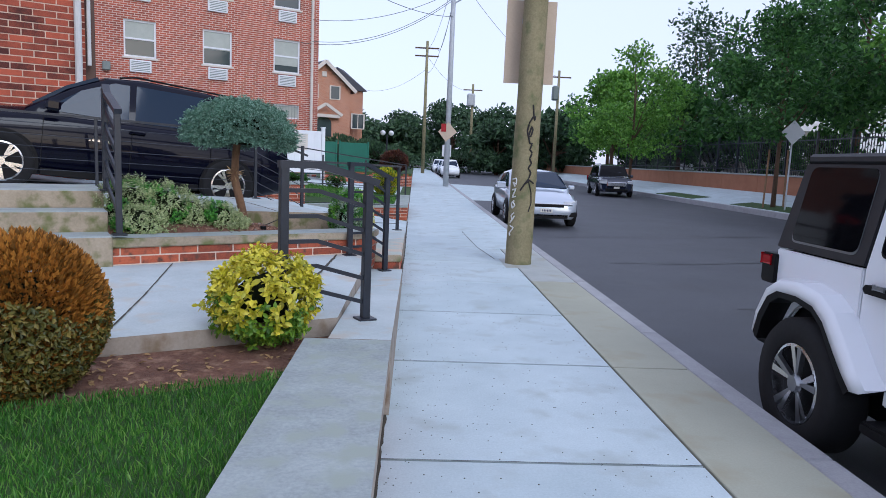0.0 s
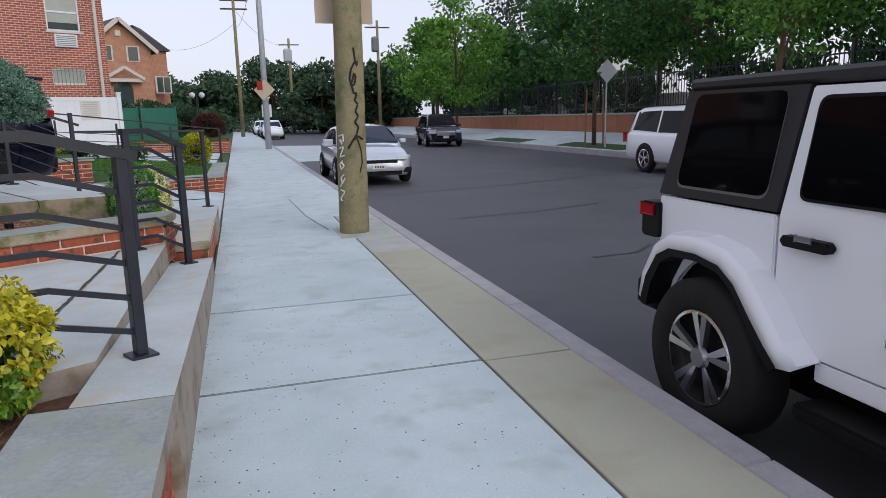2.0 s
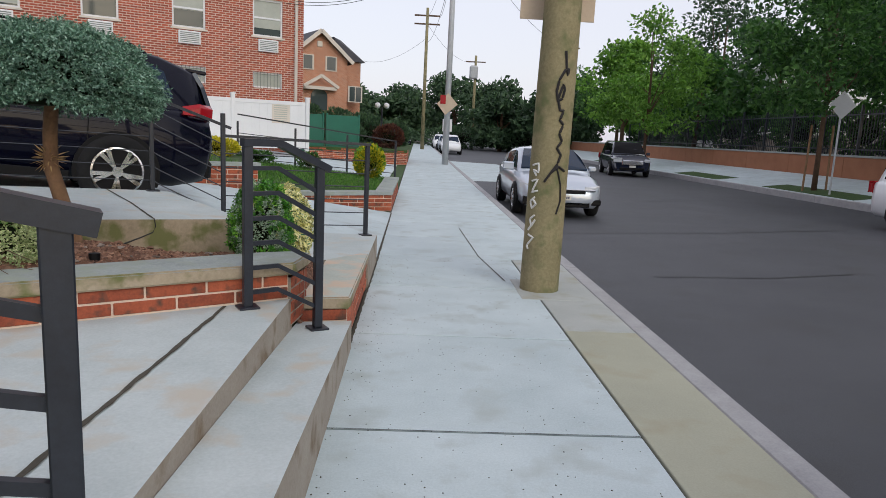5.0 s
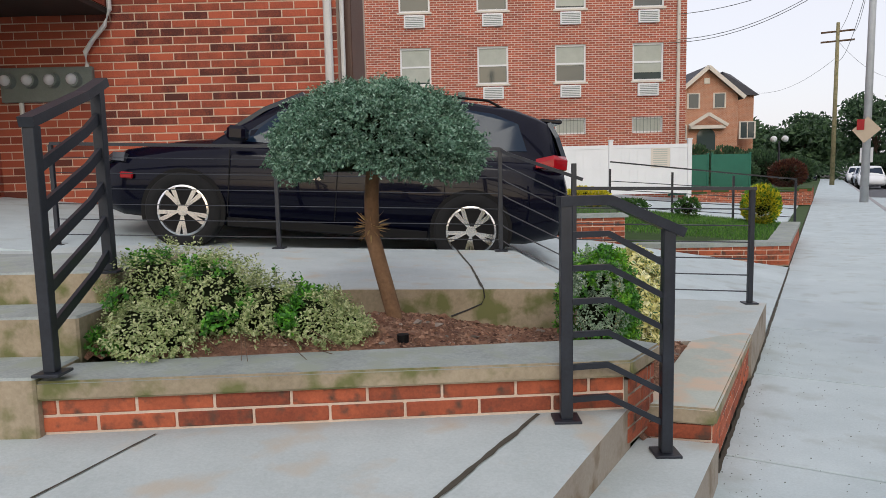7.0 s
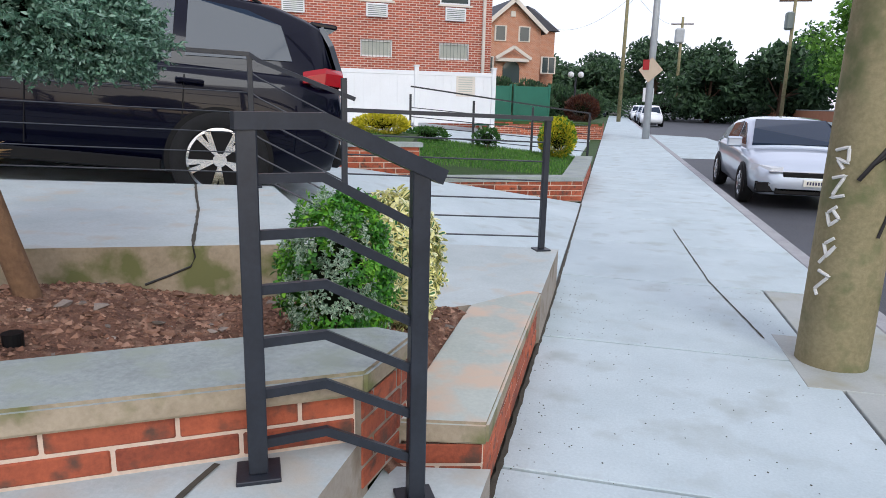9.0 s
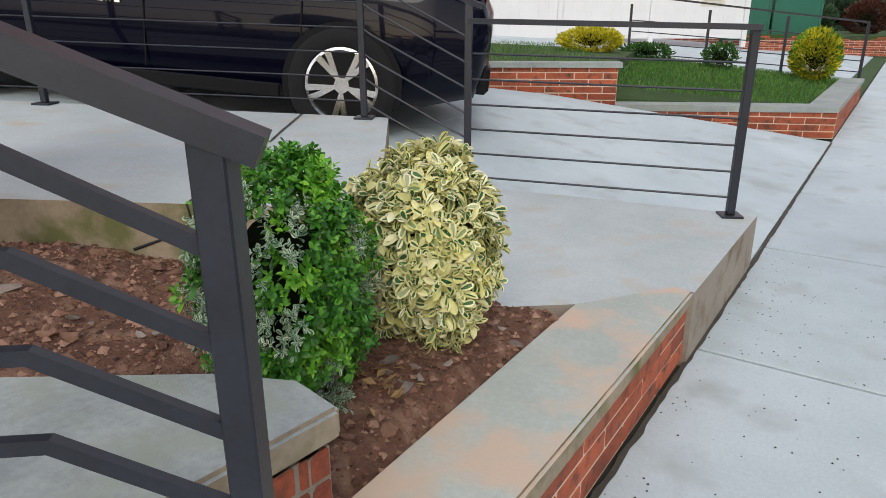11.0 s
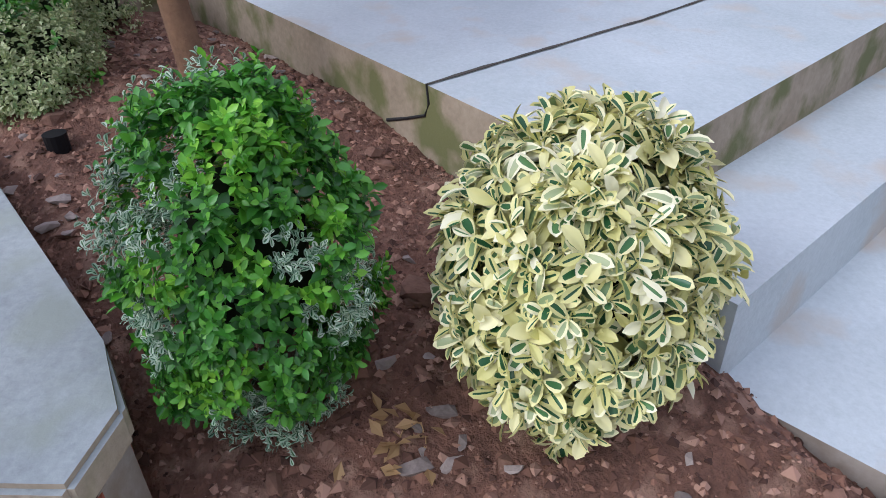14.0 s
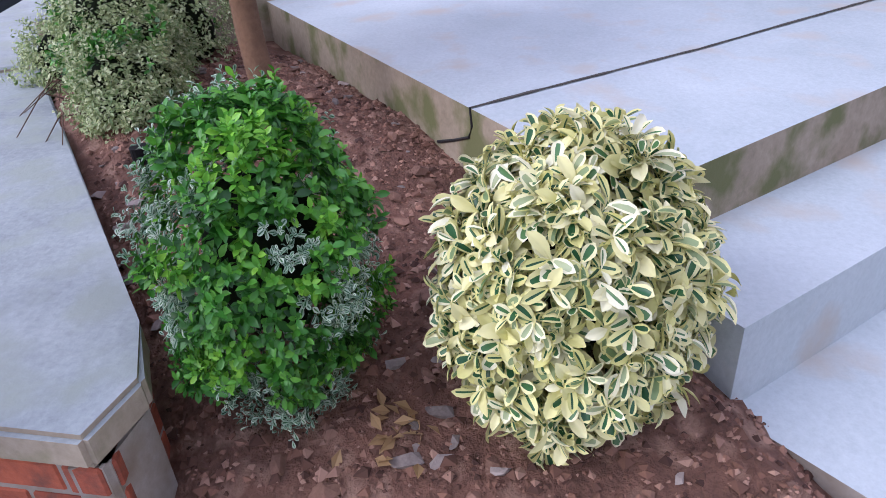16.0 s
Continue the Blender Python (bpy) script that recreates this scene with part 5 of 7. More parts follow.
rg = np.random.default_rng(31)
n = 42000
gx, gy = rg.uniform(-2.6, -0.42, n), rg.uniform(-0.6, 1.75, n)
ok = (gy - 1.72) < 0.556 * (gx + 0.41)
gx, gy = gx[ok], gy[ok]
grass("grass", "short green lawn grass", np.stack([gx, gy, LZ + 0.02 + 0.0125 * (-gx) + 0 * gx], 1), (0.03, 0.06), 32)
wl = thing("wall_lawn", pose(0, 0, 0), "low red brick wall under the lawn's concrete cap", "garden wall", kind="structure")
brick_run(wl, (0.0, -2.0), (0.0, 1.98), 0.0, 4, 0.1, bh=0.068)
for k in range(130):
    x, y = random.uniform(-1.9, -0.45), 0
    y = random.uniform(1.78, 2.42) + (x + 0.41) * 0.556
    if k == 0:
        me = bpy.data.meshes.new("dry_leaf")
        me.from_pydata([(0, 0, 0), (0.02, 0.011, 0.006), (0.045, 0, 0.002), (0.02, -0.011, 0.007)], [], [(0, 1, 2), (0, 2, 3)])
        me.materials.append(L_DEAD)
    ob = new("dry_leaf", me)
    ob.parent = strip
    ob.matrix_basis = pose(x, y, LZ + 0.006 + 0.012 * (-x - 0.4), random.uniform(-20, 20), random.uniform(-20, 20), random.uniform(0, 360))

# stones on the soil bed
M_STONE = worn("grey_brown_stone", (0.13, 0.105, 0.09), (0.36, 0.30, 0.26), 0.9, 14, 90, 0.6, piece=0.9)
M_STONE2 = worn("brown_clod", (0.08, 0.04, 0.025), (0.27, 0.15, 0.10), 0.95, 14, 90, 0.7, piece=0.8)
M_CRUMB = leafy("soil_crumb", (0.05, 0.022, 0.014), (0.22, 0.11, 0.07), (0.36, 0.22, 0.155), 0.95, 0.0)
pebbles = []
for k in range(12):
    rk = random.Random(300 + k)
    bm = bmesh.new()
    for i in range(13):
        v = Vector((rk.gauss(0, 1), rk.gauss(0, 1), rk.gauss(0, 0.8))).normalized() * rk.uniform(0.8, 1.05)
        bm.verts.new((v.x * 1.15, v.y * 0.85, v.z * 0.6))
    bmesh.ops.convex_hull(bm, input=list(bm.verts))
    bmesh.ops.delete(bm, geom=[v for v in bm.verts if not v.link_faces], context="VERTS")
    me = bpy.data.meshes.new("stone")
    bm.to_mesh(me)
    bm.free()
    me.materials.append(M_STONE if k % 3 == 1 else M_STONE2)
    pebbles.append(me)
big = [(-0.519, 6.232, 0.028, 1), (-0.415, 5.934, 0.028, 0), (-0.40, 6.35, 0.022, 4), (-0.454, 6.26, 0.018, 1), (-0.447, 6.191, 0.014, 4), (-0.607, 6.202, 0.022, 0), (-0.49, 6.181, 0.016, 1), (-0.80, 6.203, 0.055, 2), (-1.472, 5.615, 0.034, 1), (-1.25, 5.203, 0.03, 1), (-0.98, 5.37, 0.02, 4), (-1.47, 5.26, 0.04, 3), (-0.76, 5.56, 0.026, 4), (-0.40, 6.66, 0.016, 1), (-1.16, 5.36, 0.03, 1), (-1.05, 5.42, 0.022, 4)]
cnt = 0
for x, y, s, k in big:
    ob = new("stone", pebbles[k])
    ob.parent = soil
    ob.matrix_basis = Matrix.LocRotScale((x, y, soil_z(x, y) + s * 0.2), Euler((0, 0, random.uniform(0, 6))), (s, s * 0.8, s * 0.9))
while cnt < 280:
    x, y = random.uniform(-2.6, -0.24), random.uniform(4.6, 7.4)
    if not inside((x, y), bed_ring) or Vector((x - wb.x, y - wb.y, 0)).dot(VB) < 0.35 or (x + 0.605) * 1.37 + (y - 6.805) * 1.015 > -0.05 and x < -0.5 or Vector((x + 0.605, y - 6.805, 0)).dot(Vector((-0.63, 0.77, 0))) > -0.05 and x > -0.605:
        continue
    s = min(0.034, 0.010 + random.expovariate(80))
    ob = new("stone", random.choice(pebbles))
    ob.parent = soil
    ob.matrix_basis = Matrix.LocRotScale((x, y, soil_z(x, y) + s * 0.15), Euler((0, 0, random.uniform(0, 6))), (s, s * random.uniform(0.6, 1), s * 0.9))
    cnt += 1
bm = bmesh.new()
tries = 0
vl, fl = [], []
for k in range(26000):
    x, y = random.uniform(-2.6, -0.24), random.uniform(4.6, 7.45)
    if not inside((x, y), bed_ring) or Vector((x - wb.x, y - wb.y, 0)).dot(VB) < 0.35:
        continue
    s = min(0.022, 0.003 + random.expovariate(190))
    z = soil_z(x, y)
    b = len(vl)
    a = random.uniform(0, 1.57)
    ca, sa = s * math.cos(a), s * math.sin(a)
    j = [random.uniform(0.5, 1.1) for _ in range(4)]
    vl += [(x + ca * j[0], y + sa * j[0], z), (x - sa * j[1], y + ca * j[1], z), (x - ca * j[2], y - sa * j[2], z), (x + sa * j[3], y - ca * j[3], z), (x + random.uniform(-0.4, 0.4) * s, y + random.uniform(-0.4, 0.4) * s, z + s * 0.55)]
    fl += [(b, b + 1, b + 4), (b + 1, b + 2, b + 4), (b + 2, b + 3, b + 4), (b + 3, b, b + 4)]
bm.free()
me = bpy.data.meshes.new("soil_crumbs")
me.from_pydata(vl, [], fl)
me.materials.append(M_CRUMB)
cr = new("soil_crumbs", me)
cr.parent = soil
tagged(cr, "crumbled soil and grit", kind="stuff")
for k in range(26):
    if k == 0:
        dl = bpy.data.meshes["dry_leaf"]
    x, y = random.gauss(-0.46, 0.035), random.gauss(6.145, 0.03)
    ob = new("dry_leaf", dl)
    ob.parent = soil
    ob.matrix_basis = pose(x, y, soil_z(x, y) + 0.008, random.uniform(-40, 40), random.uniform(-40, 40), random.uniform(0, 360))
cup = thing("drain_pipe_end", pose(-1.36, 5.30, soil_z(-1.36, 5.30) - 0.02), "short black plastic pipe end in the soil", "pipe")
bm = bmesh.new()
bmesh.ops.create_cone(bm, cap_ends=True, radius1=0.028, radius2=0.03, depth=0.07, segments=16, matrix=Matrix.Translation((0, 0, 0.035)))
part("pipe", bm, M_PLASTIC, cup)

# cracks and joints in the concrete
def crack(name, pts, w, label, z_of=None):
    """A thin dark groove that lies along a line on the surface."""
    bm = bmesh.new()
    fine = []
    for a, b in zip(pts, pts[1:]):
        a, b = Vector(a), Vector(b)
        n = max(2, int((b - a).length / 0.05))
        for i in range(n):
            c = a.lerp(b, i / n)
            fine.append(c)
    fine.append(Vector(pts[-1]))
    left, right = [], []
    for i, p in enumerate(fine):
        d = (fine[min(i + 1, len(fine) - 1)] - fine[max(i - 1, 0)]).normalized()
        s = d.cross(Vector((0, 0, 1))).normalized()
        ww = w * (0.7 + 0.6 * random.random()) / 2
        wob = s * w * 0.3 * noise.noise((p.x * 9, p.y * 9, 0))
        left.append(bm.verts.new(p + wob + s * ww))
        right.append(bm.verts.new(p + wob - s * ww))
    for i in range(len(fine) - 1):
        bm.faces.new((left[i], left[i + 1], right[i + 1], right[i]))
    ob = link(name, bm, M_TAR if "tar" in label else M_JOINT)
    return tagged(ob, label, "joint", kind="structure")


cj = (-1.40, 6.275)
ce = (-2.42, 7.84)
crack("slab_crack", [on(*cj, 0.003), on(-1.86, 7.02, 0.003), on(*ce, 0.003)], 0.016, "open joint across the entrance path")
side_d = Vector((-0.830, -0.558, 0))
side_n = Vector((0.558, -0.830, 0))
top_c = Vector(on(*cj)) + side_n * 0.001
bm = tube([top_c + Vector((0, 0, 0.004)), top_c + side_d * -0.008 - Vector((0, 0, 0.05)), top_c + side_d * 0.012 - Vector((0, 0, 0.09)), top_c + side_d * 0.10 - Vector((0, 0, 0.125)), top_c + side_d * 0.20 - Vector((0, 0, 0.16))], (0.0035, 0.006), 6)
tagged(link("slab_crack_side", bm, M_TAR), "dark crack down the side of the entrance path", "crack", kind="structure")
crack("slab_joint", [on(K.x + U.x * 2.6, K.y + U.y * 2.6, 0.003), on(A2.x + U.x * 2.6, A2.y + U.y * 2.6, 0.003)], 0.01, "joint across the entrance path")
crack("walkway_joint", [(-0.615, 5.18, W1Z + 0.004), (-0.62, 4.4, W1Z + 0.011), (-0.64, 3.4, W1Z + 0.018), (-0.655, 2.5, W1Z + 0.024)], 0.022, "dark open joint along the walkway")
crack("walkway_joint", [(-1.9, 4.3, W1Z + 0.006), (-1.6, 2.9, W1Z + 0.018), (-1.45, 2.1, W1Z + 0.024)], 0.01, "joint across the walkway")
crack("edge_joint", [(-0.002, -4, 0.003), (0.0, 1.0, 0.003), (0.002, 5.6, 0.003)], 0.03, "dirty gap between pavement and wall")
crack("edge_joint", [(0.012, 5.8, 0.003), (0.02, 8.7, 0.003), (0.01, 13.1, 0.003)], 0.022, "dirty gap between pavement and driveway")
crack("pavement_joint", [(1.30, 7.9, 0.003), (1.16, 9.2, 0.003), (1.08, 11.5, 0.003)], 0.012, "thin joint along the widened pavement")
# Added strips darken the dirt line of the flag joints; tar is only the colour.
for k in range(-1, 3):
    y = 1.48 + W * k
    crack("pavement_joint", [(0.012, y, 0.003), (0.75, y - 0.002, 0.003), (W - 0.012, y, 0.003)], 0.006, "dark tar-coloured dirt in the joint between pavement flags")
crack("drive_joint", [tuple(P0 + U * 0.9 + V * 0.2 + Vector((0, 0, 0.195))), tuple(P0 + U * 1.1 + V * 3.4 + Vector((0, 0, 0.2)))], 0.012, "joint across the driveway")
for a, b, w in (((3.4, 9.6), (6.4, 10.3), 0.05), ((5.6, 7.6), (7.6, 9.0), 0.06), ((4.0, 6.2), (5.0, 6.6), 0.05), ((8.0, 12.0), (11.0, 14.0), 0.05), ((3.0, 13.2), (9.5, 15.4), 0.05), ((4.2, 4.4), (5.0, 4.5), 0.12), ((6.0, 20.0), (9.0, 22.0), 0.06)):
    crack("road_crack", [(*a, ROAD_Z + 0.004), ((a[0] + b[0]) / 2 + 0.1, (a[1] + b[1]) / 2 - 0.15, ROAD_Z + 0.004), (*b, ROAD_Z + 0.004)], w, "tar sealed crack in the road")
# small debris and spots on the pavement
vl, fl = [], []
for k in range(900):
    x, y = random.uniform(0.03, 1.5), random.uniform(-0.2, 9)
    if random.random() < 0.3:
        x = 0.03 + random.expovariate(5)
        if x > 1.5:
            continue
    s = random.uniform(0.002, 0.005)
    b = len(vl)
    vl += [(x + s, y, 0.001), (x, y + s * 1.6, 0.001), (x - s, y, 0.001), (x, y - s, 0.001), (x, y, 0.001 + s * 0.7)]
    fl += [(b, b + 1, b + 4), (b + 1, b + 2, b + 4), (b + 2, b + 3, b + 4), (b + 3, b, b + 4)]
me = bpy.data.meshes.new("grit")
me.from_pydata(vl, [], fl)
me.materials.append(M_JOINT)
tagged(new("grit", me), "dark grit scattered on the pavement", "grit", kind="stuff")

# ---- house beside the driveway ----
def wall_bricks(parent, m, w, h, holes, bl, bh, gap, material, limit=None):
    """Bricks of a wall face in the x-z plane of m, facing -y: near ones single, the others joined."""
    me = bpy.data.meshes.new("brick")
    bm = box((0, -0.008, 0), (bl, 0.02, bh), None, 0.003)
    bm.to_mesh(me)
    bm.free()
    me.materials.append(material)
    vl, fl = [], []
    n = 0
    rows = int(h / (bh + gap))
    for r in range(rows):
        z = r * (bh + gap)
        x = -(bl + gap) / 2 * (r % 2)
        while x < w:
            x0, x1 = max(x, 0), min(x + bl, w)
            cx = (x0 + x1) / 2
            x += bl + gap
            if x1 - x0 < 0.05 or any(a < cx < b and c < z + bh / 2 < d for a, b, c, d in holes):
                continue
            if limit and n < 300 and x1 - x0 > bl - 0.01 and limit(cx, z):
                ob = new("brick", me)
                ob.parent = parent
                ob.matrix_basis = m @ pose(x0, random.uniform(-0.003, 0.003), z)
                n += 1
            else:
                b = len(vl)
                for dx in (x0, x1):
                    for dy in (-0.008, 0.01):
                        for dz in (z, z + bh):
                            vl.append(tuple(m @ Vector((dx, dy, dz))))
                fl += [(b, b + 1, b + 5, b + 4), (b, b + 2, b + 3, b + 1), (b + 4, b + 5, b + 7, b + 6), (b + 1, b + 3, b + 7, b + 5), (b, b + 4, b + 6, b + 2)]
    me2 = bpy.data.meshes.new("brickwork")
    me2.from_pydata(vl, [], fl)
    me2.materials.append(M_BRICKJ)
    ob = new("brickwork", me2)
    ob.parent = parent
    tagged(ob, kind="stuff")


def island_brick(name, dark, mid, light):
    m = worn(name, dark, mid, 0.85, 3, 60, 0.4)
    t = m.node_tree
    b = t.nodes["Principled BSDF"]
    g = t.nodes.new("ShaderNodeNewGeometry")
    r = t.nodes.new("ShaderNodeValToRGB")
    r.color_ramp.elements[0].color = (*dark, 1)
    r.color_ramp.elements[1].color = (*light, 1)
    e = r.color_ramp.elements.new(0.45)
    e.color = (*mid, 1)
    t.links.new(g.outputs["Random Per Island"], r.inputs[0])
    mx = t.nodes.new("ShaderNodeMix")
    mx.data_type, mx.blend_type = "RGBA", "MIX"
    mx.inputs["Factor"].default_value = 0.7
    old = b.inputs["Base Color"].links[0].from_socket
    t.links.new(old, mx.inputs["A"])
    t.links.new(r.outputs["Color"], mx.inputs["B"])
    t.links.new(mx.outputs["Result"], b.inputs["Base Color"])
    return m


M_BRICKJ = island_brick("house_brick_joined", (0.07, 0.022, 0.018), (0.36, 0.075, 0.04), (0.50, 0.125, 0.065))
M_WHITEP = worn("white_painted_metal", (0.52, 0.52, 0.52), (0.68, 0.68, 0.68), 0.5, 3, 40, 0.1)
M_VINYL = worn("white_vinyl", (0.66, 0.67, 0.69), (0.76, 0.77, 0.79), 0.45, 1.5, 30, 0.05)
M_METER = worn("grey_green_meter_box", (0.12, 0.15, 0.14), (0.20, 0.23, 0.22), 0.5, 4, 40, 0.2)
M_BROWN = worn("brown_painted_metal", (0.05, 0.022, 0.015), (0.09, 0.04, 0.028), 0.5, 3, 40, 0.2)
# near-black brown: shade under the overhang and in the rooms, as colour
M_SHADE = worn("painted_shade_brown", (0.02, 0.014, 0.012), (0.04, 0.03, 0.025), 0.8, 3, 40, 0.2)
M_ROOF = worn("grey_roof_shingle", (0.045, 0.045, 0.055), (0.09, 0.09, 0.105), 0.9, 2, 20, 0.5)
M_TRIM = worn("cream_trim", (0.55, 0.50, 0.44), (0.68, 0.62, 0.55), 0.6, 2, 30, 0.1)
M_BLIND = worn("window_blind", (0.34, 0.36, 0.32), (0.46, 0.48, 0.43), 0.7, 3, 60, 0.1)
M_PANE = mat("window_glass", (0.05, 0.065, 0.07), 0.05, 0.0, 0.7)
M_GREEN = worn("green_painted_steel", (0.012, 0.10, 0.065), (0.02, 0.15, 0.10), 0.55, 2, 30, 0.2)

AC = Vector((-5.12, 9.72, 0))     # corner of the house
house = thing("brick_house", plot(AC.x, AC.y, 0.4), "red brick house with white downpipe and meter board", "house")
part("wall", box((-4.6, 0.012, 0), (0, 3.2, 9.0)), M_MORTAR, house, "brick wall with pale joints")
BRK = (0.300, 0.086, 0.016, M_BRICKN)
wall_bricks(house, pose(-4.48, 0.012, 0.0), 4.48, 6.2, [], *BRK, lambda x, z: 1.3 < x < 4.3 and 0.9 < z < 3.2)
# return of the house towards the steps, and the storey that juts out above it
part("return_wall", box((-7.5, -2.6, 0), (-4.492, 0.01, 9.0)), M_MORTAR, house, "brick return wall")
wall_bricks(house, pose(-4.48, -2.6, 0, 0, 0, 90), 2.6, 3.1, [], *BRK)
# soffit: the shadow below the storey is painted into its colour
part("soffit", box((-4.47, -2.6, 3.14), (-2.92, 0.0, 3.21)), M_SHADE, house, "soffit with its shade painted dark")
part("upper_storey", box((-4.48, -2.588, 3.212), (-2.932, 0.0, 9.0)), M_MORTAR, house, "brick upper storey")
wall_bricks(house, pose(-7.5, -2.6, 3.22), 4.58, 3, [], *BRK)
wall_bricks(house, pose(-2.92, -2.6, 3.22, 0, 0, 90), 2.6, 3, [], *BRK)
part("downpipe", tube([(-0.10, -0.06, 0.3), (-0.10, -0.06, 8.8)], 0.055, 10), M_WHITEP, house, "white downpipe at the corner")
part("bent_pipe", tube([(-3.22, -0.05, 2.48), (-3.22, -0.07, 2.66), (-3.10, -0.08, 2.82), (-2.94, -0.09, 2.98), (-2.87, -0.07, 3.18), (-2.87, -0.06, 6)], 0.03, 8), M_WHITEP, house, "pale conduit")
board = part("meter_board", box((-4.36, -0.06, 2.05), (-3.16, 0.02, 2.49), None, 0.01), M_METER, house, "grey-green electricity meter board")
for k in range(4):
    bm = bmesh.new()
    mm = pose(-4.24 + 0.285 * k, -0.10, 2.32, 90, 0, 0)
    bmesh.ops.create_cone(bm, cap_ends=True, radius1=0.10, radius2=0.09, depth=0.10, segments=20, matrix=mm)
    mt = part("meter", bm, M_METER, board, "round glass electricity meter")
    bm = bmesh.new()
    bmesh.ops.create_uvsphere(bm, u_segments=16, v_segments=8, radius=0.072, matrix=pose(-4.24 + 0.285 * k, -0.14, 2.32))
    part("dial_glass", bm, M_LAMP, mt, "", True)
part("conduit", tube([(-4.12, -0.03, 0.3), (-4.12, -0.03, 2.05)], 0.03, 8), M_WHITEP, house)
part("flue", box((0.004, 0.25, 0.2), (0.16, 1.6, 9.0), None, 0.01), M_BROWN, house, "brown metal flue")
part("end_pipe", tube([(0.06, 0.08, 2.2), (0.06, 0.08, 8.5)], 0.03, 8), M_WHITEP, house)


# ---- apartment house behind the white fence ----
def brick_texture(name, c1, c2, mortar, scale):
    m = mat(name, c1, 0.85)
    t = m.node_tree
    b = t.nodes["Principled BSDF"]
    co = t.nodes.new("ShaderNodeTexCoord").outputs["Object"]
    sep = t.nodes.new("ShaderNodeSeparateXYZ")
    t.links.new(co, sep.inputs[0])
    add = t.nodes.new("ShaderNodeMath")
    t.links.new(sep.outputs["X"], add.inputs[0])
    t.links.new(sep.outputs["Y"], add.inputs[1])
    com = t.nodes.new("ShaderNodeCombineXYZ")
    t.links.new(add.outputs[0], com.inputs["X"])
    t.links.new(sep.outputs["Z"], com.inputs["Y"])
    br = t.nodes.new("ShaderNodeTexBrick")
    br.inputs["Scale"].default_value = scale
    br.inputs["Brick Width"].default_value, br.inputs["Row Height"].default_value = 0.6, 0.2
    br.inputs["Mortar Size"].default_value = 0.028
    br.inputs["Color1"].default_value, br.inputs["Color2"].default_value, br.inputs["Mortar"].default_value = (*c1, 1), (*c2, 1), (*mortar, 1)
    t.links.new(com.outputs[0], br.inputs["Vector"])
    nz = t.nodes.new("ShaderNodeTexNoise")
    nz.inputs["Scale"].default_value, nz.inputs["Detail"].default_value = 0.5, 6
    t.links.new(co, nz.inputs["Vector"])
    hv = t.nodes.new("ShaderNodeHueSaturation")
    mr = t.nodes.new("ShaderNodeMapRange")
    mr.inputs["To Min"].default_value, mr.inputs["To Max"].default_value = 0.75, 1.3
    t.links.new(nz.outputs["Fac"], mr.inputs["Value"])
    t.links.new(mr.outputs["Result"], hv.inputs["Value"])
    t.links.new(br.outputs["Color"], hv.inputs["Color"])
    t.links.new(hv.outputs["Color"], b.inputs["Base Color"])
    bp = t.nodes.new("ShaderNodeBump")
    bp.inputs["Strength"].default_value, bp.inputs["Distance"].default_value = 0.6, 0.01
    inv = t.nodes.new("ShaderNodeMath")
    inv.operation = "SUBTRACT"
    inv.inputs[0].default_value = 1.0
    t.links.new(br.outputs["Fac"], inv.inputs[1])
    t.links.new(inv.outputs[0], bp.inputs["Height"])
    t.links.new(bp.outputs[0], b.inputs["Normal"])
    return m


M_APT = brick_texture("apartment_brick", (0.40, 0.092, 0.05), (0.25, 0.058, 0.036), (0.56, 0.44, 0.37), 2.2)
M_TAN = brick_texture("tan_orange_brick", (0.46, 0.19, 0.10), (0.38, 0.15, 0.08), (0.52, 0.36, 0.27), 2.2)
BC = Vector((-4.65, 31.95, 0))
apt = thing("apartment_house", plot(BC.x, BC.y, 0.0), "red brick apartment house with window air conditioners", "house")


def facade(parent, w, h, holes, material, depth=0.3):
    """A wall from x = -w to 0 with holes (x0, x1, z0, z1), facing -y, with thickness."""
    xs = sorted({-w, 0.0} | {a for o in holes for a in o[:2]})
    zs = sorted({-1.0, h} | {a for o in holes for a in o[2:]})
    bm = bmesh.new()
    for x0, x1 in zip(xs, xs[1:]):
        for z0, z1 in zip(zs, zs[1:]):
            if not any(o[0] <= x0 and x1 <= o[1] and o[2] <= z0 and z1 <= o[3] for o in holes):
                add_box(bm, (x0, 0, z0), (x1, depth, z1))
    bmesh.ops.remove_doubles(bm, verts=bm.verts, dist=0.0005)
    seen = {}
    for f in list(bm.faces):
        key = tuple(round(c, 3) for c in f.calc_center_median())
        seen.setdefault(key, []).append(f)
    bmesh.ops.delete(bm, geom=[f for fs in seen.values() if len(fs) > 1 for f in fs], context="FACES")
    return part("wall", bm, material, parent)


wins, holes = [], []
for col in range(6):
    xc = -1.55 - 3.15 * col
    for zb, zt, kind in ((5.05, 6.55, "sash"), (7.95, 9.45, "sash"), (10.85, 12.35, "sash"), (2.95, 3.6, "low")):
        wins.append((xc, zb, zt, kind, col))
        holes.append((xc - 0.63, xc + 0.63, zb, zt))
facade(apt, 20.0, 14.0, holes, M_APT)
# solid box behind the windows; the unlit rooms' darkness is painted in its colour
part("painted_dark_backing", box((-19.9, 0.31, -1), (-0.1, 9, 13.9)), M_SHADE, apt)
part("end_wall", box((-0.3, 0.301, -1), (0.0, 12, 14)), M_APT, apt)
part("roof", box((-20.2, -0.2, 14.0), (0.2, 12, 14.3), None, 0.02), M_TRIM, apt)
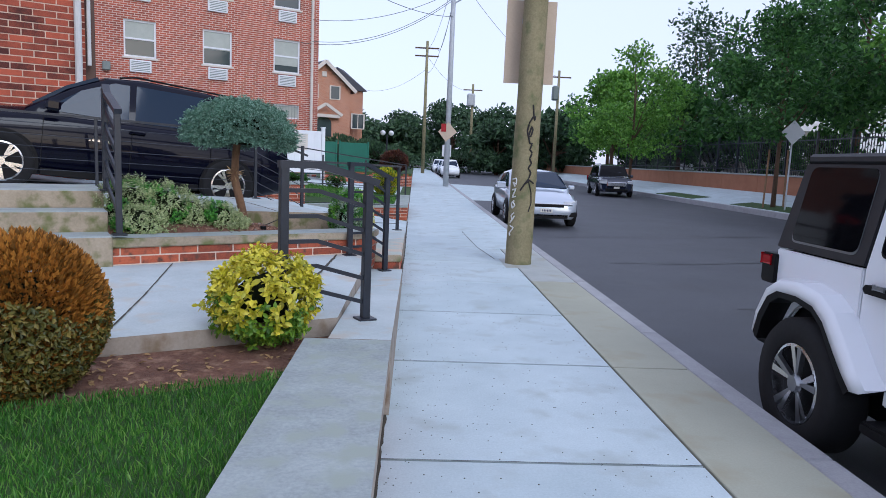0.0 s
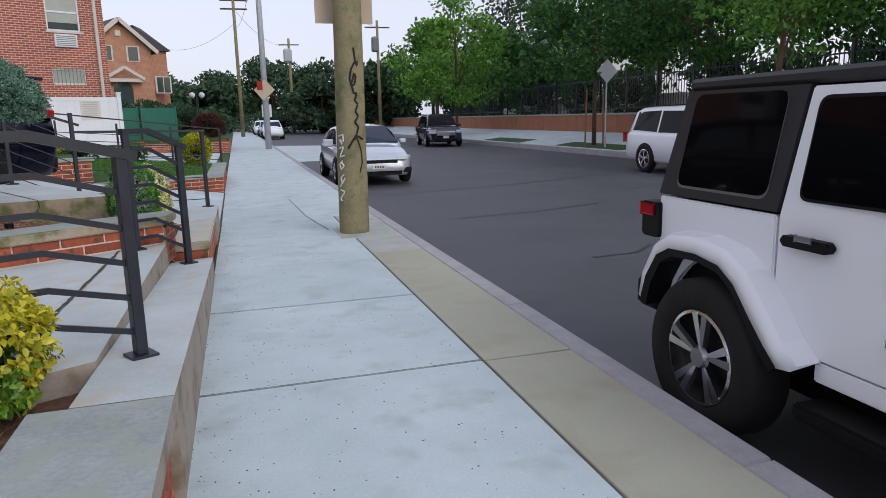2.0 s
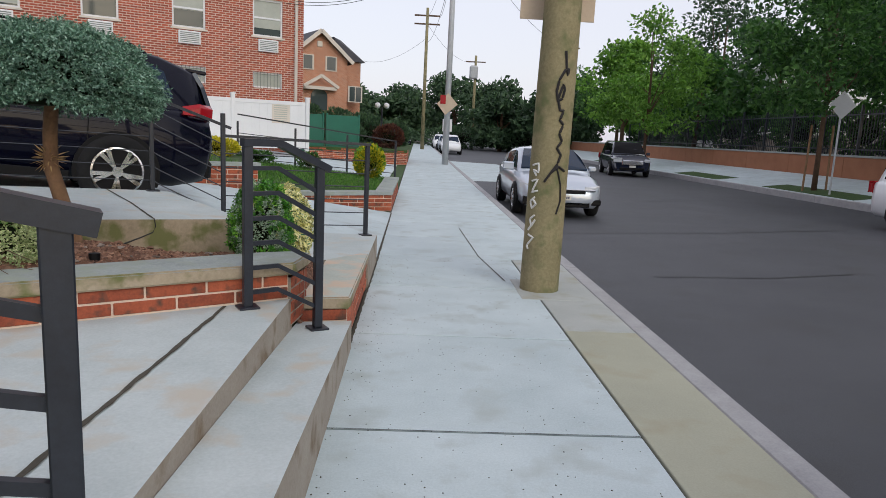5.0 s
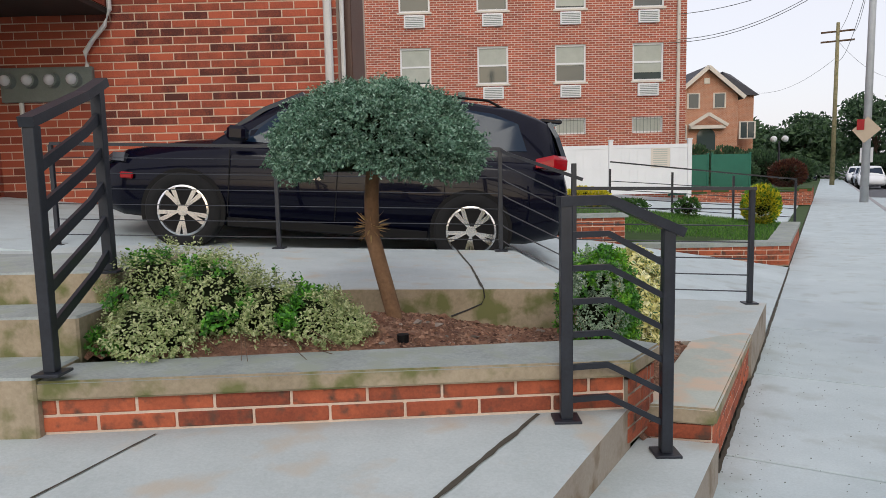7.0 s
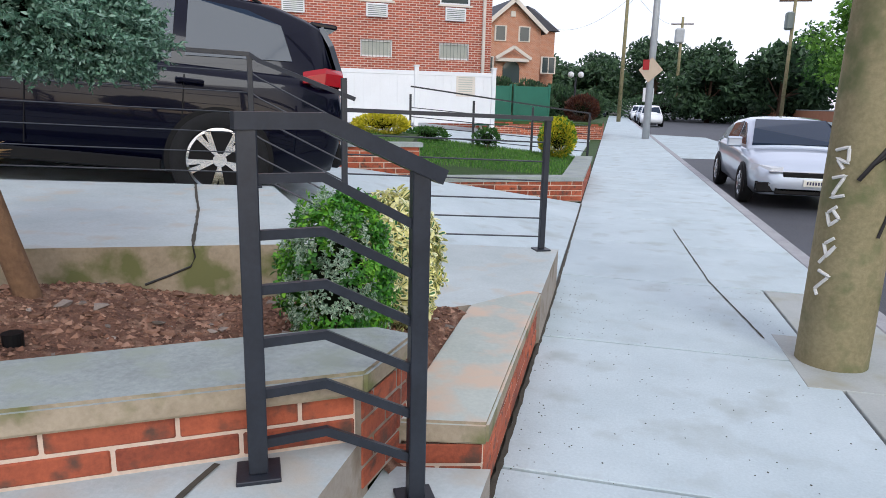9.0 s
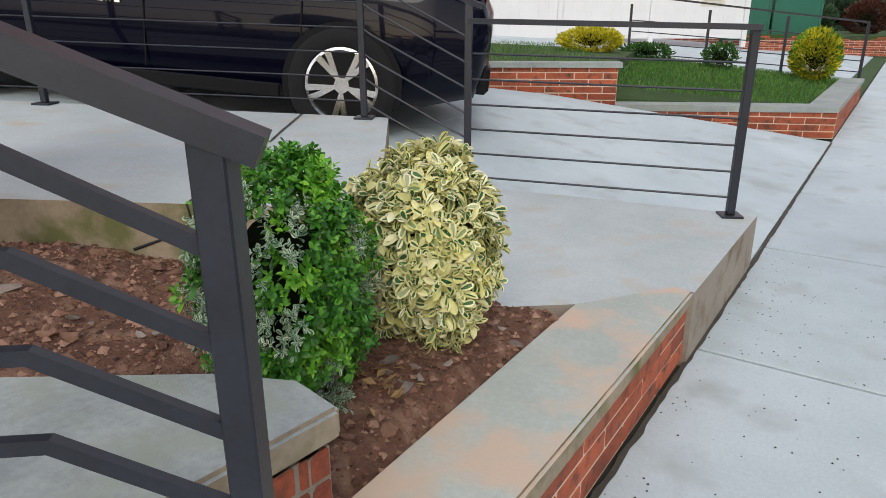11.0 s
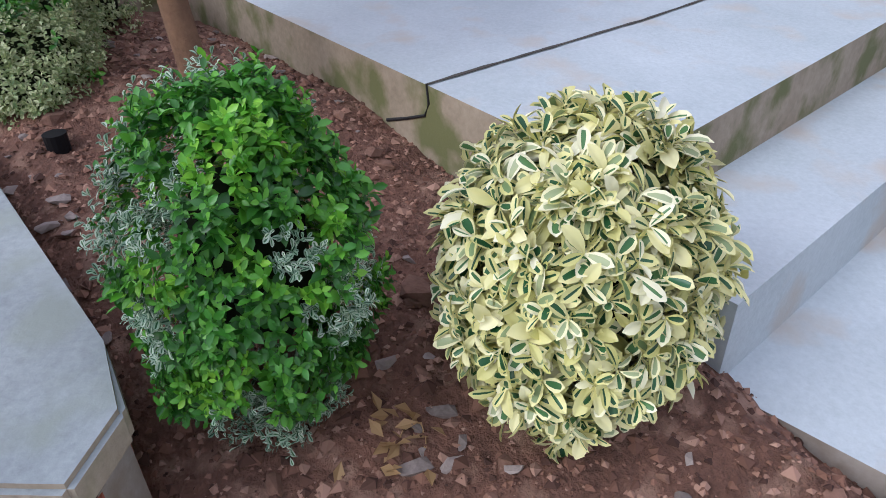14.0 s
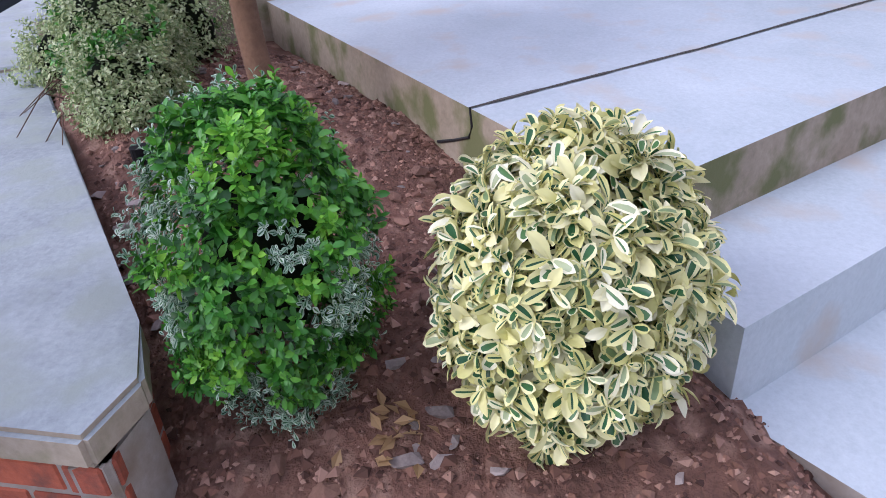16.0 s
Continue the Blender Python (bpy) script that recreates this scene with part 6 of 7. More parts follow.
for xc, zb, zt, kind, col in wins:
    fr = bmesh.new()
    for lo, hi in (((-0.63, 0.06, zb), (-0.56, 0.16, zt)), ((0.56, 0.06, zb), (0.63, 0.16, zt)), ((-0.56, 0.06, zt - 0.07), (0.56, 0.16, zt)), ((-0.56, 0.06, zb), (0.56, 0.16, zb + 0.07))):
        add_box(fr, lo, hi)
    if kind == "sash":
        add_box(fr, (-0.56, 0.08, (zb + zt) / 2 - 0.035), (0.56, 0.15, (zb + zt) / 2 + 0.035))
    for v in fr.verts:
        v.co.x += xc
    wn_ = part("window", fr, M_VINYL, apt, "white framed window")
    part("pane", box((xc - 0.56, 0.12, zb + 0.07), (xc + 0.56, 0.13, zt - 0.07)), M_PANE, wn_)
    if kind == "sash":
        drop = (0.55, 0.5, 0.95, 0.62, 0.5, 0.8)[(col + int(zb)) % 6]
        part("blind", box((xc - 0.555, 0.105, zt - 0.07 - (zt - zb - 0.14) * drop), (xc + 0.555, 0.118, zt - 0.07)), M_BLIND, wn_, "pale roller blind")
        part("sill", box((xc - 0.7, -0.06, zb - 0.08), (xc + 0.7, 0.06, zb), None, 0.01), M_TRIM, wn_)
        acu = part("air_conditioner", box((xc - 0.42, -0.10, zb - 0.62), (xc + 0.42, 0.02, zb - 0.12), None, 0.015), M_VINYL, apt, "white air conditioner sleeve with slats")
        for k in range(6):
            part("slat", box((xc - 0.36, -0.112, zb - 0.56 + 0.07 * k), (xc + 0.36, -0.10, zb - 0.535 + 0.07 * k)), M_METER, acu)
    else:
        part("blind", box((xc - 0.555, 0.105, zb + 0.07), (xc + 0.555, 0.118, zt - 0.07)), M_BLIND, wn_, "pale blind")
        for k in range(9):
            part("window_grille_bar", box((xc - 0.6 + 0.145 * k, 0.0, zb), (xc - 0.585 + 0.145 * k, 0.015, zt)), M_METER, wn_)
part("downpipe", tube([(-0.35, -0.09, 0.2), (-0.35, -0.09, 13.9)], 0.07, 8), M_TRIM, apt, "pale pink downpipe")
part("wall_lamp", box((-9.3, -0.2, 4.4), (-9.0, 0, 4.75), None, 0.03), M_METER, apt)

# white fence in front of it
fence = thing("white_fence", plot(-3.9, 28.5, 0.50), "tall white vinyl privacy fence with square posts", "fence")
for k in range(5):
    x = -2.85 * k
    po = part("post", box((x - 0.075, -0.075, -0.2), (x + 0.075, 0.075, 1.98), None, 0.01), M_VINYL, fence)
    part("post_cap", prism([(x - 0.09, -0.09, 2.03), (x + 0.09, -0.09, 2.03), (x + 0.09, 0.09, 2.03), (x - 0.09, 0.09, 2.03)], 1.98), M_VINYL, po)
    if k < 4:
        part("rail", box((x - 2.77, -0.03, 1.70), (x - 0.077, 0.03, 1.84), None, 0.008), M_VINYL, fence)
        part("rail", box((x - 2.77, -0.03, 0.05), (x - 0.077, 0.03, 0.2), None, 0.008), M_VINYL, fence)
        for j in range(9):
            a = x - 2.77 + 0.2992 * j
            part("board", box((a, -0.014, 0.2), (a + 0.2985, 0.014, 1.70), None, 0.004), M_VINYL, fence)
part("notice", box((-1.4, -0.022, 1.0), (-0.7, -0.016, 1.75)), M_TRIM, fence, "faded notice with unreadable lines")
for k in range(8):
    part("notice_line", box((-1.32, -0.026, 1.08 + 0.08 * k), (-0.8, -0.022, 1.11 + 0.08 * k)), M_BLIND, fence)

# yard in front of the apartment house: concrete, and green bins' screen
yard = link("yard", prism([(-0.4, 21.5, 0.02), (-0.4, 30.5, 0.0), (-14, 30.5, 0.9), (-16, 15.0, 0.95), (-4.5, 19.0, 0.55)], -0.5), M_WALK)
tagged(yard, "pale concrete yard rising from the pavement", "yard", kind="structure")
for k, x in enumerate((-1.95, -0.35)):
    sc = thing("green_screen", plot(-2.6 + 0.0, 30.6, 0.4) @ pose(x + 0.2, 0, 0), "green painted steel bin enclosure door", "screen")
    part("panel", box((-0.75, -0.03, 0.05), (0.75, 0.03, 1.55), None, 0.01), M_GREEN, sc)
    for s in (-0.72, 0.72):
        part("post", box((s - 0.04, -0.05, 0), (s + 0.04, 0.05, 1.62), None, 0.008), M_GREEN, sc)

# second planter with its lawn
pl = thing("wall_planter", pose(0, 0, 0), "low red brick planter wall with a concrete cap", "garden wall", kind="structure")
C1 = Vector((0.0, 13.35, 0))
C2 = C1 + U * 2.6
brick_run(pl, C2.xy, C1.xy, 0.04, 4, 0.12, zb=0.0)
brick_run(pl, C1.xy, (0.0, 17.3), 0.0, 4, 0.12)
ring = [tuple((C1 + U * 2.6).xy) + (0.36,), tuple((C1 - V * 0.02).xy) + (0.34,), (0.02, 17.4, 0.34), (-0.30, 17.4, 0.34), (-0.30, 13.55, 0.34), tuple((C1 + U * 2.6 + V * 0.3).xy) + (0.36,)]
bm = bmesh.new()
add_prism(bm, ring, [(p[0], p[1], 0.285) for p in ring])
part("cap", bm, M_CAP, pl, "weathered concrete cap")
C3 = C1 + U * 2.35 - V * 0.02
brick_run(pl, (C3 + U * 3.4).xy, C3.xy, 0.25, 7, 0.14)
ring = [tuple(p.xy) + (0.80,) for p in (C3 + U * 3.4 - V * 0.03, C3 - V * 0.03 - U * 0.04, C3 + V * 0.22 - U * 0.04, C3 + U * 3.4 + V * 0.22)]
part("cap", prism(ring, 0.745), M_CAP, pl, "weathered concrete cap")
ring = [(-0.28, 13.6, 0.30), (-0.28, 17.4, 0.30), (-3.2, 16.5, 0.62), tuple((C1 + U * 2.6 + V * 0.25).xy) + (0.40,)]
lw = link("lawn_planter", prism(ring, -0.2), M_GRASS_G)
tagged(lw, "earth under the planter's lawn", "lawn", kind="structure")
ring = [tuple((C1 + U * 2.45 + V * 0.2).xy) + (0.74,), (-3.25, 16.45, 0.72), (-9, 14.5, 0.95), tuple((C1 + U * 6 + V * 0.2).xy) + (0.85,)]
lw2 = link("lawn_upper", prism(ring, -0.2), M_GRASS_G)
tagged(lw2, "earth under the upper lawn", "lawn", kind="structure")
pts = []
rr = random.Random(3)
while len(pts) < 14000:
    x, y = rr.uniform(-3.2, -0.3), rr.uniform(12.3, 17.4)
    if (Vector((x, y, 0)) - C1).dot(V) > 0.3 and y < 17.35 + (x + 0.3) * 0.3:
        pts.append((x, y, 0.315 + 0.11 * max(0, -x - 0.3)))
grass("grass", "bright green planter lawn", np.array(pts), (0.05, 0.09), 41)
pts = []
while len(pts) < 6000:
    x, y = rr.uniform(-8, -2.2), rr.uniform(9.5, 16.3)
    if (Vector((x, y, 0)) - C3).dot(V) > 0.25 and x < -2.0 - (16.4 - y) * 0.0 and (Vector((x, y, 0)) - C3).dot(U) > 0.05 and y < 16.4 + (x + 3.2) * 0.33:
        pts.append((x, y, 0.77 + 0.03 * max(0, -x - 3)))
grass("grass", "green lawn behind the brick wall", np.array(pts), (0.05, 0.09), 42)
shrub("round_shrub", pose(-0.62, 16.6, 0.33), "small clipped yellow-green shrub on the planter lawn", (0.33, 0.33), 0.75, L_GOLD, 2200, (0.04, 0.07), 51, 0.12, 0.7, L_YOUNG)
shrub("yellow_shrub", pose(-3.6, 15.2, 0.74), "low bright yellow shrub on the upper lawn", (0.5, 0.35), 0.36, L_GOLD, 1500, (0.04, 0.07), 52, 0.2, 0.7)
shrub("sparse_shrub", pose(-1.9, 16.3, 0.46), "small sparse dark green shrub on the lawn", (0.25, 0.2), 0.4, L_TREE, 500, (0.04, 0.07), 53, 0.4, 0.6)
shrub("sparse_shrub", pose(-3.0, 16.1, 0.60), "low dark green shrub on the lawn", (0.4, 0.25), 0.25, L_TREE, 700, (0.04, 0.07), 54, 0.4, 0.6)
# far rail behind the planter
r = thing("landing_railing", pose(0, 0, 0), "thin dark iron railing behind the planter lawn", "railing")
A, B = Vector((-0.12, 18.6, 0.15)), Vector((-3.6, 17.0, 0.45))
for f in (0, 0.33, 0.66, 1):
    post("post", r, *(A.lerp(B, f)), 1.0, 0.02)
for z in (0.2, 0.38, 0.56, 0.74):
    part("bar", tube([A + Vector((0, 0, z)), B + Vector((0, 0, z))], 0.009, 5), M_IRON, r)
part("top_rail", tube([A + Vector((0, 0, 1.0)), A.lerp(B, 0.36) + Vector((0, 0, 1.05)), B + Vector((0, 0, 1.15))], 0, flat=(0.025, 0.015)), M_IRON, r)
# third planter
pl3 = thing("wall_planter", pose(0, 0, 0), "far low red brick planter wall", "garden wall", kind="structure")
C4 = Vector((0.0, 31.0, 0))
brick_run(pl3, (C4 + U * 4.5).xy, C4.xy, 0.05, 8, 0.14, zb=0.0)
brick_run(pl3, C4.xy, (0.0, 37), 0.0, 8, 0.14)
ring = [tuple((C4 + U * 4.5).xy) + (0.66,), tuple(C4.xy) + (0.62,), (0, 37, 0.62), tuple((Vector((0, 37, 0)) + U * 4.5).xy) + (0.66,)]
part("top_soil", prism(ring, 0.5), M_GRASS_G, pl3, "green planter top")
shrub("red_shrub", pose(-0.9, 33.0, 0.6), "round dark red shrub on the far planter", (0.7, 0.7), 1.1, leafy("dark_red_leaf", (0.04, 0.012, 0.012), (0.09, 0.03, 0.02), (0.14, 0.06, 0.03)), 1500, (0.08, 0.14), 55, 0.15, 0.6)

# ---- gabled house further up the street ----
gh = thing("gabled_house", plot(-10.6, 78.5, 0.2), "orange-brown brick house with cream gable trim and grey roof", "house")
GW, GE, GA = 6.6, 8.8, 11.6
bm = bmesh.new()
add_prism(bm, [(-GW / 2, 0, -1), (GW / 2, 0, -1), (GW / 2, 0, GE), (0, 0, GA), (-GW / 2, 0, GE)], [(-GW / 2, 9, -1), (GW / 2, 9, -1), (GW / 2, 9, GE), (0, 9, GA), (-GW / 2, 9, GE)])
part("front_wall", bm, M_TAN, gh)
part("wing_wall", box((GW / 2 - 0.3, 1.5, -1), (GW / 2 + 2.3, 9, 9.0)), M_TAN, gh)
bm = bmesh.new()
add_prism(bm, [(GW / 2 - 1.2, 1.2, 11.4), (GW / 2 + 0.6, 3.5, 11.4), (GW / 2 + 2.7, 1.1, 8.9), (GW / 2 - 0.2, 1.1, 8.9)], [(GW / 2 - 1.2, 9, 11.4), (GW / 2 + 0.6, 8, 11.4), (GW / 2 + 2.7, 9.3, 8.9), (GW / 2 - 0.2, 9.3, 8.9)])
part("wing_roof", bm, M_ROOF, gh)
for s in (-1, 1):
    bm = bmesh.new()
    add_prism(bm, [(0, -0.5, GA + 0.25), (s * (GW / 2 + 0.5), -0.5, GE - 0.15), (s * (GW / 2 + 0.5), 9.3, GE - 0.15), (0, 9.3, GA + 0.25)], [(0, -0.5, GA + 0.05), (s * (GW / 2 + 0.5), -0.5, GE - 0.4), (s * (GW / 2 + 0.5), 9.3, GE - 0.4), (0, 9.3, GA + 0.05)])
    part("roof", bm, M_ROOF, gh)
    part("gable_trim", tube([(0, -0.55, GA + 0.1), (s * (GW / 2 + 0.5), -0.55, GE - 0.3)], 0, flat=(0.08, 0.2)), M_TRIM, gh, "cream gable board")
    part("porch_trim", tube([(0, -0.75, 6.9), (s * 2.0, -0.75, 5.7)], 0, flat=(0.12, 0.16)), M_TRIM, gh, "cream porch gable")


def far_window(x, z0, z1, w, panes=1):
    wd = part("window", box((x - w / 2 - 0.12, -0.09, z0 - 0.1), (x + w / 2 + 0.12, 0.02, z1 + 0.1)), M_TRIM, gh, "cream framed window")
    for k in range(panes):
        a = x - w / 2 + w / panes * k
        part("pane", box((a + 0.05, -0.11, z0), (a + w / panes - 0.05, -0.08, z1)), M_PANE, wd)


for x in (-1.35, 1.35):
    far_window(x, 7.6, 9.0, 1.1)
far_window(2.3 + 2.0, 4.4, 6.0, 1.5, 2)
far_window(-2.6, 4.4, 5.8, 1.0)
far_window(2.0 + 2.0, 0.9, 2.6, 1.9, 3)
part("porch", box((-1.8, -0.7, 5.4), (1.8, 0, 5.75)), M_TRIM, gh)
bm = bmesh.new()
pts = [(-0.95, 3.2), (0.95, 3.2), (0.95, 4.7)] + [(0.95 * math.cos(a), 4.7 + 0.8 * math.sin(a)) for a in (math.pi * k / 8 for k in range(1, 8))] + [(-0.95, 4.7)]
add_prism(bm, [(x, -0.14, z) for x, z in pts], [(x, 0.0, z) for x, z in pts])
part("arched_window", bm, M_PANE, gh, "arched entrance window")
part("medallion", box((-0.3, -0.1, 10.0), (0.3, 0.02, 10.6), None, 0.05), M_TRIM, gh)
part("front_steps", prism([(1.5, -3, 0.2), (4.0, -3, 0.2), (4.0, 0, 2.2), (1.5, 0, 2.2)], -1), M_TRIM, gh)


# ---- trees ----
def tree_at(x, y, z, h, r, leaf, seed, n=4200, size=(0.16, 0.30), trunk=0.16, bare=0.28, clumps=26, name="street_tree", label="leafy green street tree"):
    rg = random.Random(seed)
    t = thing(name, pose(x, y, z), label, "tree")
    lean = Vector((rg.uniform(-0.3, 0.3), rg.uniform(-0.3, 0.3), 0))
    top = Vector((0, 0, h * 0.8)) + lean
    part("trunk", tube([Vector((0, 0, -0.3)), lean * 0.2 + Vector((0, 0, h * bare)), lean * 0.6 + Vector((0, 0, h * 0.55)), top], (trunk, trunk * 0.3), 10), M_TWIG, t, "", True)
    centres = []
    for k in range(clumps):
        a = rg.uniform(0, 6.283)
        f = rg.uniform(0, 1)
        zc = h * (bare + 0.08 + (0.92 - bare) * f)
        rr = r * math.sin(math.pi * (0.18 + 0.74 * f)) ** 0.7 * rg.uniform(0.35, 1.0)
        centres.append(Vector((math.cos(a) * rr, math.sin(a) * rr, zc)) + lean * f)
    for k, c in enumerate(centres[:9]):
        b = lean * 0.4 + Vector((0, 0, h * (bare + 0.35 * rg.random())))
        part("limb", tube([b, b.lerp(c, 0.5) + Vector((0, 0, 0.1 * h * 0.2)), c], (trunk * 0.35, trunk * 0.08), 6), M_TWIG, t)
    P, D = [], []
    for k, c in enumerate(centres):
        m = n // clumps
        s = r * rg.uniform(0.28, 0.48)
        rgn = np.random.default_rng(seed * 100 + k)
        d = rgn.normal(0, 1, (m, 3))
        d /= np.linalg.norm(d, axis=1, keepdims=True)
        P.append(np.array(c) + d * np.array([s, s, s * 0.7]) * rgn.uniform(0.35, 1.05, (m, 1)))
        D.append(d)
    f = leaf_cloud("crown", t, np.concatenate(P), np.concatenate(D), size, leaf, 1.0, seed, 0.6)
    tagged(f, kind="stuff")
    return t


# far side of the road: kerb, pavement, retaining wall, fence
bed2 = link("pavement_far", prism([(FAR_KX + 0.16, -40, -0.03), (FAR_KX + 0.16, 200, -0.03), (17.4, 200, 0.42), (17.4, -40, 0.42)], -0.6), M_WALK)
tagged(bed2, "pale concrete pavement across the road", "pavement", kind="structure")
for k in range(30):
    part("kerb_stone", box((FAR_KX, -10 + 3 * k, -0.4), (FAR_KX + 0.155, -7.01 + 3 * k, -0.02), None, 0.015), M_KERB, bed2)
for k, (a, b) in enumerate(((12, 17), (21.5, 27), (31, 36), (44, 52))):
    part("tree_pit", prism([(FAR_KX + 0.3, a, 0.0), (FAR_KX + 0.3, b, 0.0), (FAR_KX + 1.3, b, 0.11), (FAR_KX + 1.3, a, 0.11)], -0.2), M_GRASS_G, bed2, "grassy tree pit")
M_ORANGE = worn("rust_brown_block", (0.24, 0.10, 0.05), (0.36, 0.16, 0.085), 0.9, 1.5, 30, 0.4)
rw = thing("wall_far", pose(0, 0, 0), "rust-brown retaining wall across the road", "garden wall", kind="structure")
for k in range(26):
    part("wall_block", box((17.4, -8 + 4.0 * k, 0.0), (17.75, -4.012 + 4.0 * k, 1.25), None, 0.012), M_ORANGE, rw)
    part("coping", box((17.36, -8 + 4.0 * k, 1.25), (17.8, -4.012 + 4.0 * k, 1.33), None, 0.01), M_CAP, rw)
land2 = link("ground_far", prism([(17.75, -40, 1.2), (17.75, 100, 1.2), (90, 120, 2.2), (90, -40, 2.2)], -0.6), M_GRASS_G)
tagged(land2, "green ground behind the far retaining wall", "ground", kind="structure")
ff = thing("metal_fence", pose(17.58, 0, 1.33), "black metal picket fence on the retaining wall", "fence")
pk_me = bpy.data.meshes.new("picket")
bm = box((-0.012, -0.012, 0), (0.012, 0.012, 1.75))
bm.to_mesh(pk_me)
bm.free()
pk_me.materials.append(M_IRON)
for k in range(280):
    ob = new("picket", pk_me)
    ob.parent = ff
    ob.matrix_basis = pose(0, 6 + 0.17 * k, 0)
for k in range(22):
    part("post", box((-0.04, 5.9 + 2.4 * k, 0), (0.04, 5.98 + 2.4 * k, 1.95)), M_IRON, ff)
for z in (0.2, 1.55):
    part("rail", box((-0.02, 5.9, z), (0.02, 56.5, z + 0.05)), M_IRON, ff)
# white sided house behind it
wh = thing("white_house", pose(27.5, 45.0, 1.4, 0, 0, 8), "low white sided house behind the fence", "house")
part("wall", box((-5, 0, 0), (6, 8, 4.9)), M_VINYL, wh)
for k in range(14):
    part("siding_board", box((-5.02, -0.03, 0.35 * k), (6.02, 0.0, 0.35 * k + 0.335), None, 0.006), M_VINYL, wh)
part("roof", box((-5.4, -0.5, 4.9), (6.4, 8.4, 5.15), None, 0.04), M_BLIND, wh)
for x in (-3, 0, 3):
    part("window", box((x - 0.5, -0.06, 1.6), (x + 0.5, -0.02, 3.0)), M_PANE, wh)
# low pale wall seen through the fence
lowwall = thing("wall_pale", pose(20.0, 0, 1.1), "pale low wall behind the fence", "wall", kind="structure")
part("panel", box((0, 10, 0), (0.2, 46, 1.1)), M_TRIM, lowwall)

tree_at(14.3, 24.6, 0.0, 7.5, 2.6, L_TREE, 61, 6500, (0.14, 0.26), 0.10, 0.30)
tree_at(14.2, 14.8, 0.0, 7.5, 2.7, L_YOUNG, 62, 6500, (0.14, 0.26), 0.10, 0.34)
tree_at(14.4, 43.0, 0.0, 8.6, 3.0, L_YOUNG, 63, 5200, (0.2, 0.36), 0.12, 0.16, label="bright green young street tree")
for k, (x, y, h, r, lf) in enumerate(((21, 9, 11, 4.6, L_TREE), (21.5, 17, 12.5, 5.0, L_TREE), (20.5, 25.5, 9.5, 4.2, L_TREE), (23, 33, 11.5, 4.6, L_TREE), (30, 27, 15, 6, L_TREE), (22, 1, 11, 4.5, L_YOUNG), (20.5, 39, 7, 3.0, L_TREE), (34, 52, 17, 6.5, L_FAR), (19.5, 48, 6, 2.8, L_TREE), (17.5, 58, 8, 3.6, L_YOUNG), (20, 68, 9, 4.4, L_TREE), (28, 64, 14, 6, L_FAR))):
    tree_at(x, y, 1.1, h, r, lf, 70 + k, 7500 if y < 35 else 4200, (0.2, 0.42) if y < 35 else (0.3, 0.55), 0.2, 0.16, 30, "garden_tree", "large dark green tree behind the fence")
for k, (x, y, r, h) in enumerate(((18.7, 12, 0.9, 2.2), (18.8, 15, 1.0, 2.6), (18.7, 19, 0.9, 2.0), (18.8, 22.5, 1.1, 2.8), (18.7, 29, 1.0, 2.2), (18.9, 34, 1.2, 2.6), (18.8, 41, 1.3, 2.8))):
    shrub("hedge_shrub", pose(x, y, 1.2), "dark green shrub growing through the fence", (r, r * 1.5), h, L_TREE, 1600, (0.14, 0.24), 90 + k, 0.3, 0.6)
# far end of the street
for k, (x, y, h, r) in enumerate(((12, 92, 8, 5), (6, 104, 9.5, 6), (-1, 112, 8, 5.5), (20, 88, 9, 5), (-12, 120, 9, 6), (-22, 128, 9, 6.5), (-32, 135, 9, 6.5), (28, 80, 9, 5), (36, 92, 10, 6), (-45, 130, 9, 6.5), (10, 80, 6, 3.5), (16, 76, 7, 4), (46, 80, 11, 6), (-2, 98, 6.5, 4.5), (-9, 104, 6.5, 4.5))):
    tree_at(x, y, -0.3, h, r, L_FAR, 120 + k, 4200, (0.5, 0.95), 0.3, 0.10, 30, "far_tree", "dark tree at the end of the street")
for k, (x, y, r, h) in enumerate(((-7.5, 70, 2.4, 3.4), (-4.5, 66, 2.6, 3.0), (-2.5, 72, 2.2, 2.6), (-11, 72, 2.2, 3.8), (-5.5, 58, 1.6, 2.0), (5, 84, 5, 2.4), (12, 80, 4, 2.4))):
    shrub("far_shrub", pose(x, y, -0.1), "rounded dark green shrub in a front garden", (r, r), h, L_FAR, 1300, (0.25, 0.45), 150 + k, 0.25, 0.6)

# young tree's stakes and the diamond sign's back
M_STAKE = worn("wooden_stake", (0.16, 0.09, 0.045), (0.28, 0.17, 0.09), 0.85, 4, 40, 0.3)
for dx, dy in ((-0.35, 0.1), (0.3, -0.2)):
    sk = tagged(link("tree_stake", tube([(14.3 + dx, 24.6 + dy, 0.0), (14.3 + dx * 0.9, 24.6 + dy, 2.3)], 0.035, 6), M_STAKE), "wooden stake beside the young tree", "stake")
M_GALV = worn("galvanised_steel", (0.34, 0.36, 0.38), (0.50, 0.52, 0.54), 0.45, 4, 40, 0.1)


def diamond_sign(x, y, z, h, s, label):
    t = thing("street_sign", pose(x, y, z), label, "street sign")
    part("post", tube([(0, 0, -0.2), (0, 0, h)], 0.03, 8), M_GALV if s < 0.5 else M_IRON, t)
    bm = bmesh.new()
    add_prism(bm, [(0, -0.035, h - s), (s, -0.035, h), (0, -0.035, h + s), (-s, -0.035, h)], [(0, -0.045, h - s), (s, -0.045, h), (0, -0.045, h + s), (-s, -0.045, h)])
    part("plate_back", bm, M_BOARD2, t, "grey back of a diamond sign")
    return t


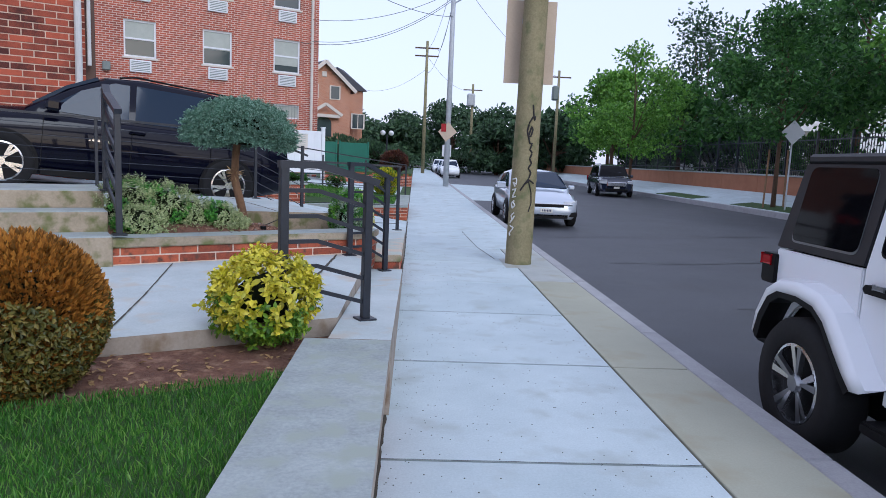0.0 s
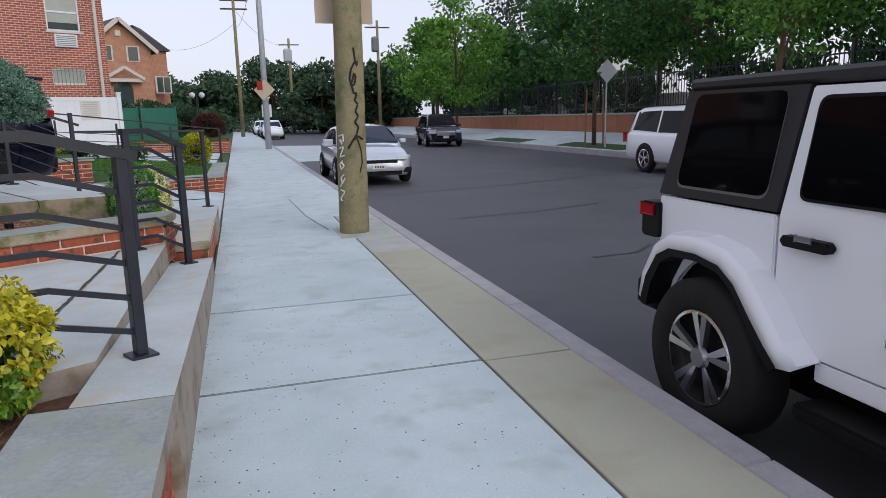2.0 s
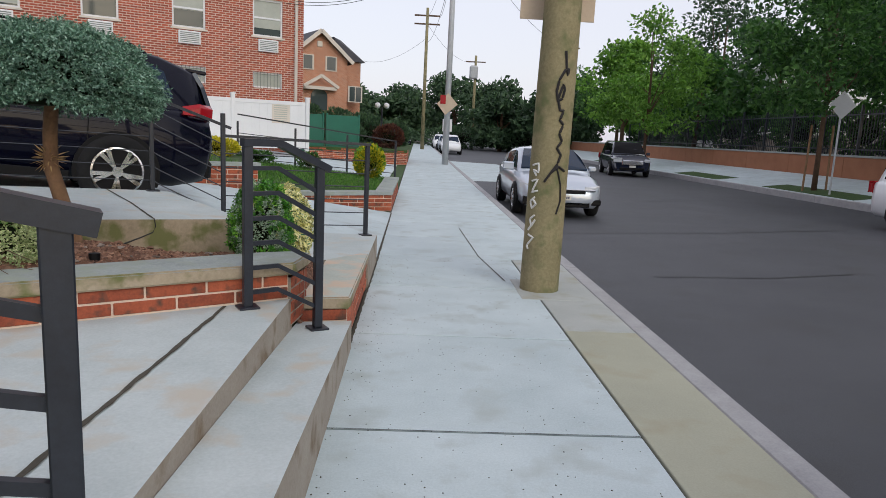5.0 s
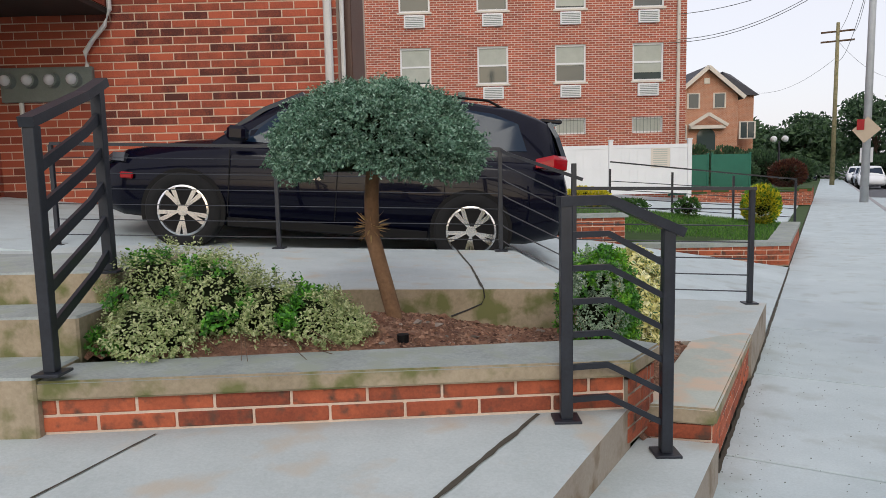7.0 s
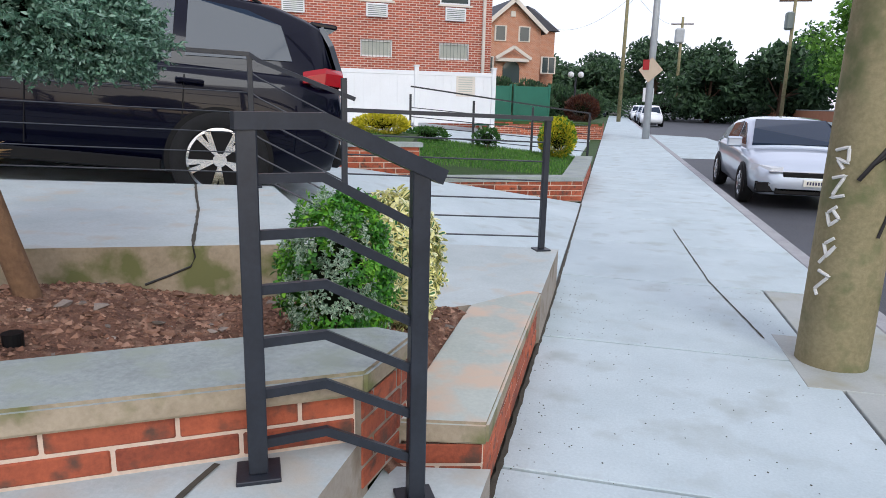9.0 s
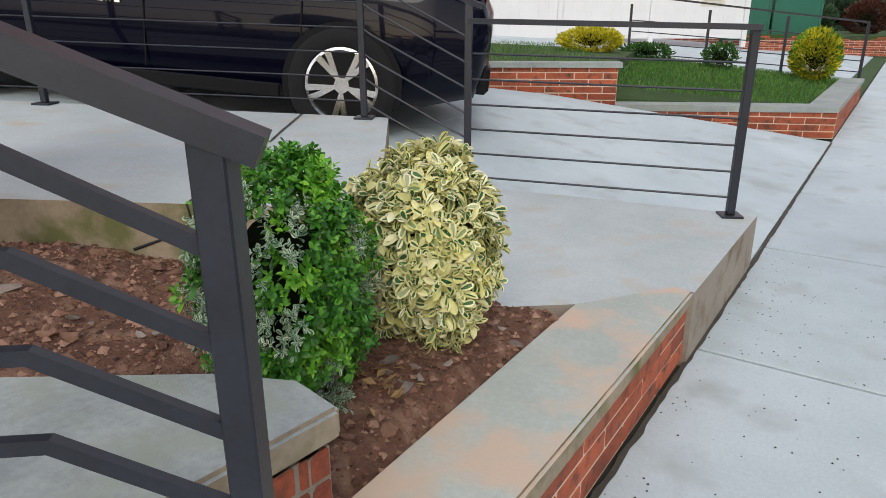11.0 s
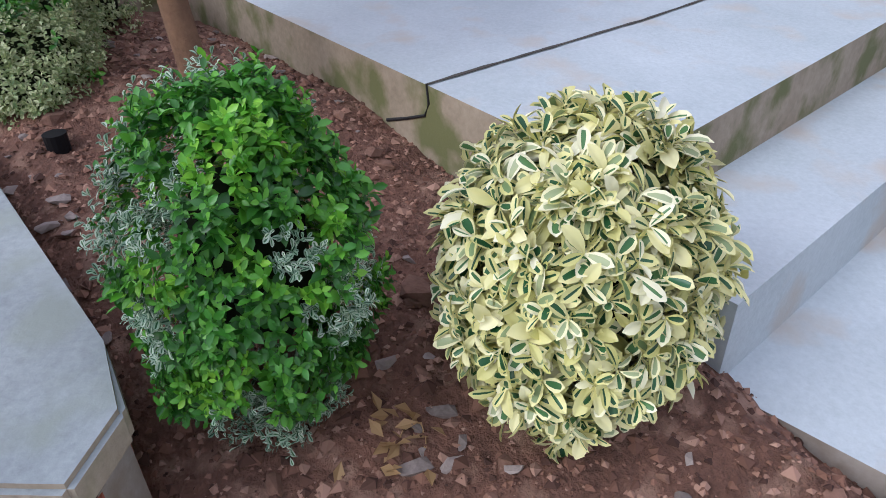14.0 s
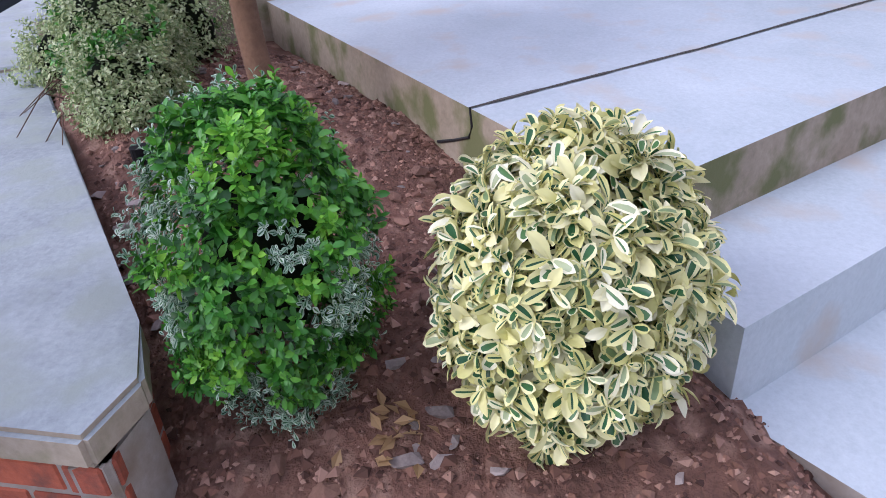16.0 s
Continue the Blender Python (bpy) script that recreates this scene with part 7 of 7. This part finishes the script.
diamond_sign(FAR_KX + 0.6, 23.2, 0.0, 2.9, 0.45, "diamond road sign seen from behind")

# ---- poles and wires ----
def steel_pole(x, y, h, r, label, material, arms=()):
    p = thing("street_pole", pose(x, y, 0), label, "pole")
    part("shaft", tube([(0, 0, -0.2), (0, 0, h)], (r, r * 0.7), 12), material, p, "", True)
    for z, w in arms:
        part("crossarm", box((-w / 2, -0.06, z), (w / 2, 0.06, z + 0.12)), M_TWIG, p)
    return p


sp = steel_pole(1.75, 33.2, 11.5, 0.15, "tall grey steel street pole", M_GALV)
bm = bmesh.new()
h, s = 2.75, 0.5
add_prism(bm, [(-0.1, -0.16, h - s), (0.45, -0.16, h), (0.0, -0.16, h + s), (-0.5, -0.16, h)], [(-0.1, -0.175, h - s), (0.45, -0.175, h), (0.0, -0.175, h + s), (-0.5, -0.175, h)])
part("sign_back", bm, M_BOARD, sp, "pale diamond sign back")
part("red_sign", box((-0.35, -0.2, 2.75), (-0.1, -0.185, 3.15)), M_RED, sp, "small red sign")
part("lamp_arm", tube([(0, 0, 9.0), (0.8, -0.1, 9.5), (2.2, -0.2, 9.7)], 0.04, 8), M_GALV, sp)
part("lamp_head", box((2.1, -0.3, 9.62), (2.7, -0.1, 9.76), None, 0.04), M_GALV, sp)
steel_pole(0.9, 62, 12, 0.17, "wooden utility pole up the street", M_WOODP, ((10.6, 2.2), (11.3, 2.2)))
q = steel_pole(7.2, 86, 11, 0.2, "wooden utility pole with a transformer", M_WOODP, ((10.2, 2.4),))
part("transformer", box((-0.7, -0.4, 8.2), (0.3, 0.4, 9.8), None, 0.15), M_GALV, q)
q = steel_pole(14.0, 66, 10.5, 0.17, "wooden utility pole across the road", M_WOODP, ((9.8, 2.4),))
part("transformer", box((-0.6, -0.4, 7.6), (0.0, 0.3, 9.0), None, 0.12), M_METER, q)
steel_pole(-9, 105, 12, 0.15, "thin grey mast far away", M_METER)
M_WIRE = mat("black_cable", (0.012, 0.012, 0.014), 0.6)


def wire(a, b, sag, r=0.012):
    a, b = Vector(a), Vector(b)
    pts = [a.lerp(b, i / 16) - Vector((0, 0, sag * 4 * (i / 16) * (1 - i / 16))) for i in range(17)]
    return tagged(link("overhead_cable", tube(pts, r, 5), M_WIRE), "black overhead cable between pole and house", "cable", "overhead cables")


for a, b, sag in (((1.75, 33.2, 9.6), (-4.9, 31.6, 7.6), 0.5), ((1.75, 33.2, 9.3), (-4.9, 31.5, 6.6), 0.7), ((1.75, 33.2, 9.2), (-5.4, 31.4, 6.5), 0.8), ((1.75, 33.2, 8.4), (-5.35, 9.5, 6.9), 0.9), ((1.75, 33.2, 10.2), (1.69, 7.47, 8.9), 0.6), ((1.75, 33.2, 9.8), (1.69, 7.47, 8.4), 0.8), ((1.75, 33.2, 10.4), (0.9, 62, 11.3), 0.8), ((1.85, 33.2, 10.0), (1.9, 62, 11.2), 0.9), ((1.75, 33.2, 9.0), (0.9, 62, 9.2), 1.0), ((0.9, 62, 9.5), (-6, 79, 9.0), 0.8), ((0.9, 62, 10.7), (7.2, 86, 10.2), 1.0), ((1.75, 33.2, 10.6), (14.0, 66, 9.9), 1.0), ((1.75, 33.2, 10.9), (6, -8, 11), 1.6)):
    wire(a, b, sag)
# street furniture and parked cars far up the street
for k, (x, y, lab) in enumerate(((3.3, 60.5, "white"), (3.25, 67.5, "silver"), (3.0, 76, "white"), (-1.2, 84, "dark"))):
    tab = [(-2.2, 0.4, 0.85, 0.95, 0.75), (-2.0, 0.25, 0.95, 1.03, 0.86), (0.9, 0.22, 0.92, 1.0, 0.9), (1.9, 0.24, 0.8, 0.9, 0.84), (2.2, 0.35, 0.6, 0.65, 0.65)]
    cabin = [(-2.1, 1.0), (-1.8, 1.5), (0.0, 1.6), (0.5, 1.45), (1.1, 1.0)]
    skin = {"white": C_WHITE, "silver": C_SILVER, "dark": C_NAVY}[lab]
    car(pose(x, y, ROAD_Z, 0, 0, -90), lab + " car parked far up the street", (4.4, 0.9), tab, cabin, [(1.3, 0.33, 0.22, 0.9), (-1.3, 0.33, 0.22, 0.9)], skin, M_CGLASS, [((1.05, 1.0, 0.7), (0.45, 1.46, 0.58))], panes=[[(-1.7, 1.02), (-1.5, 1.42), (-0.1, 1.5), (0.4, 1.4), (0.85, 1.02)]])
q = thing("small_sign", pose(2.6, 52, -0.1), "small white roadside sign on a post", "street sign")
part("post", tube([(0, 0, 0), (0, 0, 2.6)], 0.03, 6), M_GALV, q)
part("plate", box((-0.35, -0.05, 1.7), (0.35, -0.03, 2.6), None, 0.01), M_VINYL, q)
q = thing("garden_lamp", pose(-1.6, 40, 0.5), "black garden lamp post with white globes", "lamp post")
part("post", tube([(0, 0, -0.6), (0, 0, 2.2)], 0.05, 8), M_IRON, q)
for s in (-0.25, 0.25):
    bm = bmesh.new()
    bmesh.ops.create_uvsphere(bm, u_segments=12, v_segments=8, radius=0.16, matrix=pose(s, 0, 2.3))
    part("globe", bm, M_VINYL, q, "white globe", True)
apron = link("driveway_apron", prism([(KX, 26.0, ROAD_Z + 0.006), (5.6, 26.6, ROAD_Z + 0.006), (5.2, 42, ROAD_Z + 0.006), (KX, 44, ROAD_Z + 0.006)], ROAD_Z - 0.05), M_WALK)
tagged(apron, "pale concrete bay beside the road", "road", kind="structure")
